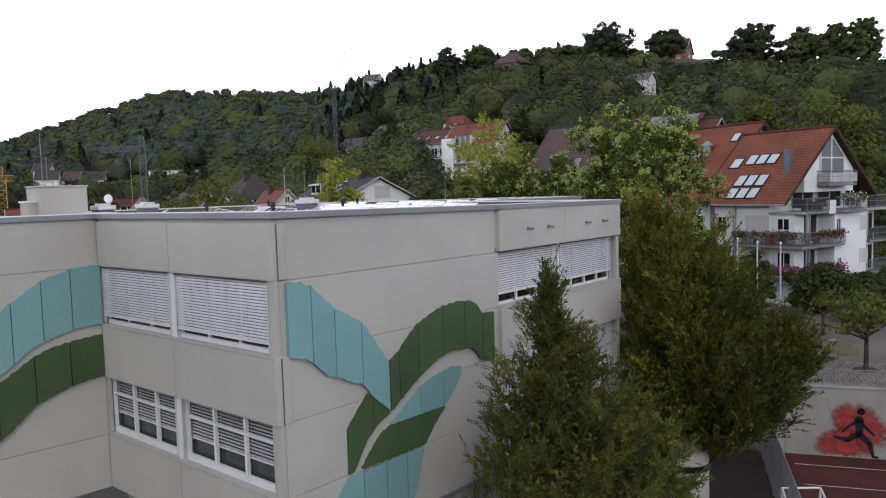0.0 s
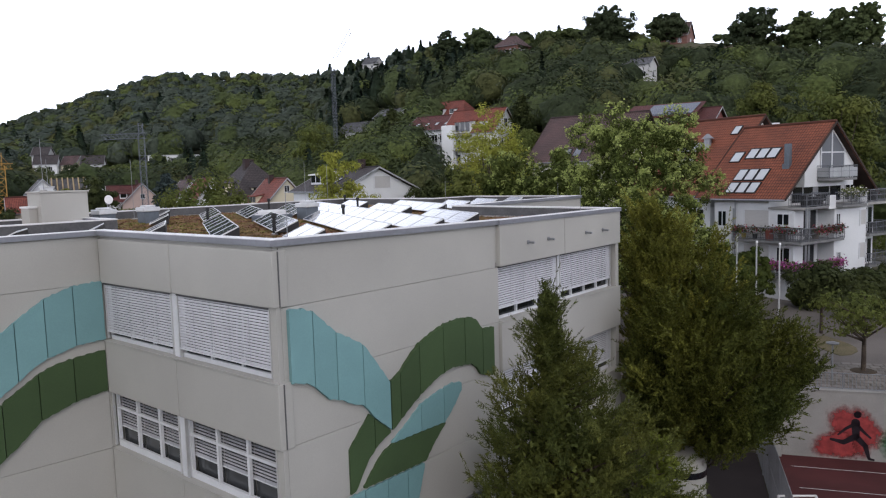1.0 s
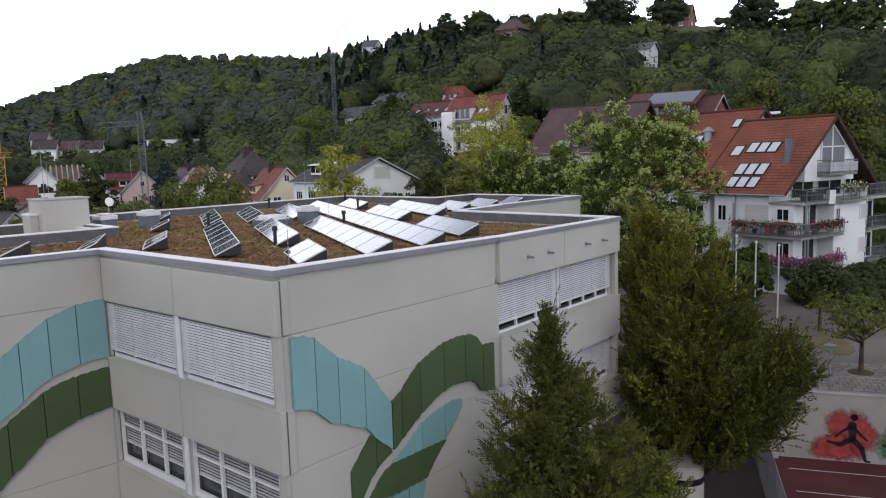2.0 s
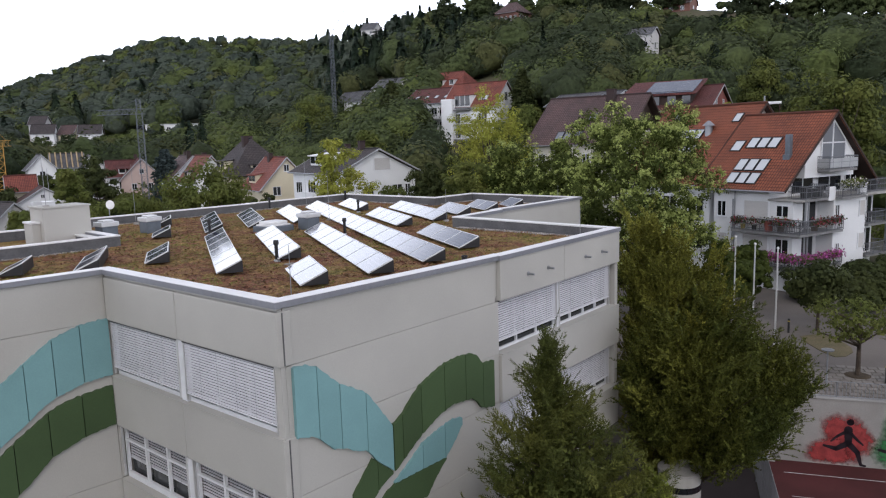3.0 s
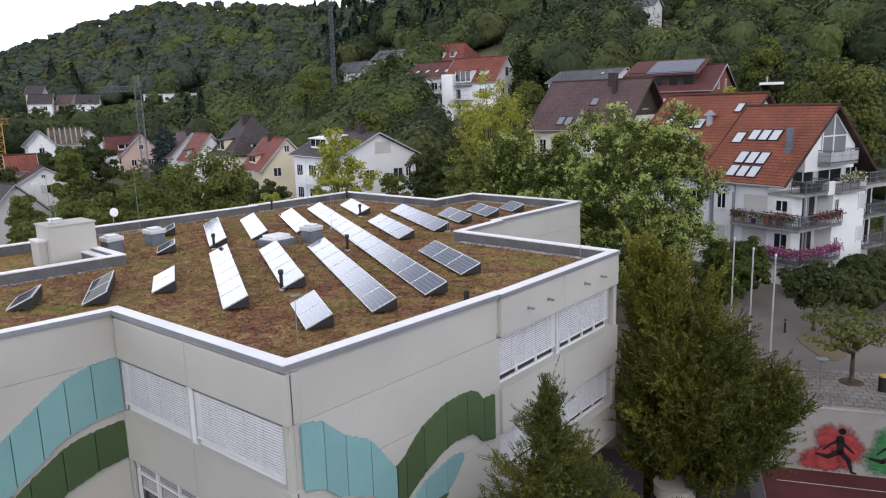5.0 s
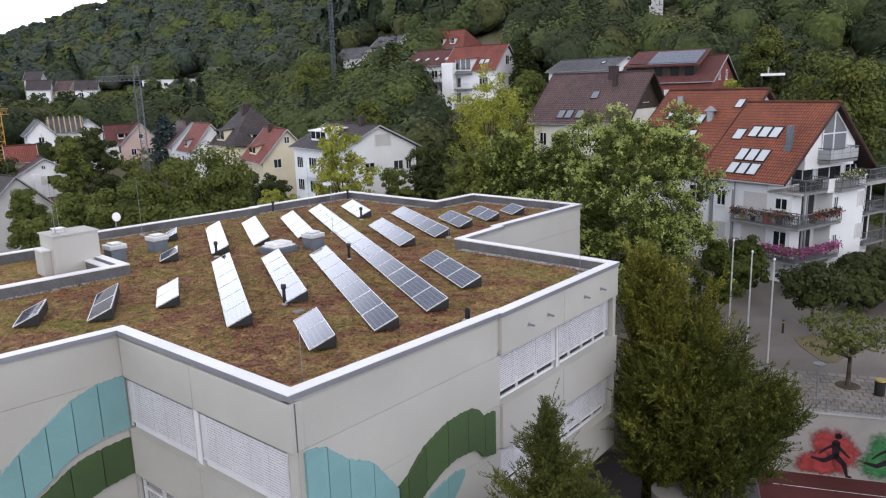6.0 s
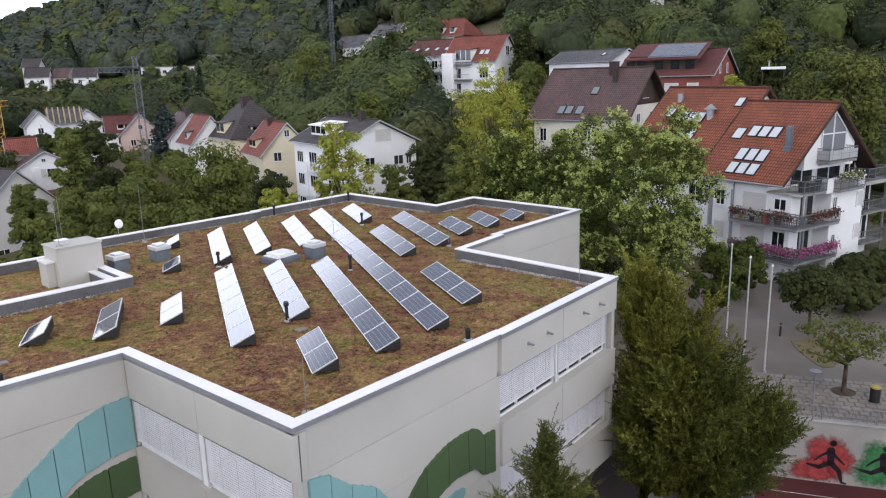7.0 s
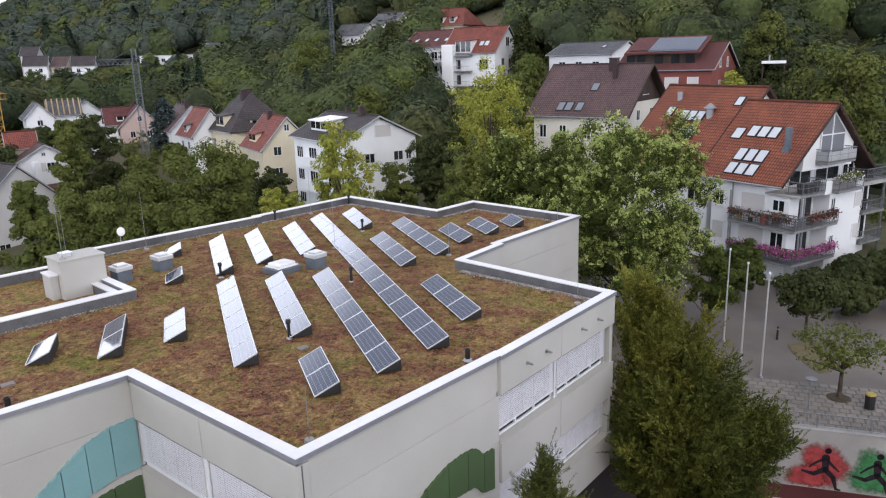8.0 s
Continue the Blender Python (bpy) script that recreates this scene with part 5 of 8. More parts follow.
    # dark glazing under the gable and behind the balconies
    for x, y0, y1, z0, z1 in ((1.66, 0.4, 3.3, 9.3, 11.3), (1.66, -3.6, -0.2, 9.3, 11.3), (1.66, -5.8, -4.2, 9.3, 11.2), (0.15, 2.3, 4.6, 6.7, 8.75), (0.15, 2.5, 4.7, 3.95, 6.0), (0.15, -5.8, -4.3, 6.6, 8.6), (0.15, -5.8, -4.3, 3.9, 5.9)):
        gd = part("glazed_door", box(bmesh.new(), x, y0, z0 - zg, x + 0.06, y1, z1 - zg), M["glass_dark"], h, "dark glazed balcony door")
        for k in range(3):
            c = y0 + (y1 - y0) * k / 2
            put(part("door_frame", box(bmesh.new(), x - 0.04, c - 0.05, z0 - zg, x - 0.004, c + 0.05, z1 - zg), M["white_frame"]), gd)
    mb = Matrix.Translation((-1.2, 0, 0)) @ Matrix.Rotation(radians(-90), 4, "Z")
    for z in (7.3, 4.6, 1.9):
        roller(h, mb, 1.95, z - zg, 0.75, 1.3)
    window(h, mb, -1.55, 7.0 - zg, 0.6, 1.5)
    window(h, mb, -1.35, 4.6 - zg, 0.55, 0.8)
    ml_ = Matrix.Translation((0, 6.15, 0)) @ Matrix.Rotation(radians(180), 4, "Z")
    window(h, ml_, -0.45, 7.7 - zg, 1.1, 0.95)
    window(h, ml_, -0.4, 4.0 - zg, 1.2, 2.0)
    # table, chairs and pots on the balconies
    for x, y, z, rr, hh, mt in ((1.2, 6.75, 6.55, 0.38, 0.75, "red_wall"), (0.2, 6.7, 6.55, 0.3, 0.6, "soil"), (3.6, 6.7, 6.55, 0.2, 0.4, "yellow"), (2.5, 6.75, 6.55, 0.2, 0.4, "metal_dark"), (-0.9, 4.0, 6.55, 0.3, 0.5, "soil"), (-0.8, 4.4, 9.15, 0.5, 0.72, "metal_dark"), (-0.7, 5.3, 9.15, 0.3, 0.85, "metal_dark"), (-0.8, 3.4, 9.15, 0.3, 0.85, "metal_dark"), (0.3, -6.0, 9.15, 0.5, 0.75, "metal_dark"), (0.2, -5.4, 6.4, 0.35, 0.9, "metal_dark")):
        bm = bmesh.new()
        cyl(bm, (x, y, z - zg), (x, y, z - zg + hh), rr * 0.75, rr, 14)
        cyl(bm, (x, y, z - zg + hh), (x, y, z - zg + hh + 0.04), rr * 1.08, rr * 1.08, 14)
        part("planter", bm, M[mt], h)
    # roof furniture
    bm = bmesh.new()
    box(bm, 1.5, 3.6, e + 2.2, 1.95, 3.95, e + 4.35, None, 0.02)
    box(bm, 1.42, 3.52, e + 2.2, 2.03, 4.1, e + 2.75, None, 0.03)
    part("flue", bm, M["duct"], h, "dark blue-grey sheet metal flue")
    part("downpipe", cyl(bmesh.new(), (4.75, hw - 0.38, 0), (4.75, hw - 0.38, e), 0.06, n=8), M["metal_grey"], h)
    bm = bmesh.new()
    cyl(bm, (4.2, 2.6, 4.0 + e), (4.2, 2.6, 5.3 + e), 0.34, n=18)
    cyl(bm, (4.2, 2.6, 5.3 + e), (4.2, 2.6, 5.75 + e), 0.6, 0.1, 18)
    part("chimney", bm, M["metal_grey"], orange2, "round metal chimney with a conical hat")
    bm = bmesh.new()
    cyl(bm, (9.0, 1.2, 5.0 + e), (9.0, 1.2, 6.6 + e), 0.3, n=14)
    part("flue", bm, M["metal_grey"], orange2)


orange_details()

# steep brown-roofed house
brown = gable_house("cream house with a steep brown tiled roof and timber gable", 79.0, 40.3, 97.0, 6.9, 12.6, 13.5, 19.0, "pale_wall", "roof_brown", zg=5.0, over=0.9, gable_top=14.9, name="house", light_glass="glass_mid",
                    windows=[("l", 10.5, 11.0, 0.9, 1.5), ("l", 8.0, 11.0, 0.9, 1.5), ("l", 5.0, 11.0, 0.9, 1.5), ("g", -2.0, 12.8, 1.0, 1.2), ("g", 2.0, 12.8, 1.0, 1.2), ("g", 0, 15.6, 1.7, 1.9)],
                    lights=[("l", 5.6, 0.55, 0.8, 1.2), ("l", 7.6, 0.18, 0.8, 1.3), ("l", 8.6, 0.18, 0.8, 1.3), ("l", 6.3, 0.18, 0.8, 1.3)], chimneys=[(4.5, 0.6, 1.1, 0.9), (3.8, 1.8, 0.9, 0.5)])
# white house with the shallow roof
white = gable_house("white plastered house with a low dark roof and dormer", 61.36, 66.85, 78.2, 5.85, 14.1, 10.82, 13.67, "white_wall", "roof_dark", zg=1.0, over=0.5,
                    windows=[("g", 0.6, 11.0, 2.2, 1.5, "roller"), ("g", -1.4, 8.0, 1.4, 1.2), ("g", 2.7, 8.0, 1.4, 1.2), ("g", 4.2, 8.0, 0.8, 1.2), ("l", 11.8, 8.1, 1.8, 1.5), ("l", 11.8, 5.2, 1.8, 1.5), ("l", 8.0, 7.6, 2.2, 2.1), ("l", 8.0, 4.6, 2.2, 2.1), ("l", 3.2, 8.1, 1.6, 1.4), ("l", 3.2, 5.2, 1.6, 1.4), ("l", 5.4, 8.1, 0.8, 1.4), ("l", 11.8, 2.2, 1.8, 1.4)],
                    lights=[("l", 4.6, 0.45, 0.8, 1.2)], chimneys=[(4.0, 0.2, 1.0, 0.7), (9.0, -0.5, 0.8, 0.6)])
dormer(white, 8.6, "l", 5.85, 9.82, 12.67, 4.2, 1.3, 0.3, "white_wall", "cap_white")
for z in (3.2, 6.3):
    part("balcony", box(bmesh.new(), 6.2, 5.35, z, 10.2, 6.3, z + 1.05, None, 0.03), M["white_wall"], white, "white balcony parapet")
# cream house with the red roof, and its neighbours
yellow = gable_house("cream house with a red tiled gable roof", 63.46, 88.94, 73.6, 4.3, 10.5, 8.0, 12.67, "cream_wall", "roof_red", zg=1.0, windows=[("g", 0.0, 10.6, 0.8, 1.0), ("g", -1.6, 7.2, 1.2, 1.3, "cream_wall"), ("g", 1.6, 7.2, 1.2, 1.3, "cream_wall"), ("g", -1.6, 4.2, 1.2, 1.3), ("g", 1.6, 4.2, 1.2, 1.3), ("l", 3, 5.2, 1.2, 1.2), ("l", 7, 5.2, 1.2, 1.2)], chimneys=[(6.5, 0.4, 0.9, 0.7)])
dormer(yellow, 6.2, "l", 4.3, 7.0, 11.67, 3.2, 1.2, 0.2, "cream_wall", "roof_red")
hipped = gable_house("cream villa with a steep dark hipped roof", 69.0, 103.5, 80.0, 5.6, 11.5, 9.6, 15.6, "cream_wall", "roof_dark", zg=1.5, hip=0.75, windows=[("g", -2.2, 6.6, 1.2, 1.7, "cream_wall"), ("g", 2.2, 6.6, 1.2, 1.7), ("l", 3, 6.6, 1.2, 1.7), ("l", 8.5, 6.6, 1.2, 1.7), ("g", -2.2, 3.6, 1.2, 1.7), ("l", 3, 3.6, 1.2, 1.7)], chimneys=[(4.6, 0.9, 1.3, 0.9), (7.0, -0.9, 1.3, 0.8)])
dormer(hipped, 5.8, "l", 5.6, 8.1, 14.1, 3.4, 1.7, 0.12, "cream_wall", "roof_dark")
bm = bmesh.new()
box(bm, 0.9, -1.7, 8.2, 3.4, 1.7, 9.9)
dm = part("dormer", bm, M["cream_wall"], hipped)
bm = bmesh.new()
slope(bm, (0.6, -2.0, 9.9), (0.6, 2.0, 9.9), (3.6, 2.0, 10.3), (3.6, -2.0, 10.3), 0.15)
put(part("dormer_roof", bm, M["roof_dark"]), dm)
for y in (-1.0, 0.0, 1.0):
    put(part("pane", box(bmesh.new(), 0.85, y - 0.36, 8.5, 0.95, y + 0.36, 9.7), M["glass_dark"]), dm)
redgab = gable_house("pale house with a steep orange-red roof", 65.6, 113.5, 78.0, 3.7, 9.0, 8.4, 13.0, "white_wall", "roof_red", zg=1.0, windows=[("l", 3, 6.2, 1.1, 1.4), ("l", 6.5, 6.2, 1.1, 1.4), ("g", -1.5, 6.2, 1.0, 1.4), ("g", 1.5, 6.2, 1.0, 1.4)], chimneys=[(5.5, -0.5, 1.0, 0.7)])
dormer(redgab, 4.5, "l", 3.7, 7.4, 12.0, 1.6, 1.2, 0.15, "grey_wall", "roof_dark")
row1 = gable_house("white terraced house with a brown roof", 69.9, 127.5, 74.0, 4.6, 12.0, 8.4, 12.9, "white_wall", "roof_brown", zg=2.0, windows=[("g", -1.6, 6.0, 1.1, 1.4), ("g", 1.6, 6.0, 1.1, 1.4), ("l", 3, 6.0, 1.1, 1.4), ("l", 8, 6.0, 1.1, 1.4), ("g", 0, 9.2, 1.0, 1.1)], chimneys=[(2.0, 0.4, 1.2, 0.7), (8.0, -0.4, 1.0, 0.7)])
dormer(row1, 5.5, "l", 4.6, 6.4, 10.9, 2.0, 1.2, 0.2, "white_wall", "roof_brown")
pink = gable_house("pink gabled house with a dark red roof", 69.0, 147.0, 72.0, 4.4, 9.0, 8.2, 12.5, "pink_wall", "roof_maroon", zg=3.0, windows=[("g", 0, 9.4, 0.9, 1.0), ("g", -1.6, 6.2, 1.0, 1.3), ("g", 1.6, 6.2, 1.0, 1.3), ("l", 3, 6.2, 1.1, 1.3)], chimneys=[(6, 0.3, 1.0, 0.6)])
pink2 = gable_house("white house with a dark red roof and dormer", 71.8, 152.0, 160.0, 4.2, 7.5, 8.8, 12.2, "white_wall", "roof_maroon", zg=3.0, windows=[("l", 1.8, 6.6, 1.2, 1.4), ("l", 4.6, 6.6, 1.2, 1.4), ("l", 2, 4.0, 1.2, 1.4), ("l", 5, 4.0, 1.2, 1.4)])
dormer(pink2, 3.8, "l", 4.2, 5.8, 9.2, 2.6, 1.1, 0.2, "white_wall", "roof_maroon")
gable_house("white gabled house with a grey roof", 52.5, 153.5, 76.0, 2.9, 9.0, 10.9, 13.9, "white_wall", "roof_grey", zg=3.5, windows=[("g", 0, 9.6, 1.0, 1.1), ("g", -1.6, 6.6, 1.2, 1.4), ("g", 1.6, 6.6, 1.2, 1.4), ("l", 3, 6.6, 1.2, 1.4)])
gable_house("white house with a dark brown roof", 65.5, 163.5, 70.0, 4.4, 11.0, 9.6, 13.4, "white_wall", "roof_dark", zg=3.5, windows=[("g", -1.6, 6.6, 1.2, 1.4), ("g", 1.6, 6.6, 1.2, 1.4), ("l", 3, 6.6, 1.2, 1.4), ("l", 8, 6.6, 1.2, 1.4)], lights=[("l", 4, 0.5, 0.9, 1.2)])
build = gable_house("unfinished house with a pale timber roof structure", 57.2, 163.3, -19.0, 3.4, 6.6, 11.0, 13.9, "white_wall", "roof_grey", zg=4.1, windows=[("r", 2, 8.2, 1.4, 1.5), ("r", 4.6, 8.2, 1.4, 1.5)])
for i in range(7):
    for sgn in (1, -1):
        bm = bmesh.new()
        cyl(bm, (0.25 + i, sgn * 3.5, 7.0), (0.25 + i, 0, 10.05), 0.14, n=4)
        part("rafter", bm, M["wood_new"], build, "new pale timber rafter")
gable_house("small red-roofed house among trees", 42.6, 127.0, 165.0, 2.6, 4.6, 8.4, 10.9, "cream_wall", "roof_red", zg=0.0)
gable_house("small white gabled house with grey shutters", 40.9, 119.4, 78.0, 4.2, 9.0, 6.7, 9.2, "white_wall", "roof_brown", zg=-1.0, windows=[("g", 0.9, 5.2, 1.7, 1.3, "grey_wall"), ("g", -0.2, 7.5, 0.6, 0.6)])
left = gable_house("white gabled house with a dark roof and a tall chimney", 33.89, 110.16, 97.9, 6.4, 12.0, 1.9, 7.8, "grey_wall", "roof_dark", zg=-9.0, windows=[("g", -0.4, -0.9, 1.5, 1.7), ("g", 0.3, -4.4, 1.5, 1.7), ("g", 3.0, -0.9, 1.5, 1.7), ("g", 3.4, -4.4, 1.5, 1.7), ("g", -3.0, -4.4, 1.5, 1.7)], lights=[("l", 2.0, 0.5, 0.9, 1.3), ("l", 4.0, 0.3, 0.9, 1.3)])
part("chimney", box(bmesh.new(), 3.0, -4.8, 9.0, 3.9, -3.9, 16.4, None, 0.03), M["white_wall"], left, "tall white rendered chimney")
part("shed_roof", box(bmesh.new(), 1.5, -8.6, 12.3, 6.0, -5.4, 12.6, None, 0.03), M["roof_red"], left)
# houses on the lower slope
far_house = gable_house("white house with a red roof and balconies", 123.0, 95.0, 100.0, 5.8, 13.0, 20.8, 26.0, "white_wall", "roof_red", windows=[("g", -2, 18.2, 1.3, 1.5), ("g", 1, 18.2, 1.3, 1.5), ("g", 0, 22.0, 1.4, 1.8), ("l", 3, 17.6, 2.0, 2.0), ("l", 9.5, 17.6, 2.4, 2.0), ("l", 9.5, 14.6, 2.4, 2.0)], lights=[("l", 3.0, 0.35, 0.9, 1.3), ("l", 4.2, 0.35, 0.9, 1.3)])
dormer(far_house, 7.5, "l", 5.8, 20.8 - far_house.location.z, 26.0 - far_house.location.z, 3.6, 2.4, 0.02, "white_wall", "roof_red")
fz = far_house.location.z
part("bay", box(bmesh.new(), 9.3, 5.25, 10.0 - fz, 12.0, 7.0, 22.6 - fz, None, 0.25), M["white_wall"], far_house, "white rounded stair bay")
for z in (14.2, 17.2, 20.2):
    bl_ = part("balcony", box(bmesh.new(), 5.6, 5.3, z - fz, 9.2, 6.7, z - fz + 0.2, None, 0.02), M["slab_grey"], far_house, "small balcony with a metal railing")
    bm = bmesh.new()
    for i in range(13):
        cyl(bm, (5.65 + i * 0.29, 6.65, z - fz + 0.2), (5.65 + i * 0.29, 6.65, z - fz + 1.15), 0.02, n=4)
    cyl(bm, (5.6, 6.65, z - fz + 1.15), (9.2, 6.65, z - fz + 1.15), 0.035, n=5)
    put(part("railing", bm, M["rail_grey"]), bl_)
apt = gable_house("long white apartment block with a maroon roof and balconies", 127.0, 110.4, 99.0, 6.4, 13.0, 22.4, 26.0, "white_wall", "roof_maroon", windows=[("l", 2 + 2.2 * i, 19.6, 1.6, 1.8) for i in range(5)] + [("l", 2 + 2.2 * i, 16.6, 1.6, 1.8) for i in range(5)], lights=[("l", 2.2 + 2.6 * i, 0.4, 0.8, 1.2) for i in range(4)])
az = apt.location.z
for z in (18.9, 15.9):
    bm = bmesh.new()
    box(bm, 0.6, 5.95, z - az, 12.4, 7.1, z - az + 0.2)
    for i in range(30):
        cyl(bm, (0.7 + i * 0.4, 7.05, z - az), (0.7 + i * 0.4, 7.05, z - az + 1.0), 0.03, n=4)
    cyl(bm, (0.6, 7.05, z - az + 1.0), (12.4, 7.05, z - az + 1.0), 0.04, n=5)
    part("balcony", bm, M["white_frame"], apt, "white balcony with a metal railing")
red = gable_house("red-boarded house with a maroon roof and solar panels", 109.8, 44.6, 99.0, 7.4, 14.6, 17.6, 21.3, "red_wall", "roof_maroon", windows=[("g", -2.6, 17.8, 0.9, 1.4), ("g", 1.5, 17.8, 0.9, 1.4), ("g", -2.6, 14.6, 0.9, 1.4), ("g", 1.5, 14.6, 0.9, 1.4), ("g", 3.6, 14.6, 0.9, 1.4), ("l", 3, 14.8, 1.4, 1.8, "roller"), ("l", 6, 14.8, 1.8, 1.8, "roller"), ("l", 11, 14.8, 1.8, 1.8, "roller")])
rz = red.location.z
bm = bmesh.new()
box(bm, 3.2, 1.0, 17.9 - rz, 12.8, 5.6, 20.4 - rz)
dm = part("dormer", bm, M["wood_dark"], red, "long dark boarded dormer")
bm = bmesh.new()
slope(bm, (2.4, 6.3, 20.0 - rz), (13.4, 6.3, 20.0 - rz), (13.4, 0.0, 22.3 - rz), (2.4, 0.0, 22.3 - rz), 0.2)
put(part("dormer_roof", bm, M["roof_maroon"]), dm)
bm = bmesh.new()
slope(bm, (2.9, 6.0, 20.22 - rz), (10.0, 6.0, 20.22 - rz), (10.0, 0.8, 22.12 - rz), (2.9, 0.8, 22.12 - rz), 0.06)
put(part("solar_panel", bm, M["solar"]), dm)
for x in (3.9, 6.0, 8.4, 11.0, 12.6):
    put(part("pane", box(bmesh.new(), x - 0.6, 5.5, 18.5 - rz, x + 0.6, 5.66, 19.7 - rz), M["glass_dark"]), dm)
grey = gable_house("low white house with a flat-pitched grey roof", 118.8, 65.7, 80.0, 4.4, 15.8, 20.0, 22.1, "white_wall", "roof_grey", windows=[("l", 4 + 4 * i, 17.4, 1.6, 1.4) for i in range(3)], lights=[("l", 4.0, 0.6, 0.7, 0.9)])
gable_house("large house with a red mansard roof and white dormers", 157.0, 133.0, 100.0, 6.0, 22.0, 28.2, 32.8, "cream_wall", "roof_red", hip=0.5, windows=[("l", 2.5 + 3.4 * i, 25.4, 1.3, 1.6) for i in range(6)])
big = [o for o in bpy.data.objects if o.parent is None and o.name.startswith("house")][-1]
for i in range(5):
    dormer(big, 4 + 3.5 * i, "l", 6.0, 28.2 - big.location.z, 32.8 - big.location.z, 1.5, 1.5, 0.15, "white_wall", "roof_red")
for label, x, y, turn, hw, ln, ze, zr, wall, roof in (
        ("white hillside house with a dark roof", 112.5, 311.0, 150.0, 4.6, 9.0, 21.0, 24.8, "white_wall", "roof_dark"),
        ("white hillside house with a brown roof", 119.5, 308.0, 128.0, 4.0, 7.0, 20.6, 24.4, "cream_wall", "roof_brown"),
        ("white hillside house with a hipped brown roof", 127.5, 304.0, 150.0, 4.6, 9.0, 20.6, 24.4, "white_wall", "roof_dark"),
        ("grey hillside house with a tiled roof", 114.5, 324.0, 140.0, 4.2, 7.0, 25.0, 28.6, "grey_wall", "roof_dark"),
        ("grey cottage with a pale roof in the woods", 162.0, 264.0, 110.0, 4.6, 10.0, 24.6, 28.0, "grey_wall", "roof_grey"),
        ("cream house half hidden by trees", 163.7, 233.5, 110.0, 5.5, 12.0, 23.6, 26.0, "cream_wall", "roof_grey"),
        ("white house with a dark roof on the wooded slope", 173.8, 193.6, 95.0, 5.5, 13.0, 28.0, 31.8, "white_wall", "roof_grey"),
        ("dark-roofed house in the woods", 161.3, 164.3, 95.0, 4.5, 10.0, 30.5, 33.4, "grey_wall", "roof_grey"),
        ("hilltop house with a brown tiled roof", 262.0, 118.5, 100.0, 5.5, 10.0, 59.5, 64.8, "brick_wall", "roof_brown"),
        ("pale house on the ridge", 285.0, 310.0, 110.0, 5.0, 9.0, 75.0, 79.0, "grey_wall", "roof_grey")):
    gable_house(label, x, y, turn, hw, ln, ze, zr, wall, roof, windows=[("l", ln * 0.3, ze - 2.4, 1.3, 1.5), ("l", ln * 0.7, ze - 2.4, 1.3, 1.5), ("g", 0, ze - 2.2, 1.3, 1.5)])
gable_house("brick-red hilltop villa with a hipped tiled roof", 244.0, 179.7, 95.0, 5.6, 12.0, 62.8, 67.3, "brick_wall", "roof_brown", hip=0.7, windows=[("l", 1.6 + 2.1 * i, 59.8, 1.1, 1.7) for i in range(5)] + [("g", -3 + 2.0 * i, 59.8, 1.1, 1.7) for i in range(4)])


def flat_house(label, x, y, turn, lx, ly, z1, zg, bands=1, wall="white_wall"):
    h = thing("flat_house", label, "house", at=(x, y, zg))
    h.rotation_euler = (0, 0, radians(turn))
    part("wall", box(bmesh.new(), 0, 0, 0, lx, ly, z1 - zg, None, 0.05), M[wall], h)
    part("roof", box(bmesh.new(), -0.3, -0.3, z1 - zg, lx + 0.3, ly + 0.3, z1 - zg + 0.25, None, 0.03), M["zinc"], h)
    ml = Matrix.Translation((0, ly, 0)) @ Matrix.Rotation(radians(180), 4, "Z")
    mg = Matrix.Rotation(radians(-90), 4, "Z")
    for b in range(bands):
        z = z1 - zg - 2.4 - 2.9 * b
        k = int(lx / 2.4)
        for i in range(k):
            window(h, ml, -(i + 0.5) * lx / k, z, 1.5, 1.4)
        k = int(ly / 3)
        for i in range(k):
            window(h, mg, -(i + 0.5) * ly / k, z, 1.5, 1.4)
    return h


flat_house("long white flat-roofed hillside building", 160.0, 288.0, 152.0, 20.0, 8.0, 23.6, 12.0)
gable_house("pale grey hillside house with a low roof", 185.4, 93.9, 100.0, 3.8, 8.0, 40.0, 42.0, "grey_wall", "roof_grey", windows=[("l", 2.0, 36.6, 1.2, 1.5), ("l", 5.4, 36.6, 1.2, 1.5), ("g", 0.0, 36.6, 1.3, 1.5)])


pav = thing("garden_pavilion", "small white flat-roofed garden pavilion on the slope", "pavilion", at=(111.9, 38.9, 15.2))
pav.rotation_euler = (0, 0, radians(20))
part("roof", box(bmesh.new(), -1.5, -1.6, 2.9, 1.5, 1.6, 3.25, None, 0.04), M["white_wall"], pav, "flat white roof slab")
for px_, py_ in ((-1.3, -1.4), (1.3, -1.4), (-1.3, 1.4), (1.3, 1.4)):
    part("post", box(bmesh.new(), px_ - 0.07, py_ - 0.07, -1.5, px_ + 0.07, py_ + 0.07, 2.9), M["wood_dark"], pav)
part("flue", cyl(bmesh.new(), (-0.3, 0.6, 3.25), (-0.3, 0.6, 4.1), 0.12, n=10), M["metal_grey"], pav)
part("back_wall", box(bmesh.new(), -1.3, 1.3, -1.5, 1.3, 1.45, 2.9), M["wood_dark"], pav)


# ---- plaza, court and street ----
def wall_frame(z=0.0):
    """Axes of the retaining wall: x along it, y towards the plaza."""
    return Matrix(((WALL_U.x, WALL_N.x, 0, WALL_P.x), (WALL_U.y, WALL_N.y, 0, WALL_P.y), (0, 0, 1, z), (0, 0, 0, 1)))


WF = wall_frame()
PLAZA = 1.85
COURT = -1.22


def on_wall(s, y, z):
    return WF @ Vector((s, y, z))


bm = bmesh.new()
box(bm, -16, 0.35, -1.3, 40, 29, PLAZA, WF)
tagged(part("plaza", bm, M["asphalt"]), "grey asphalt forecourt above the sports court", "pavement", kind="structure")
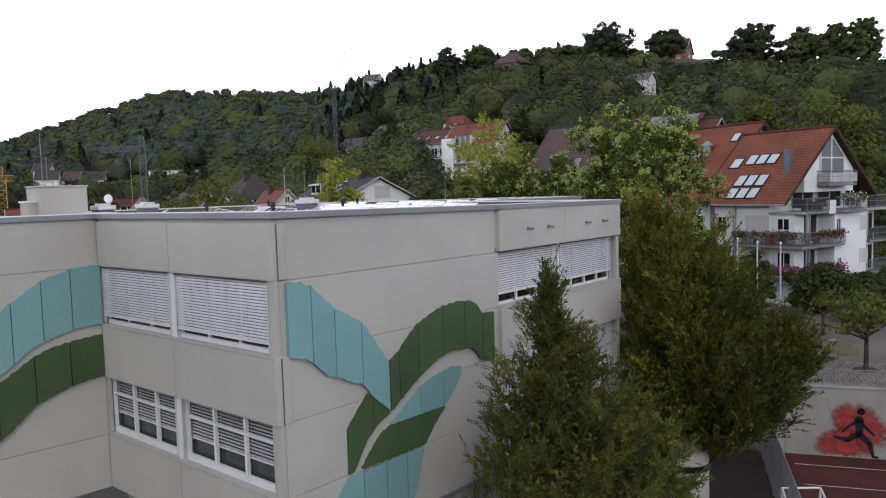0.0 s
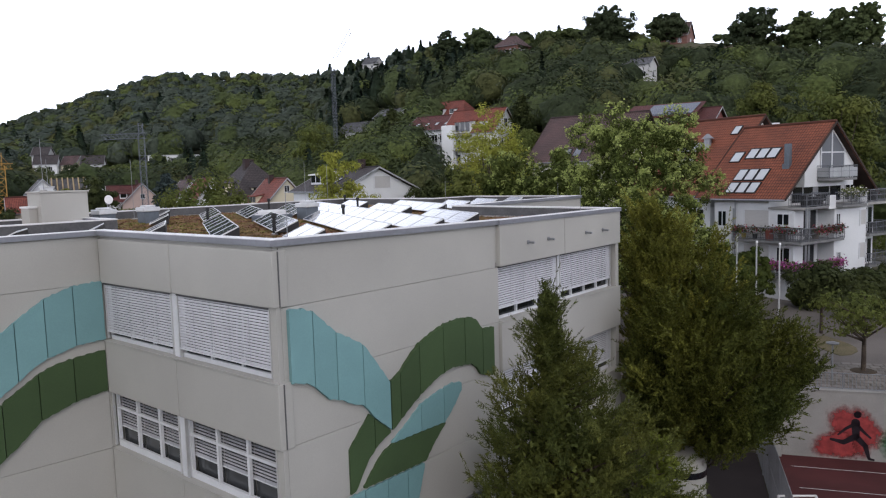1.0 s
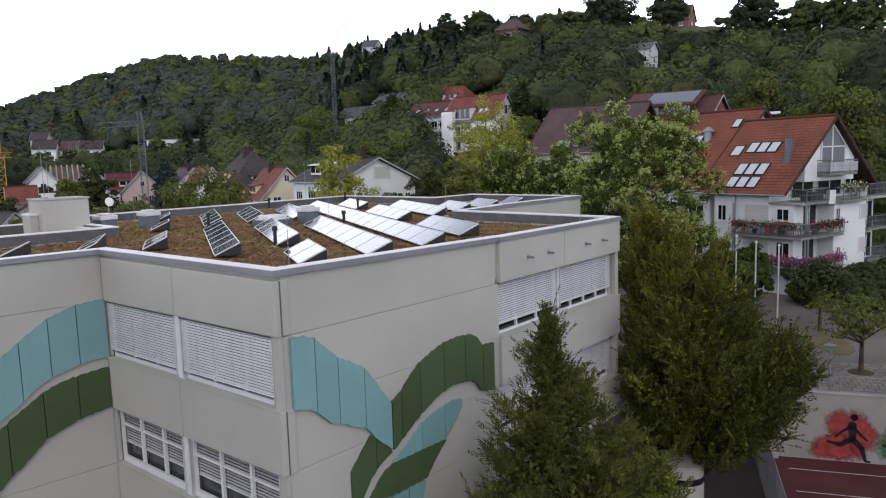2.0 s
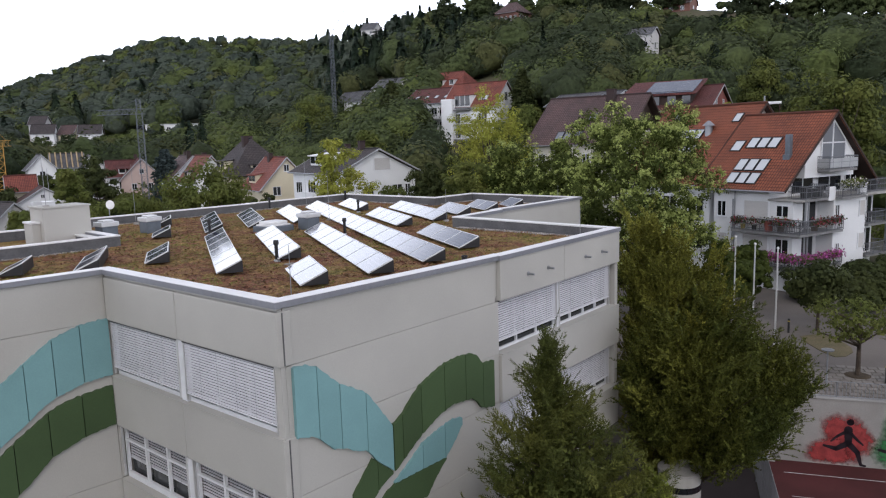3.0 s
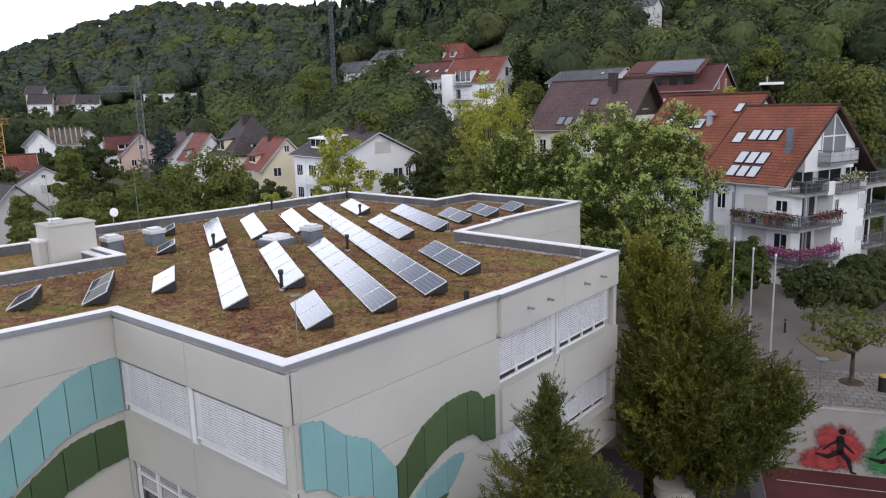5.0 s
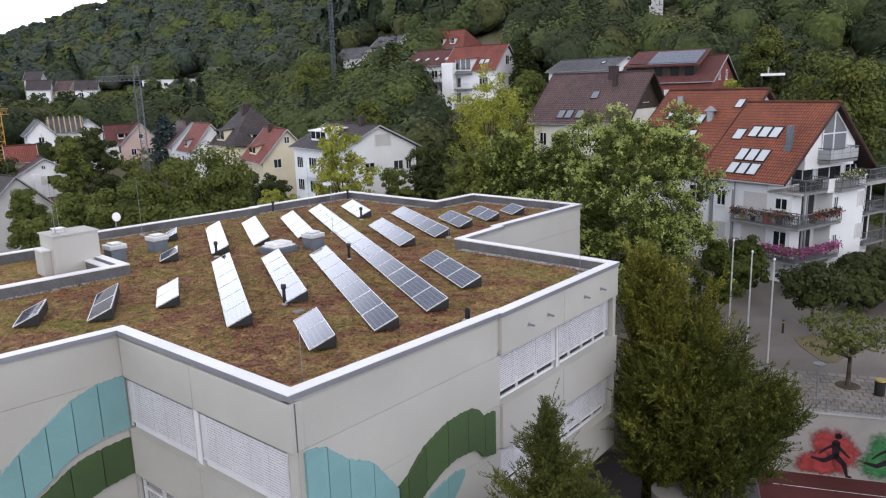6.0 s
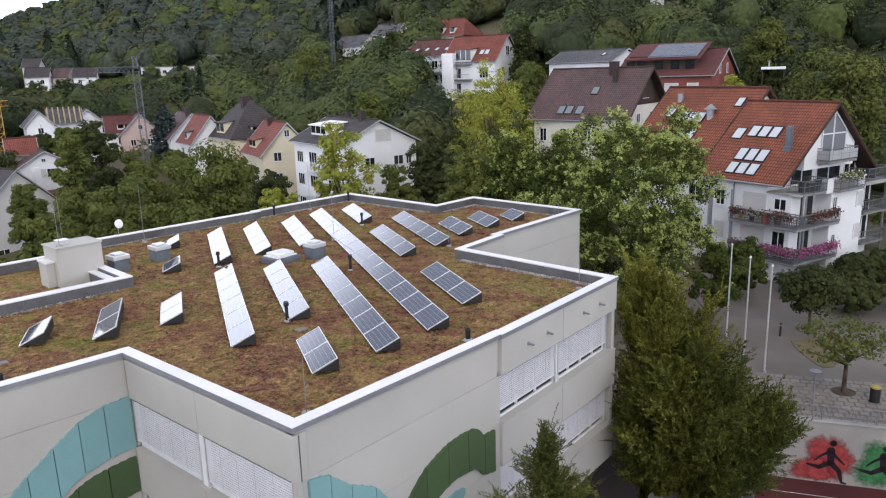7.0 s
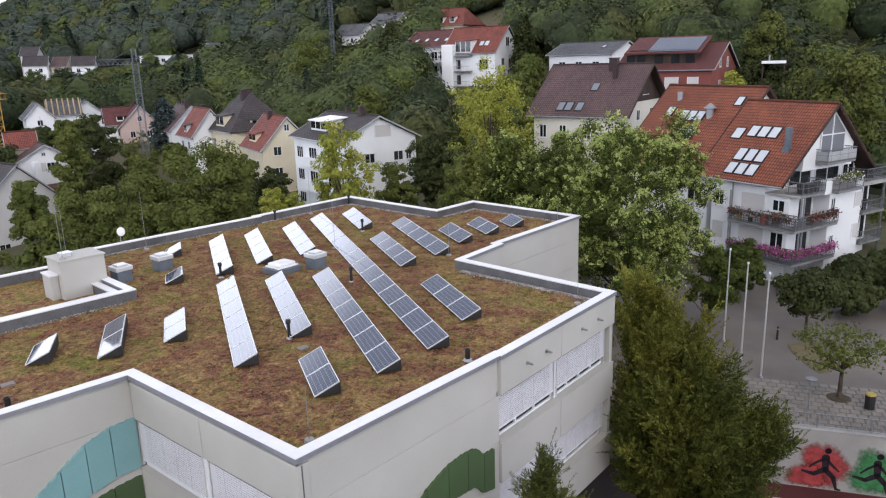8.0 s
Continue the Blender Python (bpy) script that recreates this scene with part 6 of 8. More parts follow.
bm = bmesh.new()
box(bm, -0.62, 0.0, -1.4, 40, 0.34, PLAZA + 0.12, WF, 0.02)
wall_ob = tagged(part("retaining_wall", bm, M["concrete"]), "pale concrete retaining wall beside the court", "wall", kind="structure")
bm = bmesh.new()
box(bm, -0.66, -0.05, PLAZA + 0.124, 40, 0.42, PLAZA + 0.19, WF, 0.02)
part("coping", bm, M["concrete"], wall_ob)
part("end_pier", box(bmesh.new(), -1.06, -0.32, -1.4, -0.67, 0.34, PLAZA + 0.3, WF, 0.03), M["concrete"], wall_ob)
bm = bmesh.new()
box(bm, -1.7, -22, -1.45, 40, -0.004, COURT, WF)
tagged(part("sports_court", bm, M["court_red"]), "dark red synthetic sports court", "court", kind="structure")
# the yard's colour carries the tree shade that lies on it
bm = bmesh.new()
box(bm, -13.0, -26, -1.47, -1.75, -0.004, COURT - 0.03, WF)
tagged(part("yard_path", bm, M["yard"]), "asphalt school yard beside the court, darkened for tree shade", "pavement", kind="structure")
bm = bmesh.new()
box(bm, -0.4, -1.4, COURT, 30, -1.375, COURT + 0.006, WF)
box(bm, -0.4, -3.8, COURT, 30, -3.775, COURT + 0.006, WF)
tagged(part("court_line", bm, M["line_white"]), "thin white court markings", "marking", kind="structure")

# the paved strip behind the wall: single setts
pave = tagged(part("paved_strip", box(bmesh.new(), -3.0, 0.45, PLAZA - 0.05, 20, 6.0, PLAZA + 0.012, WF), M["asphalt"]), "strip of pale concrete paving slabs with dark joints", "pavement", kind="structure")
sett = bmesh.new()
box(sett, 0.03, 0.03, 0.0, 0.47, 0.47, 0.06, None, 0.012)
sett_me = bpy.data.meshes.new("slab")
sett.to_mesh(sett_me)
sett.free()
sett_me.materials.append(M["paving"])
rs = random.Random(5)
for i in range(0, 25):
    for j in range(0, 11):
        s, y = -1.6 + i * 0.5 + (0.25 if j % 2 else 0), 0.5 + j * 0.5
        o = new("slab", sett_me)
        o.parent = pave
        o.matrix_basis = WF @ Matrix.Translation((s, y, PLAZA - 0.018 + rs.uniform(-0.004, 0.004)))


def soft_paint(name, color):
    """Spray paint that thins out raggedly into bare concrete towards its edge."""
    m = mat(name, color, 0.85, vary=0.2, scale=2.5, fine=22, bump=0.0)
    nt = m.node_tree
    b = nt.nodes["Principled BSDF"]
    uv = nt.nodes.new("ShaderNodeUVMap")
    ln = nt.nodes.new("ShaderNodeVectorMath")
    ln.operation = "LENGTH"
    nt.links.new(uv.outputs[0], ln.inputs[0])
    geo = nt.nodes.new("ShaderNodeNewGeometry")
    no = nt.nodes.new("ShaderNodeTexNoise")
    no.inputs["Scale"].default_value, no.inputs["Detail"].default_value = 5.0, 6
    nt.links.new(geo.outputs["Position"], no.inputs["Vector"])
    ad = nt.nodes.new("ShaderNodeMath")
    ad.operation = "MULTIPLY_ADD"
    ad.inputs[1].default_value = 0.5
    nt.links.new(no.outputs["Fac"], ad.inputs[0])
    nt.links.new(ln.outputs["Value"], ad.inputs[2])
    mr = nt.nodes.new("ShaderNodeMapRange")
    mr.inputs[1].default_value, mr.inputs[2].default_value = 0.86, 1.25
    nt.links.new(ad.outputs[0], mr.inputs[0])
    bare = nt.nodes.new("ShaderNodeBsdfTransparent")
    thin = nt.nodes.new("ShaderNodeMixShader")
    nt.links.new(mr.outputs[0], thin.inputs[0])
    nt.links.new(b.outputs[0], thin.inputs[1])
    nt.links.new(bare.outputs[0], thin.inputs[2])
    nt.links.new(thin.outputs[0], nt.nodes["Material Output"].inputs["Surface"])
    return m


M["paint_red"] = soft_paint("spray_red", (0.33, 0.05, 0.05))
M["paint_green"] = soft_paint("spray_green", (0.045, 0.19, 0.07))


# paint on the wall: sprayed clouds with plain dark shapes on them
def blot(cx, cz, rx, rz, material, seed, y, label):
    r = random.Random(seed)
    bm = bmesh.new()
    n = 72
    c = bm.verts.new(on_wall(cx, y, cz))
    flat = {c: (0.0, 0.0)}
    uvl = bm.loops.layers.uv.verify()
    vs = []
    for i in range(n):
        a = 2 * math.pi * i / n
        k = 1 + 0.10 * math.sin(3 * a + seed) + 0.07 * math.sin(5 * a + 2 * seed) + r.uniform(-0.035, 0.035)
        vs.append(bm.verts.new(on_wall(cx + rx * k * math.cos(a), y, max(COURT + 0.02, cz + rz * k * math.sin(a)))))
        flat[vs[-1]] = (math.cos(a), math.sin(a))
    for i in range(n):
        f = bm.faces.new((c, vs[i], vs[(i + 1) % n]))
        for l in f.loops:
            l[uvl].uv = flat[l.vert]
    return part("sprayed_patch", bm, material, wall_ob, label)


def limb_shape(points, widths, y):
    """A plain dark bent bar: joints in the wall's plane with a width at each."""
    bm = bmesh.new()
    for (p, q), (w0, w1) in zip(zip(points[:-1], points[1:]), zip(widths[:-1], widths[1:])):
        d = Vector((q[0] - p[0], q[1] - p[1])).normalized()
        n = Vector((-d.y, d.x))
        quad = [(p[0] + n.x * w0, p[1] + n.y * w0), (p[0] - n.x * w0, p[1] - n.y * w0), (q[0] - n.x * w1, q[1] - n.y * w1), (q[0] + n.x * w1, q[1] + n.y * w1)]
        bm.faces.new([bm.verts.new(on_wall(a, y, b)) for a, b in quad])
        for c, w in ((p, w0), (q, w1)):
            bm.faces.new([bm.verts.new(on_wall(c[0] + w * math.cos(t * math.pi / 6), y, c[1] + w * math.sin(t * math.pi / 6))) for t in range(12)])
    return bm


def dark_shape(s, z):
    P = lambda pts: [(s + a * 1.4, z + b * 1.42) for a, b in pts]
    for pts, w in ((((0, 1.18), (0.02, 0.72)), (0.15, 0.12)), (((0.02, 0.72), (0.3, 0.42), (0.42, 0.0), (0.55, -0.02)), (0.12, 0.09, 0.05, 0.04)), (((0.02, 0.72), (-0.34, 0.5), (-0.72, 0.58)), (0.12, 0.09, 0.045)),
                   (((0, 1.15), (-0.3, 0.95), (-0.5, 0.75)), (0.07, 0.05, 0.035)), (((0, 1.15), (0.28, 0.85), (0.45, 0.7)), (0.07, 0.05, 0.035)), (((0.05, 1.44), (0.06, 1.46)), (0.13, 0.12))):
        part("painted_shape", limb_shape(P(pts), [k * 1.25 for k in w], -0.012), M["paint_black"], wall_ob, "flat black painted shape")


blot(2.35, 0.0, 1.25, 1.5, M["paint_red"], 1, -0.005, "red spray-painted patch")
blot(1.7, -0.6, 1.1, 0.8, M["paint_red"], 4, -0.0065, "red spray-painted patch")
blot(4.8, -0.1, 1.45, 1.45, M["paint_green"], 2, -0.008, "green spray-painted patch")
dark_shape(2.45, -1.12)
dark_shape(4.75, -1.12)

# curved island of dry grass on the forecourt
verge_line = [(47.8, 14.0), (46.6, 13.3), (45.6, 12.4), (44.8, 11.6), (44.5, 11.1), (45.0, 10.7), (46.0, 10.6), (46.9, 10.9), (47.6, 11.4), (48.5, 12.4), (49.1, 13.2)]
tagged(part("dry_verge", prism(bmesh.new(), verge_line, PLAZA - 0.02, PLAZA + 0.03), M["dry_grass"]), "curved island of dry yellowish grass", "verge", kind="structure")
# lamp, bin, bollard, poles, rail on the plaza
lamp = thing("plaza_lamp", "low grey post lamp with a flat round head", "street lamp", at=(39.1, 10.06, PLAZA))
part("post", cyl(bmesh.new(), (0, 0, 0), (0, 0, 1.84), 0.045, 0.04), M["metal_grey"], lamp)
bm = bmesh.new()
cyl(bm, (0, 0, 1.84), (0, 0, 1.90), 0.27, 0.30, 20)
cyl(bm, (0, 0, 1.90), (0, 0, 1.96), 0.30, 0.09, 20)
part("head", bm, M["metal_grey"], lamp)
bin_ = thing("litter_bin", "dark round litter bin with a yellow rim", "litter bin", at=(41.4, 7.75, PLAZA))
part("drum", cyl(bmesh.new(), (0, 0, 0.0), (0, 0, 0.82), 0.24, 0.26, 18), M["metal_dark"], bin_)
bm = bmesh.new()
cyl(bm, (0, 0, 0.82), (0, 0, 0.89), 0.27, 0.25, 18)
part("rim", bm, M["yellow"], bin_)
bol = thing("bollard", "slim black bollard with a yellow band", "bollard", at=(48.3, 14.85, PLAZA))
part("post", cyl(bmesh.new(), (0, 0, 0), (0, 0, 0.9), 0.07), M["metal_dark"], bol)
part("band", cyl(bmesh.new(), (0, 0, 0.7), (0, 0, 0.78), 0.075), M["yellow"], bol)
for x, y, h in ((45.9, 17.4, 6.2), (43.4, 15.3, 6.2), (41.8, 13.5, 6.3)):
    pole = thing("flag_pole", "tall bare white flag pole", "flag pole", "flag poles on the forecourt", at=(x, y, PLAZA))
    part("pole", cyl(bmesh.new(), (0, 0, 0), (0, 0, h), 0.058, 0.04, 12), M["metal_light"], pole)
    part("knob", cyl(bmesh.new(), (0, 0, h), (0, 0, h + 0.1), 0.08, 0.05, 12), M["metal_light"], pole)
    part("foot", cyl(bmesh.new(), (0, 0, -0.01), (0, 0, 0.12), 0.14, 0.1, 12), M["metal_grey"], pole)


def railing(name, label, p, q, z, h, gap, bars=(0.05, 1.0), r=0.012):
    t = thing(name, label, "fence", at=(p[0], p[1], z))
    q = (q[0] - p[0], q[1] - p[1])
    d = math.hypot(*q)
    n = max(1, int(d / 2.4))
    for i in range(n + 1):
        x, y = q[0] * i / n, q[1] * i / n
        part("post", cyl(bmesh.new(), (x, y, 0), (x, y, h), 0.035, n=8), M["metal_grey"], t)
    for b in bars:
        part("rail", cyl(bmesh.new(), (0, 0, h * b), (*q, h * b), 0.018, n=6), M["metal_grey"], t)
    bm = bmesh.new()
    k = int(d / gap)
    for i in range(k):
        x, y = q[0] * (i + 0.5) / k, q[1] * (i + 0.5) / k
        cyl(bm, (x, y, 0.05 * h), (x, y, h), r, n=4)
    o = part("bar_infill", bm, M["metal_grey"], t)
    o["kind"] = "stuff"
    return t


p, q = on_wall(-0.5, 0.2, 0), on_wall(14, 0.2, 0)
railing("plaza_railing", "low grey steel railing on the retaining wall", (p.x, p.y), (q.x, q.y), PLAZA + 0.19, 0.75, 0.16)
p, q = on_wall(-1.73, -0.1, 0), on_wall(-1.73, -13, 0)
railing("court_fence", "tall grey steel bar fence along the court", (p.x, p.y), (q.x, q.y), COURT - 0.03, 2.75, 0.12, bars=(0.05, 0.5, 1.0), r=0.014)
# football goal beside the court's end
goal = thing("goal", "white tubular football goal on the court", "goal", at=(27.58, 7.40, COURT))
along, back, up = Vector((-0.64, 0.77, 0)), Vector((-0.903, -0.43, 0)), Vector((0, 0, 2.0))
for a, b in ((back * 0, up), (along * 1.3, along * 1.3 + up), (up, along * 1.3 + up), (up, up + back * 0.8), (along * 1.3 + up, along * 1.3 + up + back * 0.8), (up + back * 0.8, back * 1.5), (along * 1.3 + up + back * 0.8, along * 1.3 + back * 1.5)):
    part("bar", cyl(bmesh.new(), a, b, 0.04, n=10), M["cap_white"], goal)
# round pale kiosk wall below the trees
kiosk = thing("curved_shelter", "pale curved concrete shelter with a dark slit", "shelter", at=(26.9, 11.95, -1.15))
part("wall", cyl(bmesh.new(), (0, 0, 0), (0, 0, 2.5), 0.82, n=32), M["render_beige"], kiosk)
part("slit", cyl(bmesh.new(), (0, 0, 1.85), (0, 0, 2.1), 0.832, n=32), M["glass_dark"], kiosk)
part("roof", cyl(bmesh.new(), (0, 0, 2.5), (0, 0, 2.6), 0.84, n=32), M["concrete"], kiosk)


ring_bed = thing("tree_pit", "round bed of bare pale soil under the young tree", "planting bed", at=(41.7, 9.3, PLAZA + 0.05))
part("soil", cyl(bmesh.new(), (0, 0, 0.0), (0, 0, 0.04), 0.62, 0.5, 20), M["soil"], ring_bed)


# ---- cranes ----
def lattice(bm, p, q, w, step, r, up=None):
    p, q = Vector(p), Vector(q)
    d = (q - p).normalized()
    s = d.cross(up or Vector((0.3, 1, 0.1))).normalized()
    t = d.cross(s)
    cs = [(s * a + t * b) * (w / 2) for a, b in ((1, 1), (-1, 1), (-1, -1), (1, -1))]
    for c in cs:
        cyl(bm, p + c, q + c, r, n=4)
    n = int((q - p).length / step)
    for i in range(n):
        a, b = p + d * (i * step), p + d * ((i + 1) * step)
        for k in range(4):
            cyl(bm, a + cs[k], b + cs[(k + 1) % 4], r * 0.6, n=3)
            cyl(bm, b + cs[k], b + cs[(k + 1) % 4], r * 0.5, n=3)
    return bm


def crane(label, x, y, z, h, w, jib_dir, jib, back, tilt, colour, rod=0.07):
    c = thing("tower_crane", label, "crane", "tower cranes", at=(x, y, z))
    part("tower", lattice(bmesh.new(), (0, 0, 0), (0, 0, h), w, w, rod), M[colour], c)
    d = Vector((math.cos(radians(jib_dir)), math.sin(radians(jib_dir)), math.tan(radians(tilt)))).normalized()
    part("jib", lattice(bmesh.new(), (0, 0, h), tuple(Vector((0, 0, h)) + d * jib), 0.9, 1.0, 0.05, Vector((0, 0, 1))), M[colour], c)
    if back:
        d2 = Vector((-d.x, -d.y, 0)).normalized()
        part("counter_jib", lattice(bmesh.new(), (0, 0, h), tuple(Vector((0, 0, h)) + d2 * back), 0.9, 1.0, 0.05, Vector((0, 0, 1))), M[colour], c)
        part("mast_top", lattice(bmesh.new(), (0, 0, h), (0, 0, h + 2.2), 0.7, 0.9, 0.05), M[colour], c)
        bm = bmesh.new()
        cyl(bm, (0, 0, h + 2.2), tuple(Vector((0, 0, h)) + d * jib * 0.7), 0.035, n=4)
        cyl(bm, (0, 0, h + 2.2), tuple(Vector((0, 0, h)) + d2 * back), 0.035, n=4)
        part("stay", bm, M[colour], c)
    part("base", box(bmesh.new(), -1.6, -1.6, -1.0, 1.6, 1.6, 0.4), M["concrete"], c)


crane("grey lattice tower crane with a horizontal jib", 61.5, 130.0, 1.5, 19.5, 1.0, 118, 8.5, 1.0, 0, "crane_grey", 0.045)
crane("slim grey tower crane with a raised jib", 141.5, 174.1, 14.5, 32.0, 0.95, -40, 11, 0, 58, "crane_grey", 0.05)
crane("ochre yellow construction crane", 40.5, 137.0, 0.0, 16.0, 1.4, 215, 12, 2.5, 8, "crane_yellow")

# ---- the street on the valley floor, with parked cars ----
road = bmesh.new()
box(road, -3.2, -22, -0.5, 3.2, 24, 0.0, Matrix.Translation((52, 140, 5.2)) @ Matrix.Rotation(radians(-12), 4, "Z") @ Matrix.Rotation(radians(1.5), 4, "X"))
tagged(part("road", road, M["asphalt"]), "narrow grey asphalt street between gardens", "road", kind="structure")


def car(x, y, z, turn, colour, label):
    c = thing("car", label, "car", "parked cars", at=(x, y, z))
    c.rotation_euler = (0, 0, radians(turn))
    bm = bmesh.new()
    prof = [(-2.1, 0.35), (-2.1, 0.85), (-1.5, 0.95), (-0.9, 1.42), (0.7, 1.45), (1.3, 1.0), (2.05, 0.85), (2.1, 0.35)]
    a = [bm.verts.new((x_, -0.85, z_)) for x_, z_ in prof]
    b = [bm.verts.new((x_, 0.85, z_)) for x_, z_ in prof]
    bm.faces.new(a)
    bm.faces.new(b[::-1])
    for i in range(len(prof)):
        j = (i + 1) % len(prof)
        bm.faces.new((a[i], b[i], b[j], a[j]))
    bmesh.ops.recalc_face_normals(bm, faces=bm.faces)
    bmesh.ops.bevel(bm, geom=bm.edges[:], offset=0.07, segments=2, affect="EDGES")
    part("body", bm, M[colour], c)
    for x0, x1 in ((-0.75, -0.05), (0.05, 0.7)):
        part("window", box(bmesh.new(), x0, -0.862, 1.0, x1, 0.862, 1.35), M["glass_dark"], c)
    for x0, y0 in ((-1.3, -0.75), (1.3, -0.75), (-1.3, 0.75), (1.3, 0.75)):
        part("wheel", cyl(bmesh.new(), (x0, y0 - 0.12, 0.32), (x0, y0 + 0.12, 0.32), 0.32, n=16), M["rubber"], c)


for x, y, turn, col, lab in ((50.6, 139, 75, "car_red", "dark red car parked on the street"), (54.5, 137.5, 75, "car_white", "white car parked on the street"), (50.0, 145, 75, "car_dark", "dark car parked on the street"), (53.4, 131.5, 75, "car_white", "white car parked on the street"), (56.5, 147, 75, "car_white", "pale car parked on the street")):
    car(x, y, 5.3, turn, col, lab)
for x, y, z, h in ((54.3, 84.3, 0.0, 6.5), (56.0, 141.0, 5.0, 6.0), (52.0, 152.0, 5.5, 6.0)):
    sl = thing("street_lamp", "grey street lamp with a pale head", "street lamp", "street lamps", at=(x, y, z))
    part("post", cyl(bmesh.new(), (0, 0, 0), (0, 0, h), 0.07, 0.05, 8), M["metal_grey"], sl)
    part("head", cyl(bmesh.new(), (0, 0, h), (0, 0, h + 0.25), 0.3, 0.22, 12), M["cap_white"], sl)


# ---- trees ----
def rand_dirs(rng, n):
    v = rng.normal(size=(n, 3))
    return v / np.linalg.norm(v, axis=1)[:, None]


def leaf_quads(pos, nrm, size, rng, slim=0.6, along=None):
    """One rhombus leaf at each position; along: the way that it points."""
    n = len(pos)
    if along is None:
        along = rand_dirs(rng, n)
    nrm = nrm / (np.linalg.norm(nrm, axis=1)[:, None] + 1e-9)
    u = along - nrm * (along * nrm).sum(1)[:, None]
    u /= np.linalg.norm(u, axis=1)[:, None] + 1e-9
    w = np.cross(nrm, u)
    s = (np.asarray(size) * rng.uniform(0.65, 1.35, n))[:, None]
    v = np.stack([pos - u * s * 0.5, pos + w * s * 0.5 * slim + u * s * 0.05, pos + u * s * 0.5, pos - w * s * 0.5 * slim + u * s * 0.05], 1).reshape(-1, 3)
    f = np.arange(4 * n, dtype="i").reshape(-1, 4)
    return v, f


def leaf_tris(pos, nrm, size, rng, slim=0.8, along=None):
    """One pointed three-cornered leaf at each position."""
    n = len(pos)
    along = rand_dirs(rng, n) if along is None else along
    nrm = nrm / (np.linalg.norm(nrm, axis=1)[:, None] + 1e-9)
    u = along - nrm * (along * nrm).sum(1)[:, None]
    u /= np.linalg.norm(u, axis=1)[:, None] + 1e-9
    w = np.cross(nrm, u)
    s = (np.asarray(size) * rng.uniform(0.65, 1.35, n))[:, None]
    v = np.stack([pos + u * s * 0.62, pos - u * s * 0.38 + w * s * 0.5 * slim, pos - u * s * 0.38 - w * s * 0.5 * slim], 1).reshape(-1, 3)
    return v, np.arange(3 * n, dtype="i").reshape(-1, 3)


def stem_mesh(name, segs, parent, material="bark"):
    """Tapered stems: (p, q, r0, r1) each."""
    bm = bmesh.new()
    for p, q, r0, r1 in segs:
        cyl(bm, p, q, r0, r1, 7)
    return part(name, bm, M[material], parent)


def broad_tree(label, x, y, top, radius, leaf, z0=None, clumps=60, per=90, size=0.32, seed=0, blossom=None, base=0.25, name="tree", clump=0.30, domed=0.35):
    """A broadleaved tree: trunk, limbs and a crown of many clumps of leaves."""
    rng = np.random.default_rng(seed + 11)
    z0 = float(hill(x, y)) if z0 is None else z0
    h = top - z0
    t = thing(name, label, "tree", at=(x, y, z0))
    cz0 = h * base
    half = (h - cz0) / 2
    mid = cz0 + half
    # clump centres fill an uneven ovoid, more of them towards its skin
    d = rand_dirs(rng, clumps)
    if domed < 0.2:
        d = np.sign(d) * np.abs(d) ** 0.78
    r = rng.uniform(0.12, 1, clumps) ** 0.42
    lump = 1 + 0.18 * np.sin(3 * np.arctan2(d[:, 1], d[:, 0]) + seed) + 0.14 * np.sin(5 * d[:, 2] * 2 + seed * 2) + rng.uniform(-0.12, 0.12, clumps)
    cr = clump * radius * rng.uniform(0.6, 1.25, clumps)
    ext = np.array([radius, radius, half]) - cr.mean() * 0.8
    c = d * r[:, None] * lump[:, None] * ext
    c[:, 2] = np.clip(c[:, 2], -half, half - cr * 0.7)
    taper = 1 - domed * np.clip(c[:, 2] / half, 0, 1) ** 2
    c[:, :2] *= taper[:, None]
    c[:, 2] += mid
    k = np.repeat(np.arange(clumps), per)
    dd = rand_dirs(rng, len(k))
    rr = rng.uniform(0.2, 1, len(k)) ** 0.5
    pos = c[k] + dd * (rr * cr[k])[:, None] * np.array([1, 1, 0.75])
    out = pos - np.array([0, 0, mid - 0.2 * half])
    out /= np.linalg.norm(out, axis=1)[:, None]
    nrm = 0.30 * out + 0.9 * dd + 0.34 * rand_dirs(rng, len(k)) + np.array([0, 0, 0.2])
    v, f = leaf_quads(pos, nrm, size, rng, 0.7) if math.hypot(x, y) < 60 and blossom else leaf_tris(pos, nrm, size * 1.05, rng, 0.9)
    mesh_from("crown", v, f, LEAF[leaf], t)
    if blossom:
        # upright panicles of tiny pale flowers, dense over the skin of each clump
        n = int(clumps * blossom)
        j = rng.integers(0, clumps, n)
        hd = rand_dirs(rng, n)
        hd[:, 2] = np.abs(hd[:, 2]) * 1.1 - 0.25
        seat = c[j] + hd * (cr[j] * 0.98)[:, None]
        keep = (np.linalg.norm((seat - np.array([0, 0, mid])) / ext, axis=1) > 0.72)
        seat = np.repeat(seat[keep], 14, 0)
        spread = rng.normal(size=(len(seat), 3)) * np.array([0.10, 0.10, 0.10])
        v, f = leaf_quads(seat + spread, spread * 2 + rng.normal(size=(len(seat), 3)) * 0.15 + np.array([0, 0, 0.15]), 0.15, rng, 0.85)
        mesh_from("blossom", v, f, LEAF["blossom"], t)
    segs = [((0, 0, -0.4), (0, 0, cz0 + half * 0.5), 0.032 * radius + 0.05, 0.02 * radius + 0.03), ((0, 0, cz0 + half * 0.5), (0.1, 0.05, cz0 + half * 1.5), 0.02 * radius + 0.03, 0.02)]
    for i in rng.choice(clumps, min(14, clumps), False):
        z = rng.uniform(cz0 * 0.8, cz0 + half * 0.8)
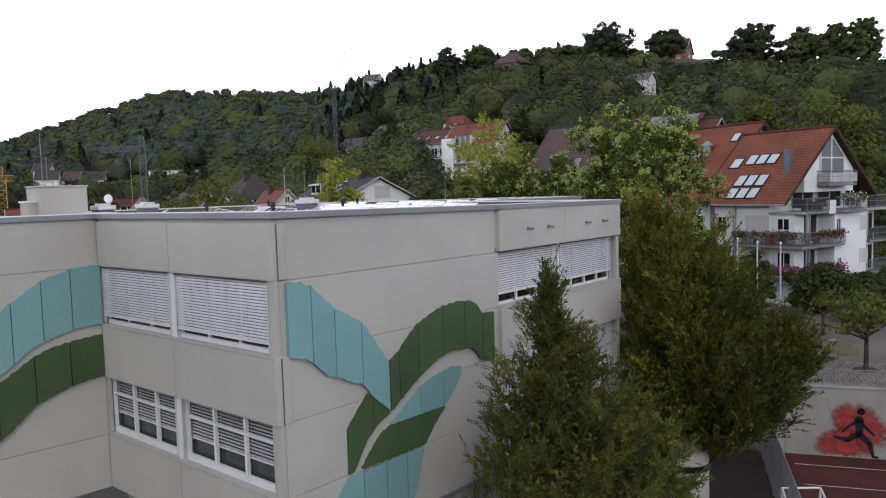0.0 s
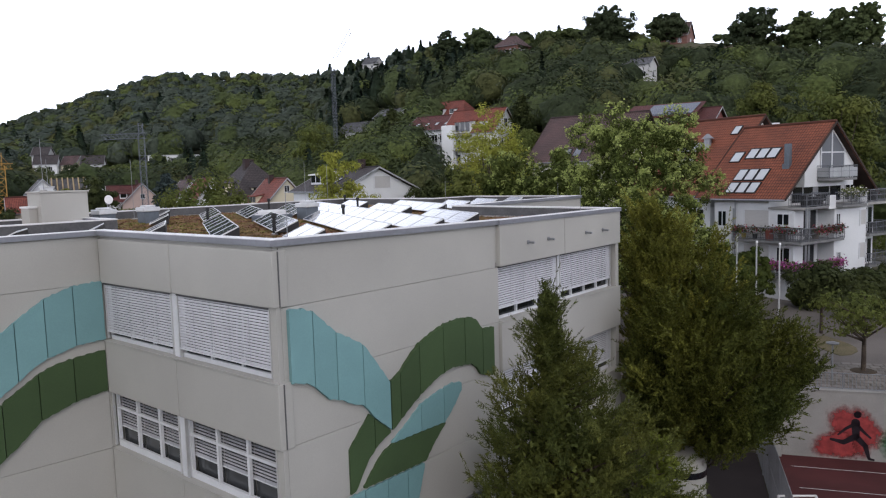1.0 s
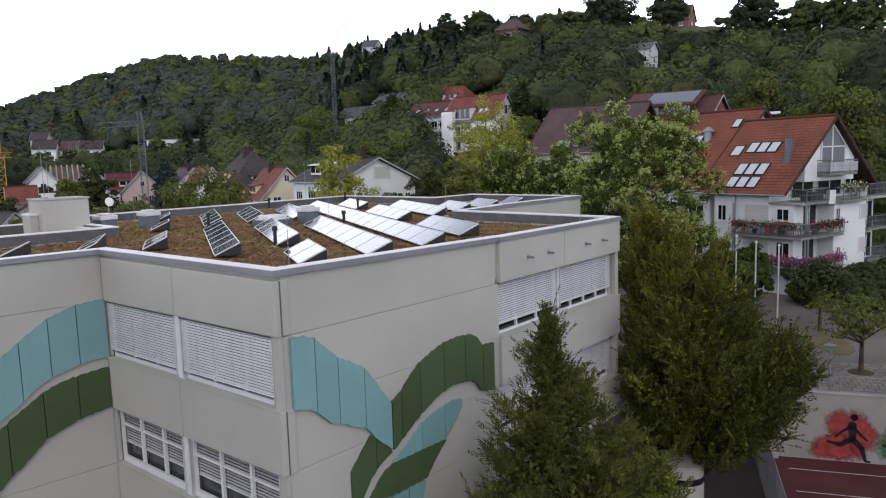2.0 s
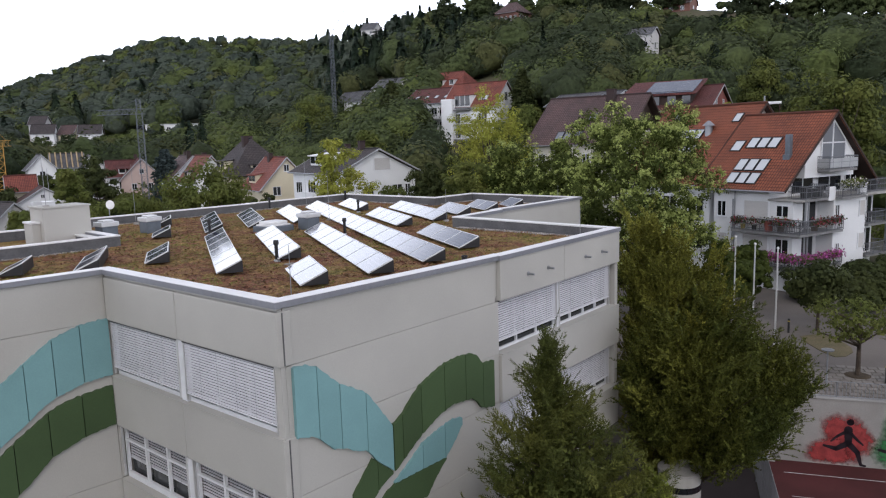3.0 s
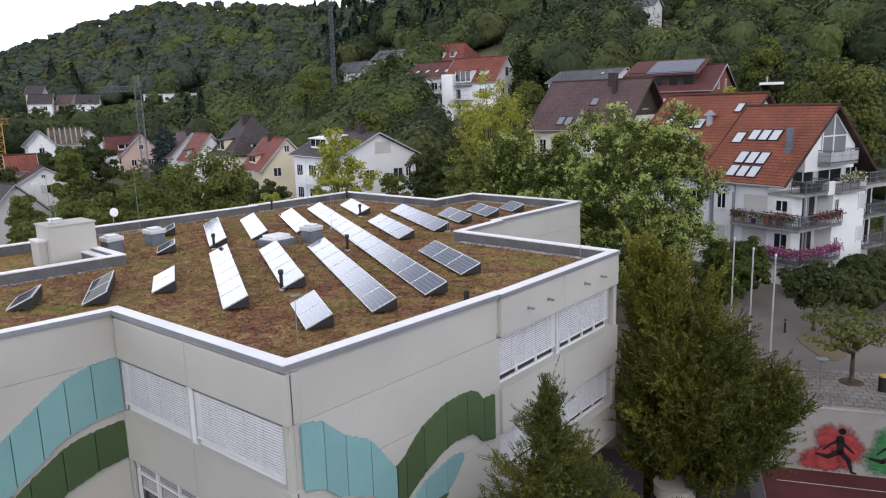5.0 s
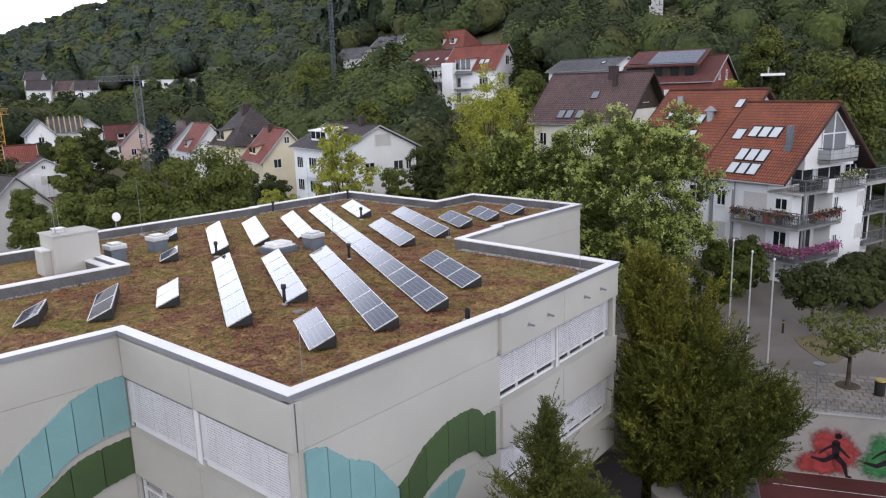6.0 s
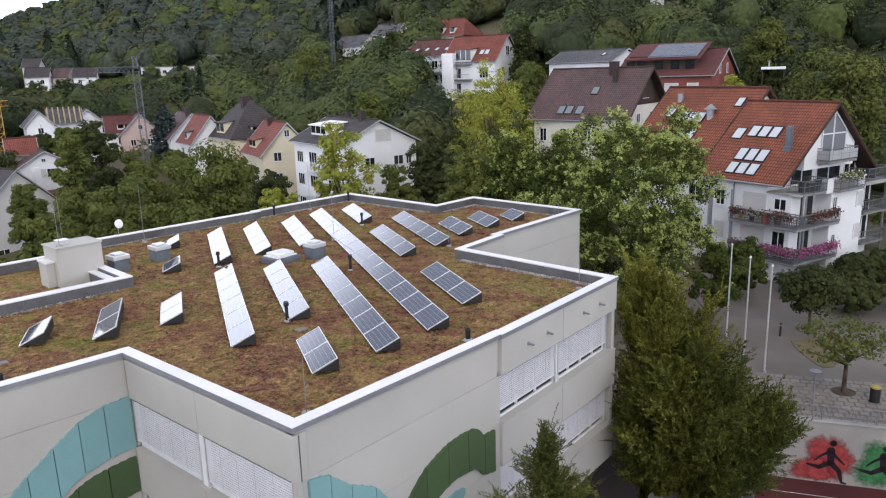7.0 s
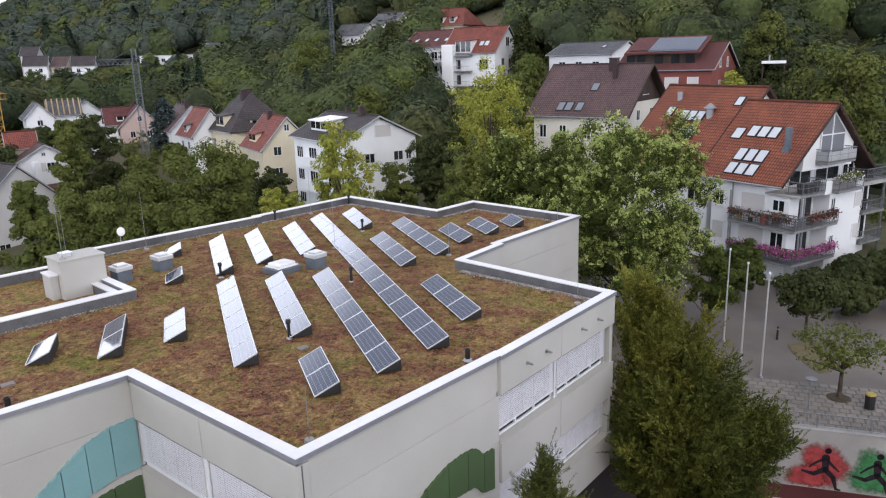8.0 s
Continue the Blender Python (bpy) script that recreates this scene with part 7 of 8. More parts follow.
        segs.append(((0, 0, z), tuple(c[i]), 0.018 * radius + 0.02, 0.015))
    stem_mesh("trunk", segs, t)
    return t


def needle_tree(label, x, y, z0, top, radius, leaf, boughs, twigs, per, size, rise, droop, seed, profile, name="conifer", slim=0.25, low=0.05, twig=0.5):
    """A tree of many spreading boughs; each bears feathery twigs set close with narrow leaves."""
    rng = np.random.default_rng(seed + 5)
    h = top - z0
    t = thing(name, label, "tree", at=(x, y, z0))
    segs = [((0, 0, -0.3), (0, 0, h * 0.55), 0.018 * h + 0.03, 0.010 * h), ((0, 0, h * 0.55), (0, 0, h * 0.985), 0.010 * h, 0.01)]
    px_, py_ = zip(*profile)
    T0, TD, TL = [], [], []
    for i in range(boughs):
        f = ((i + rng.uniform()) / boughs) ** 0.9
        ln = max(0.12, radius * float(np.interp(f, px_, py_)) * rng.uniform(0.6, 1.1))
        ang = i * 2.399 + rng.uniform(-0.5, 0.5)
        d = np.array([math.cos(ang), math.sin(ang), 0.0])
        side = np.array([-d[1], d[0], 0.0])
        up = rise * rng.uniform(0.6, 1.3)
        z = h * (low + (0.97 - low) * f) - up * ln * 0.55
        n = max(4, int(twigs * (0.35 + 0.65 * ln / radius)))
        s = rng.uniform(0.15, 1.0, n) ** 0.8
        sg = np.where(rng.uniform(size=n) < 0.5, -1, 1)
        q = d * (s * ln)[:, None]
        q[:, 2] = z + up * ln * s - droop * ln * s ** 2
        out = rng.uniform(0.1, 1.0, n) * (1.15 - s)
        td = d * (1 - 0.5 * out)[:, None] + side * (sg * out)[:, None] + np.array([0, 0, 1.0]) * (up - 2 * droop * s)[:, None] * 0.8 + rng.normal(size=(n, 3)) * 0.22
        td /= np.linalg.norm(td, axis=1)[:, None]
        T0.append(q)
        TD.append(td)
        TL.append(twig * (0.45 + 0.75 * rng.uniform(size=n)) * (0.5 + 0.5 * min(1, ln / radius * 1.6)))
        segs.append(((0, 0, z), tuple(d * ln * 0.6 + np.array([0, 0, z + up * ln * 0.6 - droop * ln * 0.36])), 0.010 * ln + 0.012, 0.008))
    T0, TD, TL = np.vstack(T0), np.vstack(TD), np.concatenate(TL)
    k = np.repeat(np.arange(len(T0)), per)
    s = rng.uniform(0, 1, len(k))
    sd = np.cross(TD[k], np.array([0, 0, 1.0]) + rng.normal(size=(len(k), 3)) * 0.25)
    sd /= np.linalg.norm(sd, axis=1)[:, None] + 1e-9
    sg = np.where(rng.uniform(size=len(k)) < 0.5, -1.0, 1.0)
    wide = size * 0.55 * (1.1 - 0.8 * s)
    pos = T0[k] + TD[k] * (s * TL[k])[:, None] + sd * (sg * wide)[:, None] - np.array([0, 0, 1.0]) * (0.12 * s ** 2 * TL[k])[:, None]
    al = TD[k] * 0.75 + sd * sg[:, None] * 0.8 + rng.normal(size=(len(k), 3)) * 0.2
    nr = np.array([0, 0, 0.8]) + rng.normal(size=(len(k), 3)) * 0.7
    v, f = leaf_quads(pos, nr, size, rng, slim, al)
    mesh_from("crown", v, f, LEAF[leaf], t)
    stem_mesh("trunk", segs, t)
    return t


def plume_tree(label, x, y, z0, sample, leaf, boughs, shoots, per, size, length, lift, seed, name="tree", slim=0.5, trunk=0.2, h=10.0, wood="bark", rise=0.8, inner=9000):
    """Boughs from the trunk to the crown's skin, each ending in a plume of feathery upswept shoots."""
    rng = np.random.default_rng(seed)
    t = thing(name, label, "tree", at=(x, y, z0))
    tip, out = sample(rng, boughs)
    rad = np.hypot(tip[:, 0], tip[:, 1])
    foot = np.stack([np.zeros(boughs), np.zeros(boughs), np.clip(tip[:, 2] - rad * rise, 0.4, h * 0.9)], 1)
    run = tip - foot
    ln = np.linalg.norm(run, axis=1)
    run /= ln[:, None] + 1e-9
    head = run * (1 - lift) + np.array([0, 0, 1.0]) * lift + rng.normal(size=(boughs, 3)) * 0.16
    head /= np.linalg.norm(head, axis=1)[:, None]
    # shoots leave the outer part of each bough and follow its sweep
    k = np.repeat(np.arange(boughs), shoots)
    s = rng.uniform(0.0, 1.0, len(k))
    q = tip[k] - run[k] * ((1 - s) * np.minimum(ln[k], length * 1.3))[:, None] + rng.normal(size=(len(k), 3)) * length * 0.09
    d = head[k] + rng.normal(size=(len(k), 3)) * 0.30
    d /= np.linalg.norm(d, axis=1)[:, None]
    sl = length * rng.uniform(0.5, 1.2, len(k)) * (0.65 + 0.35 * s)
    j = np.repeat(np.arange(len(k)), per)
    u = np.tile((np.arange(per) + 0.5) / per, len(k))
    side = np.cross(d, np.array([0, 0, 1.0]) + rng.normal(size=(len(k), 3)) * 0.7)
    side /= np.linalg.norm(side, axis=1)[:, None] + 1e-9
    s2 = np.where(np.tile(np.arange(per), len(k)) % 2 == 0, -1.0, 1.0)
    wide = (size * 0.5 + sl[j] * 0.10 * (1 - u)) * rng.uniform(0.3, 1.0, len(j))
    pos = q[j] + d[j] * (u * sl[j])[:, None] + side[j] * (s2 * wide)[:, None]
    pos[:, 2] -= 0.16 * sl[j] * u ** 2
    al = d[j] * 0.8 + side[j] * (s2 * 0.6)[:, None] + rng.normal(size=(len(j), 3)) * 0.2
    nr = np.cross(side, d)[j]
    nr = nr * np.sign(nr[:, 2] + 1e-6)[:, None] + 0.35 * out[k[j]] + rng.normal(size=(len(j), 3)) * 0.4
    v, f = leaf_tris(pos, nr, size, rng, slim, al)
    mesh_from("crown", v, f, LEAF[leaf], t)
    # leaves on the short twigs inside the crown
    core_p, core_o = sample(rng, inner)
    core_p[:, :2] *= rng.uniform(0.1, 0.72, inner)[:, None]
    core_p[:, 2] -= length * 0.35
    v, f = leaf_tris(core_p, rand_dirs(rng, inner), 0.15, rng, 0.7)
    mesh_from("inner_crown", v, f, LEAF[leaf], t)
    segs = [((0, 0, -0.3), (0, 0, h * 0.55), trunk, trunk * 0.6), ((0, 0, h * 0.55), (0, 0, h * 0.93), trunk * 0.6, 0.012)]
    for i in range(0, boughs, 4):
        segs.append((tuple(foot[i]), tuple(tip[i]), 0.010 + 0.007 * ln[i], 0.005))
    stem_mesh("trunk", segs, t, wood)
    return t


def lobed(lobes):
    """Crown made of several upright lobes (x, y, z, radius, half height)."""
    def sample(rng, n):
        lb = np.array(lobes, float)
        w = lb[:, 3] * lb[:, 4]
        i = rng.choice(len(lb), n, p=w / w.sum())
        d = rand_dirs(rng, n)
        r = rng.uniform(0.25, 1.0, n) ** 0.45 * (1 + 0.2 * np.sin(d[:, 0] * 6 + i * 2) * np.cos(d[:, 2] * 5 + i))
        p = lb[i, :3] + d * r[:, None] * lb[i][:, [3, 3, 4]]
        return p, d
    return sample


def coned(h, radius, profile, skew=(0.0, 0.0)):
    """Crown of drooping-tipped whorls: radius follows the profile over the height."""
    px_, py_ = zip(*profile)

    def sample(rng, n):
        f = rng.uniform(0.02, 0.985, n * 3)
        keep = rng.uniform(size=n * 3) < 0.12 + 0.88 * np.interp(f, px_, py_)
        f = np.resize(f[keep], n)
        a = rng.uniform(0, 2 * math.pi, n)
        k = np.interp(f, px_, py_) * radius
        # boughs stand in uneven fans with gaps between
        fan = 1 + 0.28 * np.sin(a * 5 + f * 34) * np.sin(a * 3 - f * 21 + 1)
        r = k * fan * rng.uniform(0.12, 1.0, n) ** 0.5
        o = np.stack([np.cos(a), np.sin(a), np.zeros(n)], 1)
        p = o * r[:, None]
        p[:, 2] = f * h + 0.25 * r
        p[:, :2] += np.array(skew) * (np.clip(0.95 - f, 0, 0.7) * (0.5 + 0.5 * rng.uniform(size=n)))[:, None]
        return p, o
    return sample


CONE = ((0, 1.06), (0.28, 1.1), (0.5, 0.98), (0.64, 0.72), (0.78, 0.36), (0.88, 0.16), (0.95, 0.06), (1, 0.01))
SPIRE = ((0, 1.0), (0.5, 0.8), (0.8, 0.5), (1, 0.05))
DOME = ((0, 0.5), (0.15, 0.85), (0.45, 1.0), (0.7, 0.85), (0.88, 0.5), (1, 0.12))
plume_tree("feathery green conifer beside the school wall", 16.2, 10.7, -1.15, coned(10.75, 2.8, CONE, (0.95, -1.0)), "conifer", 520, 10, 34, 0.10, 0.75, 0.48, 1, "conifer", 0.30, 0.16, 10.6, "wood_dark", 0.6, 16000)
needle_tree("bright lime-green shrub below the conifer", 18.75, 8.95, -1.15, 5.3, 0.95, "lime", 80, 16, 12, 0.15, 0.6, 0.2, 9, DOME, name="shrub", slim=0.5)
plume_tree("tall hornbeam with upright yellow-green sprays beside the school", 29.0, 14.2, -1.15, lobed(((-0.3, 0.1, 9.7, 1.2, 3.1), (-0.5, -1.9, 8.5, 1.6, 3.3), (-0.6, -0.6, 5.4, 2.1, 3.6))), "hornbeam_gold", 440, 12, 34, 0.105, 1.15, 0.72, 2, "tree", 0.55, 0.2, 11.0, "wood_dark", 1.3, 18000)
plume_tree("broad hornbeam with long arching sprays beside the fence", 28.9, 12.7, -1.15, lobed(((-0.9, -1.9, 7.2, 1.6, 2.5), (-1.7, -2.6, 5.6, 2.0, 2.6), (-2.5, -0.3, 6.0, 1.9, 2.8), (-0.1, -3.7, 7.0, 0.8, 0.7), (0.4, -4.3, 6.2, 0.8, 0.7), (0.1, -3.7, 5.0, 0.9, 1.0), (0.3, -3.2, 4.0, 1.0, 1.2), (-0.6, -1.4, 4.2, 1.9, 1.6))), "hornbeam", 560, 12, 34, 0.105, 1.2, 0.42, 3, "tree", 0.55, 0.2, 8.0, "wood_dark", 0.8, 24000)
broad_tree("tall flowering tree with pale blossom clusters", 44.2, 23.5, 16.5, 4.95, "flower", z0=1.8, clumps=480, per=110, size=0.17, seed=3, blossom=6, base=0.12, clump=0.15, domed=0.06)
broad_tree("flowering shrub tree with pale blossom", 42.4, 29.4, 11.9, 3.0, "flower", z0=1.5, clumps=110, per=150, size=0.21, seed=4, blossom=8, base=0.1, clump=0.26)
broad_tree("flowering shrub tree with pale blossom", 49.6, 37.7, 14.2, 4.4, "flower", z0=1.5, clumps=170, per=170, size=0.22, seed=5, blossom=7, base=0.1, clump=0.26)
broad_tree("pale flowering tree in front of the brown roof", 50.6, 33.9, 14.3, 4.4, "flower", z0=1.5, clumps=170, per=170, size=0.22, seed=14, blossom=7, base=0.1, clump=0.26)
broad_tree("small flowering bush beside the flag poles", 48.0, 19.3, 7.6, 1.9, "flower", z0=1.7, clumps=60, per=120, size=0.2, seed=6, blossom=0.1, base=0.08)
broad_tree("slender young street tree on the paved strip", 41.7, 9.3, 6.5, 2.7, "mid", z0=PLAZA, clumps=80, per=22, size=0.16, seed=7, base=0.34, clump=0.2)
broad_tree("dense street tree on the forecourt", 49.8, 13.6, 6.6, 2.1, "dark", z0=PLAZA, clumps=80, per=70, size=0.2, seed=8, base=0.28)
n_seed = 20
for x, y, top, r, leaf, label in (
        (37.6, 65.6, 14.3, 4.8, "mid", "large green garden tree between the houses"), (27.3, 73.0, 9.4, 3.6, "mid", "leafy green garden tree between the houses"), (28.4, 66.2, 10.3, 4.0, "mid", "leafy green garden tree between the houses"), (34.0, 73.0, 11.0, 4.0, "mid", "leafy green garden tree between the houses"),
        (21.2, 62.4, 9.3, 3.0, "mid", "leafy green garden tree between the houses"), (29.6, 93.3, 7.9, 2.6, "mid", "green tree in front of a white house"), (31.1, 58.3, 10.3, 3.0, "mid", "leafy green garden tree between the houses"), (24.5, 67.5, 7.5, 3.0, "mid", "leafy green garden tree between the houses")):
    broad_tree(label, x, y, top, r, leaf, z0=-1.0, clumps=110, per=170, size=0.25, seed=n_seed, base=0.08, clump=0.26)
    n_seed += 1
for x, y, top, r, leaf, label in (
        (44.7, 54.1, 15.0, 3.4, "yellow", "yellow-green garden tree between the houses"), (37.5, 54.4, 9.9, 2.5, "yellow", "yellow-green garden shrub between the houses"), (65.0, 52.6, 20.6, 5.6, "yellow", "large yellow-green garden tree between the houses"),
        (52.6, 55.1, 10.1, 2.4, "mid", "green garden tree between the houses"), (60.9, 58.2, 12.1, 3.0, "dark", "dark green garden tree between the houses"), (45.9, 68.0, 10.0, 2.6, "dark", "dark green garden shrub between the houses"), (61.2, 54.9, 13.0, 2.6, "dark", "dark weeping garden tree between the houses"),
        (46.3, 39.6, 13.6, 3.2, "mid", "bright green garden tree between the houses"), (58.2, 16.9, 3.5, 1.5, "mid", "green shrub below the balconies"), (60.6, 16.2, 3.6, 1.6, "dark", "dark green shrub below the balconies"), (62.6, 14.2, 4.6, 2.0, "dark", "dark green hedge bush beside the house"), (64.8, 12.2, 5.0, 2.1, "dark", "dark green hedge bush beside the house"), (66.5, 9.5, 6.2, 2.6, "dark", "dark green hedge bush beside the house"), (54.6, 20.0, 6.6, 1.9, "flower", "pale flowering lilac bush below the balconies"), (56.0, 12.5, 5.0, 2.0, "dark", "dark green hedge bush beside the forecourt"), (59.0, 9.5, 5.2, 2.2, "dark", "dark green hedge bush beside the forecourt"), (62.5, 6.5, 5.4, 2.4, "dark", "dark green hedge bush beside the forecourt")):
    broad_tree(label, x, y, top, r, leaf, clumps=170, per=80, size=0.22, seed=n_seed, base=0.06, clump=0.2)
    n_seed += 1
for x, y, top, r, leaf, label in (
        (46.0, 113.0, 14.6, 3.6, "dark", "round dark green tree by the street"), (39.0, 104.9, 12.6, 3.0, "mid", "pale green garden tree between the houses"), (112.4, 147.1, 26.4, 6.7, "mid", "tall green hillside tree"), (89.4, 23.6, 21.6, 6.6, "tall", "large green tree above the houses"),
        (122.9, 43.8, 27.0, 4.8, "tall", "large olive-green tree on the dry slope"), (114.0, 34.6, 20.4, 4.6, "dark", "dense dark tree behind the orange roof"), (144.0, 43.7, 25.0, 4.8, "dark", "dense dark tree on the upper slope"), (142.6, 73.3, 27.6, 5.0, "dark", "dense dark tree above the red house"), (145.1, 89.2, 30.8, 5.4, "tall", "broad green tree above the grey roof"),
        (100.8, 31.1, 17.3, 4.6, "dark", "dark green tree behind the houses"), (113.3, 40.8, 19.0, 4.6, "dark", "dark green tree behind the houses"), (37.8, 124.3, 9.5, 3.2, "dark", "dark green garden tree between the houses"), (51.6, 113.8, 8.0, 2.8, "mid", "green garden tree between the houses"),
        (52.7, 85.1, 9.1, 2.6, "mid", "green garden tree between the houses"), (79.8, 89.8, 16.4, 4.0, "mid", "green garden tree between the houses"), (98.5, 99.8, 17.5, 4.8, "mid", "green garden tree between the houses"), (76.3, 92.9, 12.2, 3.4, "dark", "dark green garden tree between the houses")):
    broad_tree(label, x, y, top, r, leaf, clumps=90, per=110, size=0.36, seed=n_seed, base=0.08, clump=0.26)
    n_seed += 1
for x, y, top, r, leaf, label in (
        (85.7, 110.9, 13.0, 4.8, "mid", "green garden tree between the houses"), (91.5, 41.4, 14.7, 3.2, "mid", "green garden tree between the houses"), (92.9, 59.5, 18.3, 3.2, "mid", "green garden tree between the houses"), (77.2, 55.9, 15.2, 2.8, "mid", "green garden tree between the houses"),
        (56.0, 95.5, 8.5, 2.8, "mid", "green garden tree between the houses"), (42.0, 92.0, 7.5, 3.0, "mid", "green garden tree between the houses"), (51.6, 139.5, 11.4, 2.9, "mid", "green garden tree between the houses"), (55.2, 140.0, 11.2, 2.7, "mid", "green garden tree between the houses"), (47.2, 141.0, 11.2, 3.0, "dark", "dark green garden tree between the houses"), (96.7, 283.9, 20.0, 4.6, "forest", "round tree below the hillside houses"), (105.1, 281.0, 20.6, 4.4, "forest_deep", "round tree below the hillside houses"), (114.5, 277.7, 19.6, 4.6, "forest", "round tree below the hillside houses"), (122.2, 274.0, 20.8, 5.0, "forest_light", "round tree below the hillside houses"), (88.0, 286.0, 21.5, 5.0, "forest_deep", "round tree below the hillside houses"), (142.5, 275.3, 20.4, 4.6, "forest", "round tree below the hillside houses"), (62.0, 120.0, 7.6, 2.8, "mid", "green garden tree between the houses"), (47.0, 100.0, 8.0, 3.0, "mid", "green garden tree between the houses"), (98.0, 75.0, 18.0, 4.0, "mid", "green garden tree between the houses"), (112.0, 82.0, 21.0, 4.0, "mid", "green garden tree between the houses"), (89.7, 35.2, 17.9, 3.4, "yellow", "yellow-green bamboo clump behind roofs"), (70.0, 82.0, 9.5, 3.0, "mid", "green garden tree between the houses")):
    broad_tree(label, x, y, top, r, leaf, clumps=80, per=110, size=0.36, seed=n_seed, base=0.08, clump=0.26)
    n_seed += 1
for x, y, top, r, leaf, label in ((122.3, 90.7, 28.4, 2.9, "dark", "tall dark columnar cypress"), (118.5, 125.0, 28.2, 4.9, "dark", "tall dark spruce on the slope"), (67.6, 133.9, 14.4, 3.0, "blue", "blue-grey spruce beside a crane"), (107.5, 104.9, 20.5, 3.0, "dark", "slim dark spruce among houses")):
    needle_tree(label, x, y, float(hill(x, y)), top, r, leaf, 110, 9, 6, 0.75, 0.3, 0.35, n_seed, SPIRE, slim=0.5, low=0.02, twig=1.2)
    n_seed += 1


# woods on the hillsides: one sheet of many crowns
def woods():
    rng = np.random.default_rng(77)
    keep_off = [(141.5, 174.1, 8.0)] + [(o.location.x, o.location.y, 6.0 if o.location.x > 180 else 11.0) for o in bpy.data.objects if o.parent is None and ("house" in o.name)]
    pts = []
    for d0, d1, gap in ((62, 120, 5.2), (120, 200, 4.3), (200, 330, 5.2), (330, 520, 7.2), (520, 940, 9.5)):
        area = math.radians(74) * (d1 ** 2 - d0 ** 2) / 2
        n = int(area / gap ** 2)
        d = np.sqrt(rng.uniform(d0 ** 2, d1 ** 2, n))
        b = rng.uniform(-36, 38, n)
        pts.append(np.stack([d, b], 1))
    d, b = np.vstack(pts).T
    foot = np.interp(b, (-36, -25, -18, -10, 0, 10, 38), (175, 168, 160, 118, 96, 86, 74))
    far = np.interp(b, (-60, -30, -20, -10, -4, 4, 10, 27, 60), (900, 860, 740, 560, 420, 340, 320, 250, 240))
    ok = (d > foot) & (d < far * 1.04)
    a = np.radians(b + HEAD)
    x, y = EYE_X + d * np.sin(a), EYE_Y + d * np.cos(a)
    for hx, hy, hr in keep_off:
        # keep the house and the ground on its near side clear
        vx, vy = EYE_X - hx, EYE_Y - hy
        ln = math.hypot(vx, vy)
        vx, vy = vx / ln, vy / ln
        s = np.clip((x - hx) * vx + (y - hy) * vy, -6, 24 if hr > 9.5 and ln < 210 else 14 if hr > 9.5 and ln < 295 else 8 if hr > 9.5 else 26)
        ok &= np.hypot(x - hx - vx * s, y - hy - vy * s) > hr
    # open dry slopes on the right-hand hill
    bare = ((b > 15) & (d > 125) & (np.sin(x * 0.07 + 1.0) * np.cos(y * 0.09) > 0.62)) | ((b > 16.5) & (b < 20) & (d > 150) & (d < 205) & (rng.uniform(size=len(b)) < 0.7)) | ((b > 25.5) & (d > 195) & (rng.uniform(size=len(b)) < 0.75))
    ok &= ~bare
    ok_all = ok
    x, y, d, b = x[ok], y[ok], d[ok], b[ok]
    z = hill(x, y)
    n = len(x)
    scrub = ((b > 14) & (d > 110) & (rng.uniform(size=n) < 0.55)) | (d < 130)
    h = np.where(scrub, rng.uniform(2.5, 7.0, n) + 3.5 * (rng.uniform(size=n) < 0.18), rng.uniform(6.5, 13.0, n) * np.clip(0.75 + d / 900, 1, 1.3))
    # orchards and low gardens below the far villas
    h = np.where((b < -17) & (d > 215) & (d < 330), h * 0.45, h)
    # lower growth along the crest
    h = h * (1 - np.where(b > 16, 0.72, 0.45) * smooth01((d / far[ok_all] - 0.72) / 0.2))
    r = h * rng.uniform(0.44, 0.62, n)
    spiky = (rng.uniform(size=n) < np.where((b > -9) & (b < 3) & (d > 250), 0.45, 0.03)) & ~scrub
    r[spiky] *= 0.55
    h[spiky] *= 1.25
    ico = bmesh.new()
    bmesh.ops.create_icosphere(ico, subdivisions=2, radius=1.0)
    iv = np.array([v.co[:] for v in ico.verts])
    itri = np.array([[v.index for v in f.verts] for f in ico.faces])
    ico.free()
    tint = rng.choice(4, n, p=(0.46, 0.26, 0.17, 0.11))
    swell = np.sin(x * 0.021 + 1.0) * np.cos(y * 0.017)
    # dark crowns far to the left turn lighter, haze put into their tint
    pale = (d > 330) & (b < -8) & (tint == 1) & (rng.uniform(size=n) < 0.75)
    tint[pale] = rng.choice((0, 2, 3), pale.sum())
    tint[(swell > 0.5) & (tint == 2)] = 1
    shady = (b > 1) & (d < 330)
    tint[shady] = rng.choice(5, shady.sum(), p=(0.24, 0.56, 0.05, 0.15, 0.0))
    # half of the farthest crowns take the haze-tinted leaf colour
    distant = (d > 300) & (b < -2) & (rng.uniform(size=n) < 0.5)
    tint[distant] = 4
    for which, nm, lab in ((~spiky & ~scrub, "woodland", "dense green mixed woodland on the hillsides"), (~spiky & scrub, "scrub", "low green scrub and hedges on the slopes"), (spiky, "conifer_wood", "dark conifers among the hillside woods")):
        idx = np.where(which)[0]
        cone = nm == "conifer_wood"
        # bodies
        m = len(idx)
        ph = rng.uniform(0, 6.28, (m, 1))
        bump = 1 + 0.14 * np.sin(iv[None, :, 0] * 4 + ph) + 0.14 * np.sin(iv[None, :, 1] * 4.4 + 2 * ph) + 0.10 * np.sin(iv[None, :, 2] * 5 + 3 * ph)
        body = iv[None] * bump[:, :, None] * np.clip(0.62 + d[idx] / 1500, 0.7, 0.86)[:, None, None]
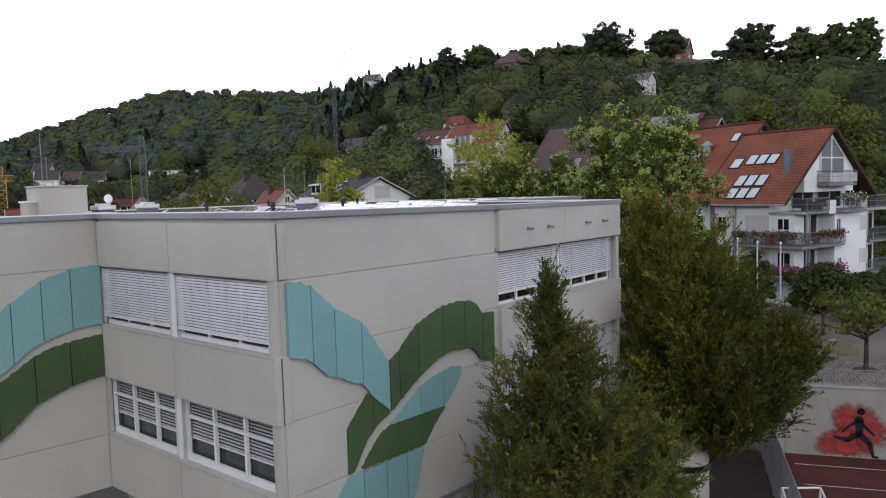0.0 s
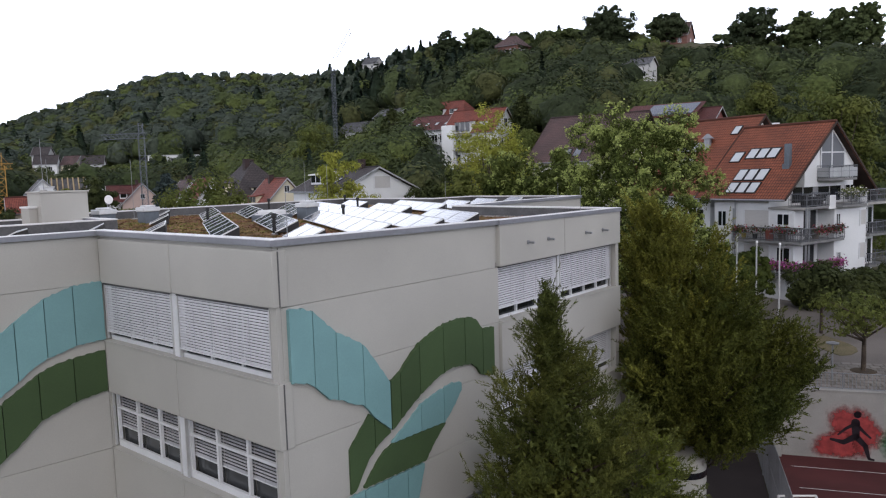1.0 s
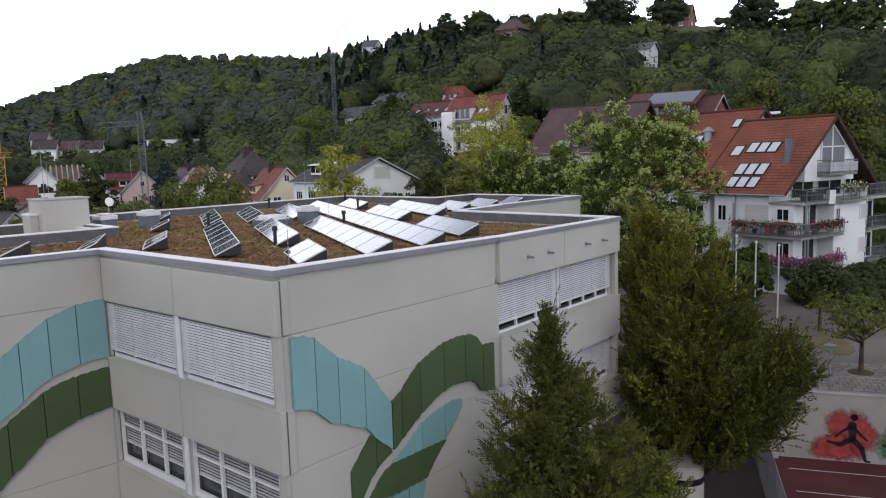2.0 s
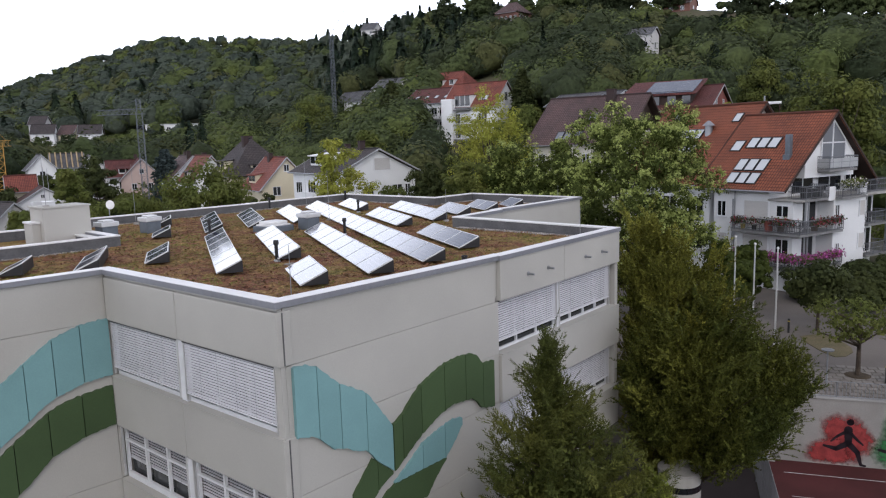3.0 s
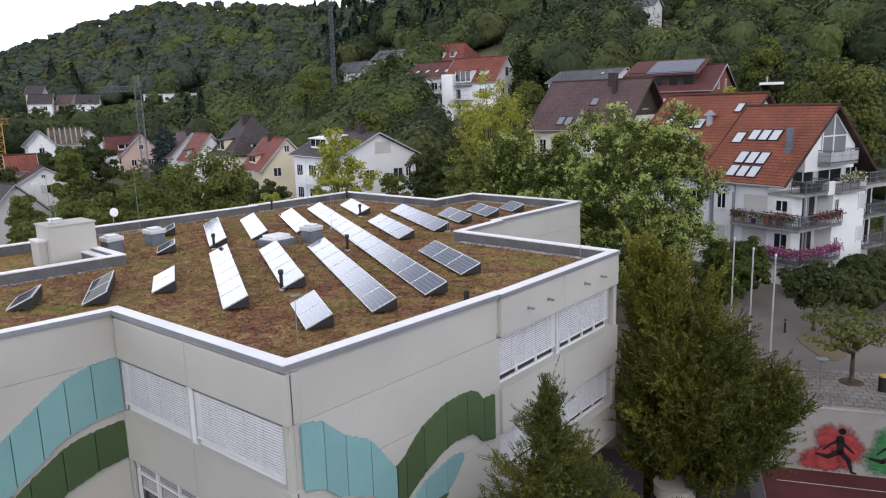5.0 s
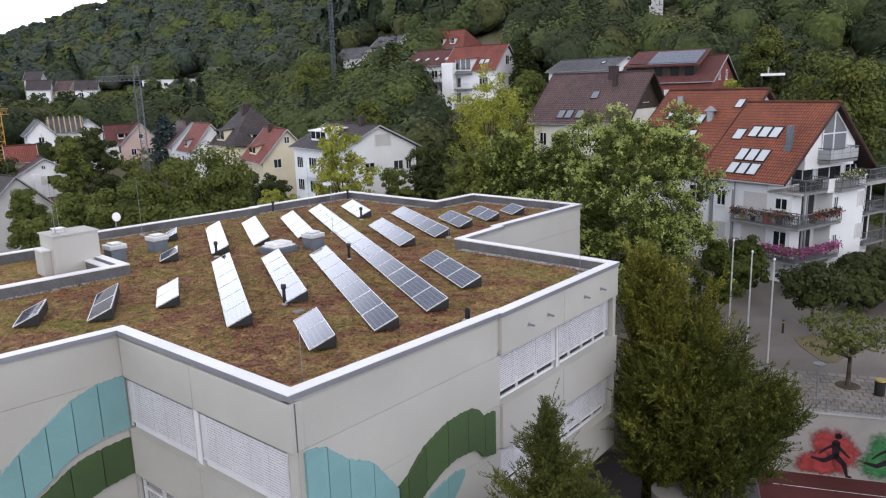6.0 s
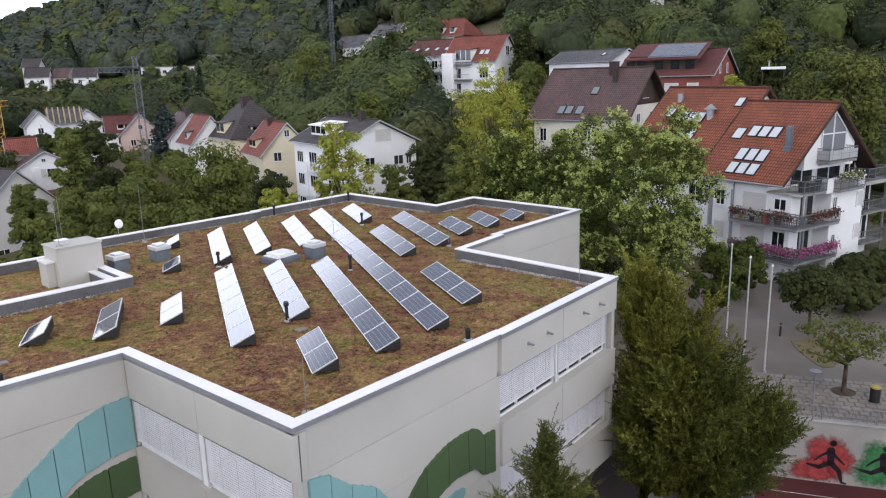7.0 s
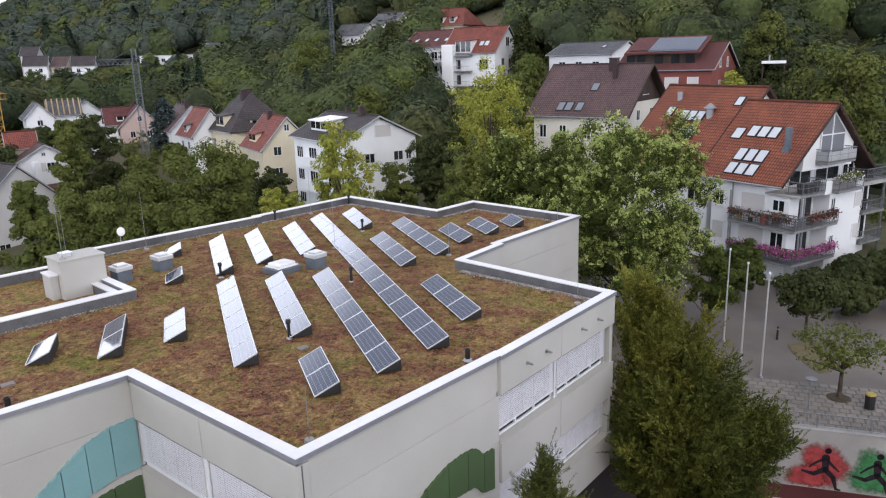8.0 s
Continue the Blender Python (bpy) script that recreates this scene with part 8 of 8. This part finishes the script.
        zz = (0.5 + 0.5 * body[:, :, 2]) * h[idx][:, None]
        slim = np.clip(1.15 - (0.5 + 0.5 * iv[None, :, 2]), 0.1, 1) if cone else 1.0
        bv = np.stack([body[:, :, 0] * r[idx][:, None] * slim + x[idx][:, None], body[:, :, 1] * r[idx][:, None] * slim + y[idx][:, None], zz + z[idx][:, None]], -1).reshape(-1, 3)
        bf = (itri[None] + (np.arange(m) * len(iv))[:, None, None]).reshape(-1, 3)
        mats = [LEAF["forest_dark"]] if cone else [LEAF["forest"], LEAF["forest_deep"], LEAF["forest_light"], LEAF["forest_olive"], LEAF["forest_haze"]]
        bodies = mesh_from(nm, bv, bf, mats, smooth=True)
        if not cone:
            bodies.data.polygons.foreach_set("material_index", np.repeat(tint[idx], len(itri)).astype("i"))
        tagged(bodies, lab, "woodland", kind="stuff")
        # leaves over the skin
        per = np.clip(62000 / d[idx], 110, 460).astype(int)
        k = np.repeat(idx, per)
        dd = rand_dirs(rng, len(k))
        dd[:, 2] = np.where(dd[:, 2] < -0.3, -dd[:, 2], dd[:, 2])
        kk = np.repeat(ph[:, 0], per)
        lump = 1 + 0.14 * np.sin(dd[:, 0] * 4 + kk) + 0.14 * np.sin(dd[:, 1] * 4.4 + 2 * kk) + 0.10 * np.sin(dd[:, 2] * 5 + 3 * kk)
        rr = rng.uniform(0.76, 1.05, len(k)) * lump
        sl = np.clip(1.15 - (0.5 + 0.5 * dd[:, 2]), 0.1, 1) if cone else 1.0
        pos = np.stack([dd[:, 0] * rr * r[k] * sl, dd[:, 1] * rr * r[k] * sl, h[k] * (0.5 + 0.5 * dd[:, 2] * rr)], 1)
        pos += np.stack([x[k], y[k], z[k]], 1)
        nrm = dd + rng.normal(size=(len(k), 3)) * 0.12 + np.array([0, 0, 0.08])
        size = np.clip(d[k] * 0.0032, 0.50, 1.5) * (0.75 + 0.03 * h[k])
        v, f = leaf_tris(pos, nrm, size * 1.1, rng, 1.0)
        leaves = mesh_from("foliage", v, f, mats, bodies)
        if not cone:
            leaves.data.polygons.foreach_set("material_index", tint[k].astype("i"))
        leaves["kind"] = "stuff"


woods()


def shrubs():
    """Hedges and garden shrubs that fill the gardens between the houses."""
    rng = np.random.default_rng(78)
    n = 1000
    d, b = np.sqrt(rng.uniform(52 ** 2, 178 ** 2, n)), rng.uniform(-36, 37, n)
    a = np.radians(b + HEAD)
    x, y = EYE_X + d * np.sin(a), EYE_Y + d * np.cos(a)
    q = (x - WALL_P.x) * WALL_N.x + (y - WALL_P.y) * WALL_N.y
    s = (x - WALL_P.x) * WALL_U.x + (y - WALL_P.y) * WALL_U.y
    ok = ~((q > -2) & (q < 27) & (s > -12)) & ~((x < 40) & (y < 42))
    ok &= ~((np.abs((x - 52) * math.cos(radians(12)) - (y - 140) * math.sin(radians(12)) * -1.0) < 4.5) & (y > 80))
    for o in bpy.data.objects:
        if o.parent is None and "house" in o.name:
            ok &= np.hypot(x - o.location.x, y - o.location.y) > 6.5
    x, y, d = x[ok], y[ok], d[ok]
    z, h = hill(x, y), rng.uniform(1.2, 3.4, len(x))
    k = np.repeat(np.arange(len(x)), np.clip(9000 / d, 45, 150).astype(int))
    dd = rand_dirs(rng, len(k))
    dd[:, 2] = np.abs(dd[:, 2])
    rr = rng.uniform(0.55, 1.0, len(k)) * (1 + 0.25 * np.sin(dd[:, 0] * 5 + k))
    pos = np.stack([x[k] + dd[:, 0] * rr * h[k] * 0.75, y[k] + dd[:, 1] * rr * h[k] * 0.75, z[k] + h[k] * dd[:, 2] * rr], 1)
    v, f = leaf_quads(pos, dd + rng.normal(size=(len(k), 3)) * 0.5, np.clip(d[k] * 0.0042, 0.3, 0.7), rng, 0.8)
    tagged(mesh_from("shrubbery", v, f, LEAF["mid"]), "green garden shrubs and hedges between houses", "shrubs", kind="stuff")


shrubs()

# single trees that stand on the skyline
RIDGE_TREES = [(246.4, 144.0, 71.5 - float(hill(246.4, 144.0)), 9.6, 'forest_deep'), (256.4, 125.3, 67.0 - float(hill(256.4, 125.3)), 7.6, 'forest_deep'), (257.4, 173.3, 69.1 - float(hill(257.4, 173.3)), 8.9, 'forest'), (253.8, 211.3, 75.7 - float(hill(253.8, 211.3)), 7.6, 'forest'), (251.7, 229.0, 76.2 - float(hill(251.7, 229.0)), 6.5, 'forest_deep'), (235.1, 86.4, 60.4 - float(hill(235.1, 86.4)), 7.7, 'forest_deep'), (234.7, 71.9, 55.7 - float(hill(234.7, 71.9)), 5.6, 'forest'), (232.1, 62.9, 54.6 - float(hill(232.1, 62.9)), 4.6, 'forest'), (229.0, 55.0, 54.6 - float(hill(229.0, 55.0)), 5.4, 'forest')]
for x, y, tall, r, leaf in RIDGE_TREES:
    broad_tree("dark tree standing on the ridge line", x, y, float(hill(x, y)) + tall + 1.2, r * 1.05, leaf, clumps=260, per=48, size=0.7, seed=n_seed, base=0.02, clump=0.155, domed=0.4)
    n_seed += 1


# plants on the balconies
def flower_box(h, x0, y0, x1, y1, z, n, seed, mix=("mid", "petal_pink"), green=0.5):
    rng = np.random.default_rng(seed)
    t = rng.uniform(size=n)
    pos = np.stack([x0 + (x1 - x0) * t, y0 + (y1 - y0) * t, np.full(n, z)], 1) + rng.normal(size=(n, 3)) * np.array([0.16, 0.16, 0.16])
    half = rng.uniform(size=n) < green
    for m, material in ((half, LEAF[mix[0]]), (~half, M[mix[1]])):
        v, f = leaf_quads(pos[m], rng.normal(size=(m.sum(), 3)), 0.16, rng, 0.8)
        o = mesh_from("flower_planting", v, f, material, h)
        o["label"] = "balcony flowers and leaves"
        o["kind"] = "stuff"


flower_box(orange, -1.5, 7.05, 4.4, 7.05, 4.25, 900, 1)
flower_box(orange, -1.7, 1.5, -1.7, 6.9, 4.25, 1700, 2, ("mid", "petal_pink"), 0.3)
flower_box(orange, -1.5, 7.1, 1.2, 7.1, 4.3, 800, 8, ("mid", "petal_pink"), 0.3)
flower_box(orange, -1.5, 6.95, 4.4, 6.95, 6.95, 420, 3, ("dark", "petal_red"), 0.75)
flower_box(orange, -1.55, 1.5, -1.55, 5.2, 6.95, 700, 4, ("dark", "petal_red"), 0.6)
flower_box(orange, -1.7, -1.2, -1.7, 1.9, 9.75, 620, 5, ("mid", "awning"), 0.72)
flower_box(orange, 3.6, 6.7, 4.4, 6.9, 6.9, 200, 6, ("mid", "petal_red"))
flower_box(orange, -0.4, 6.6, 0.4, 6.9, 7.1, 160, 7, ("mid", "petal_red"))
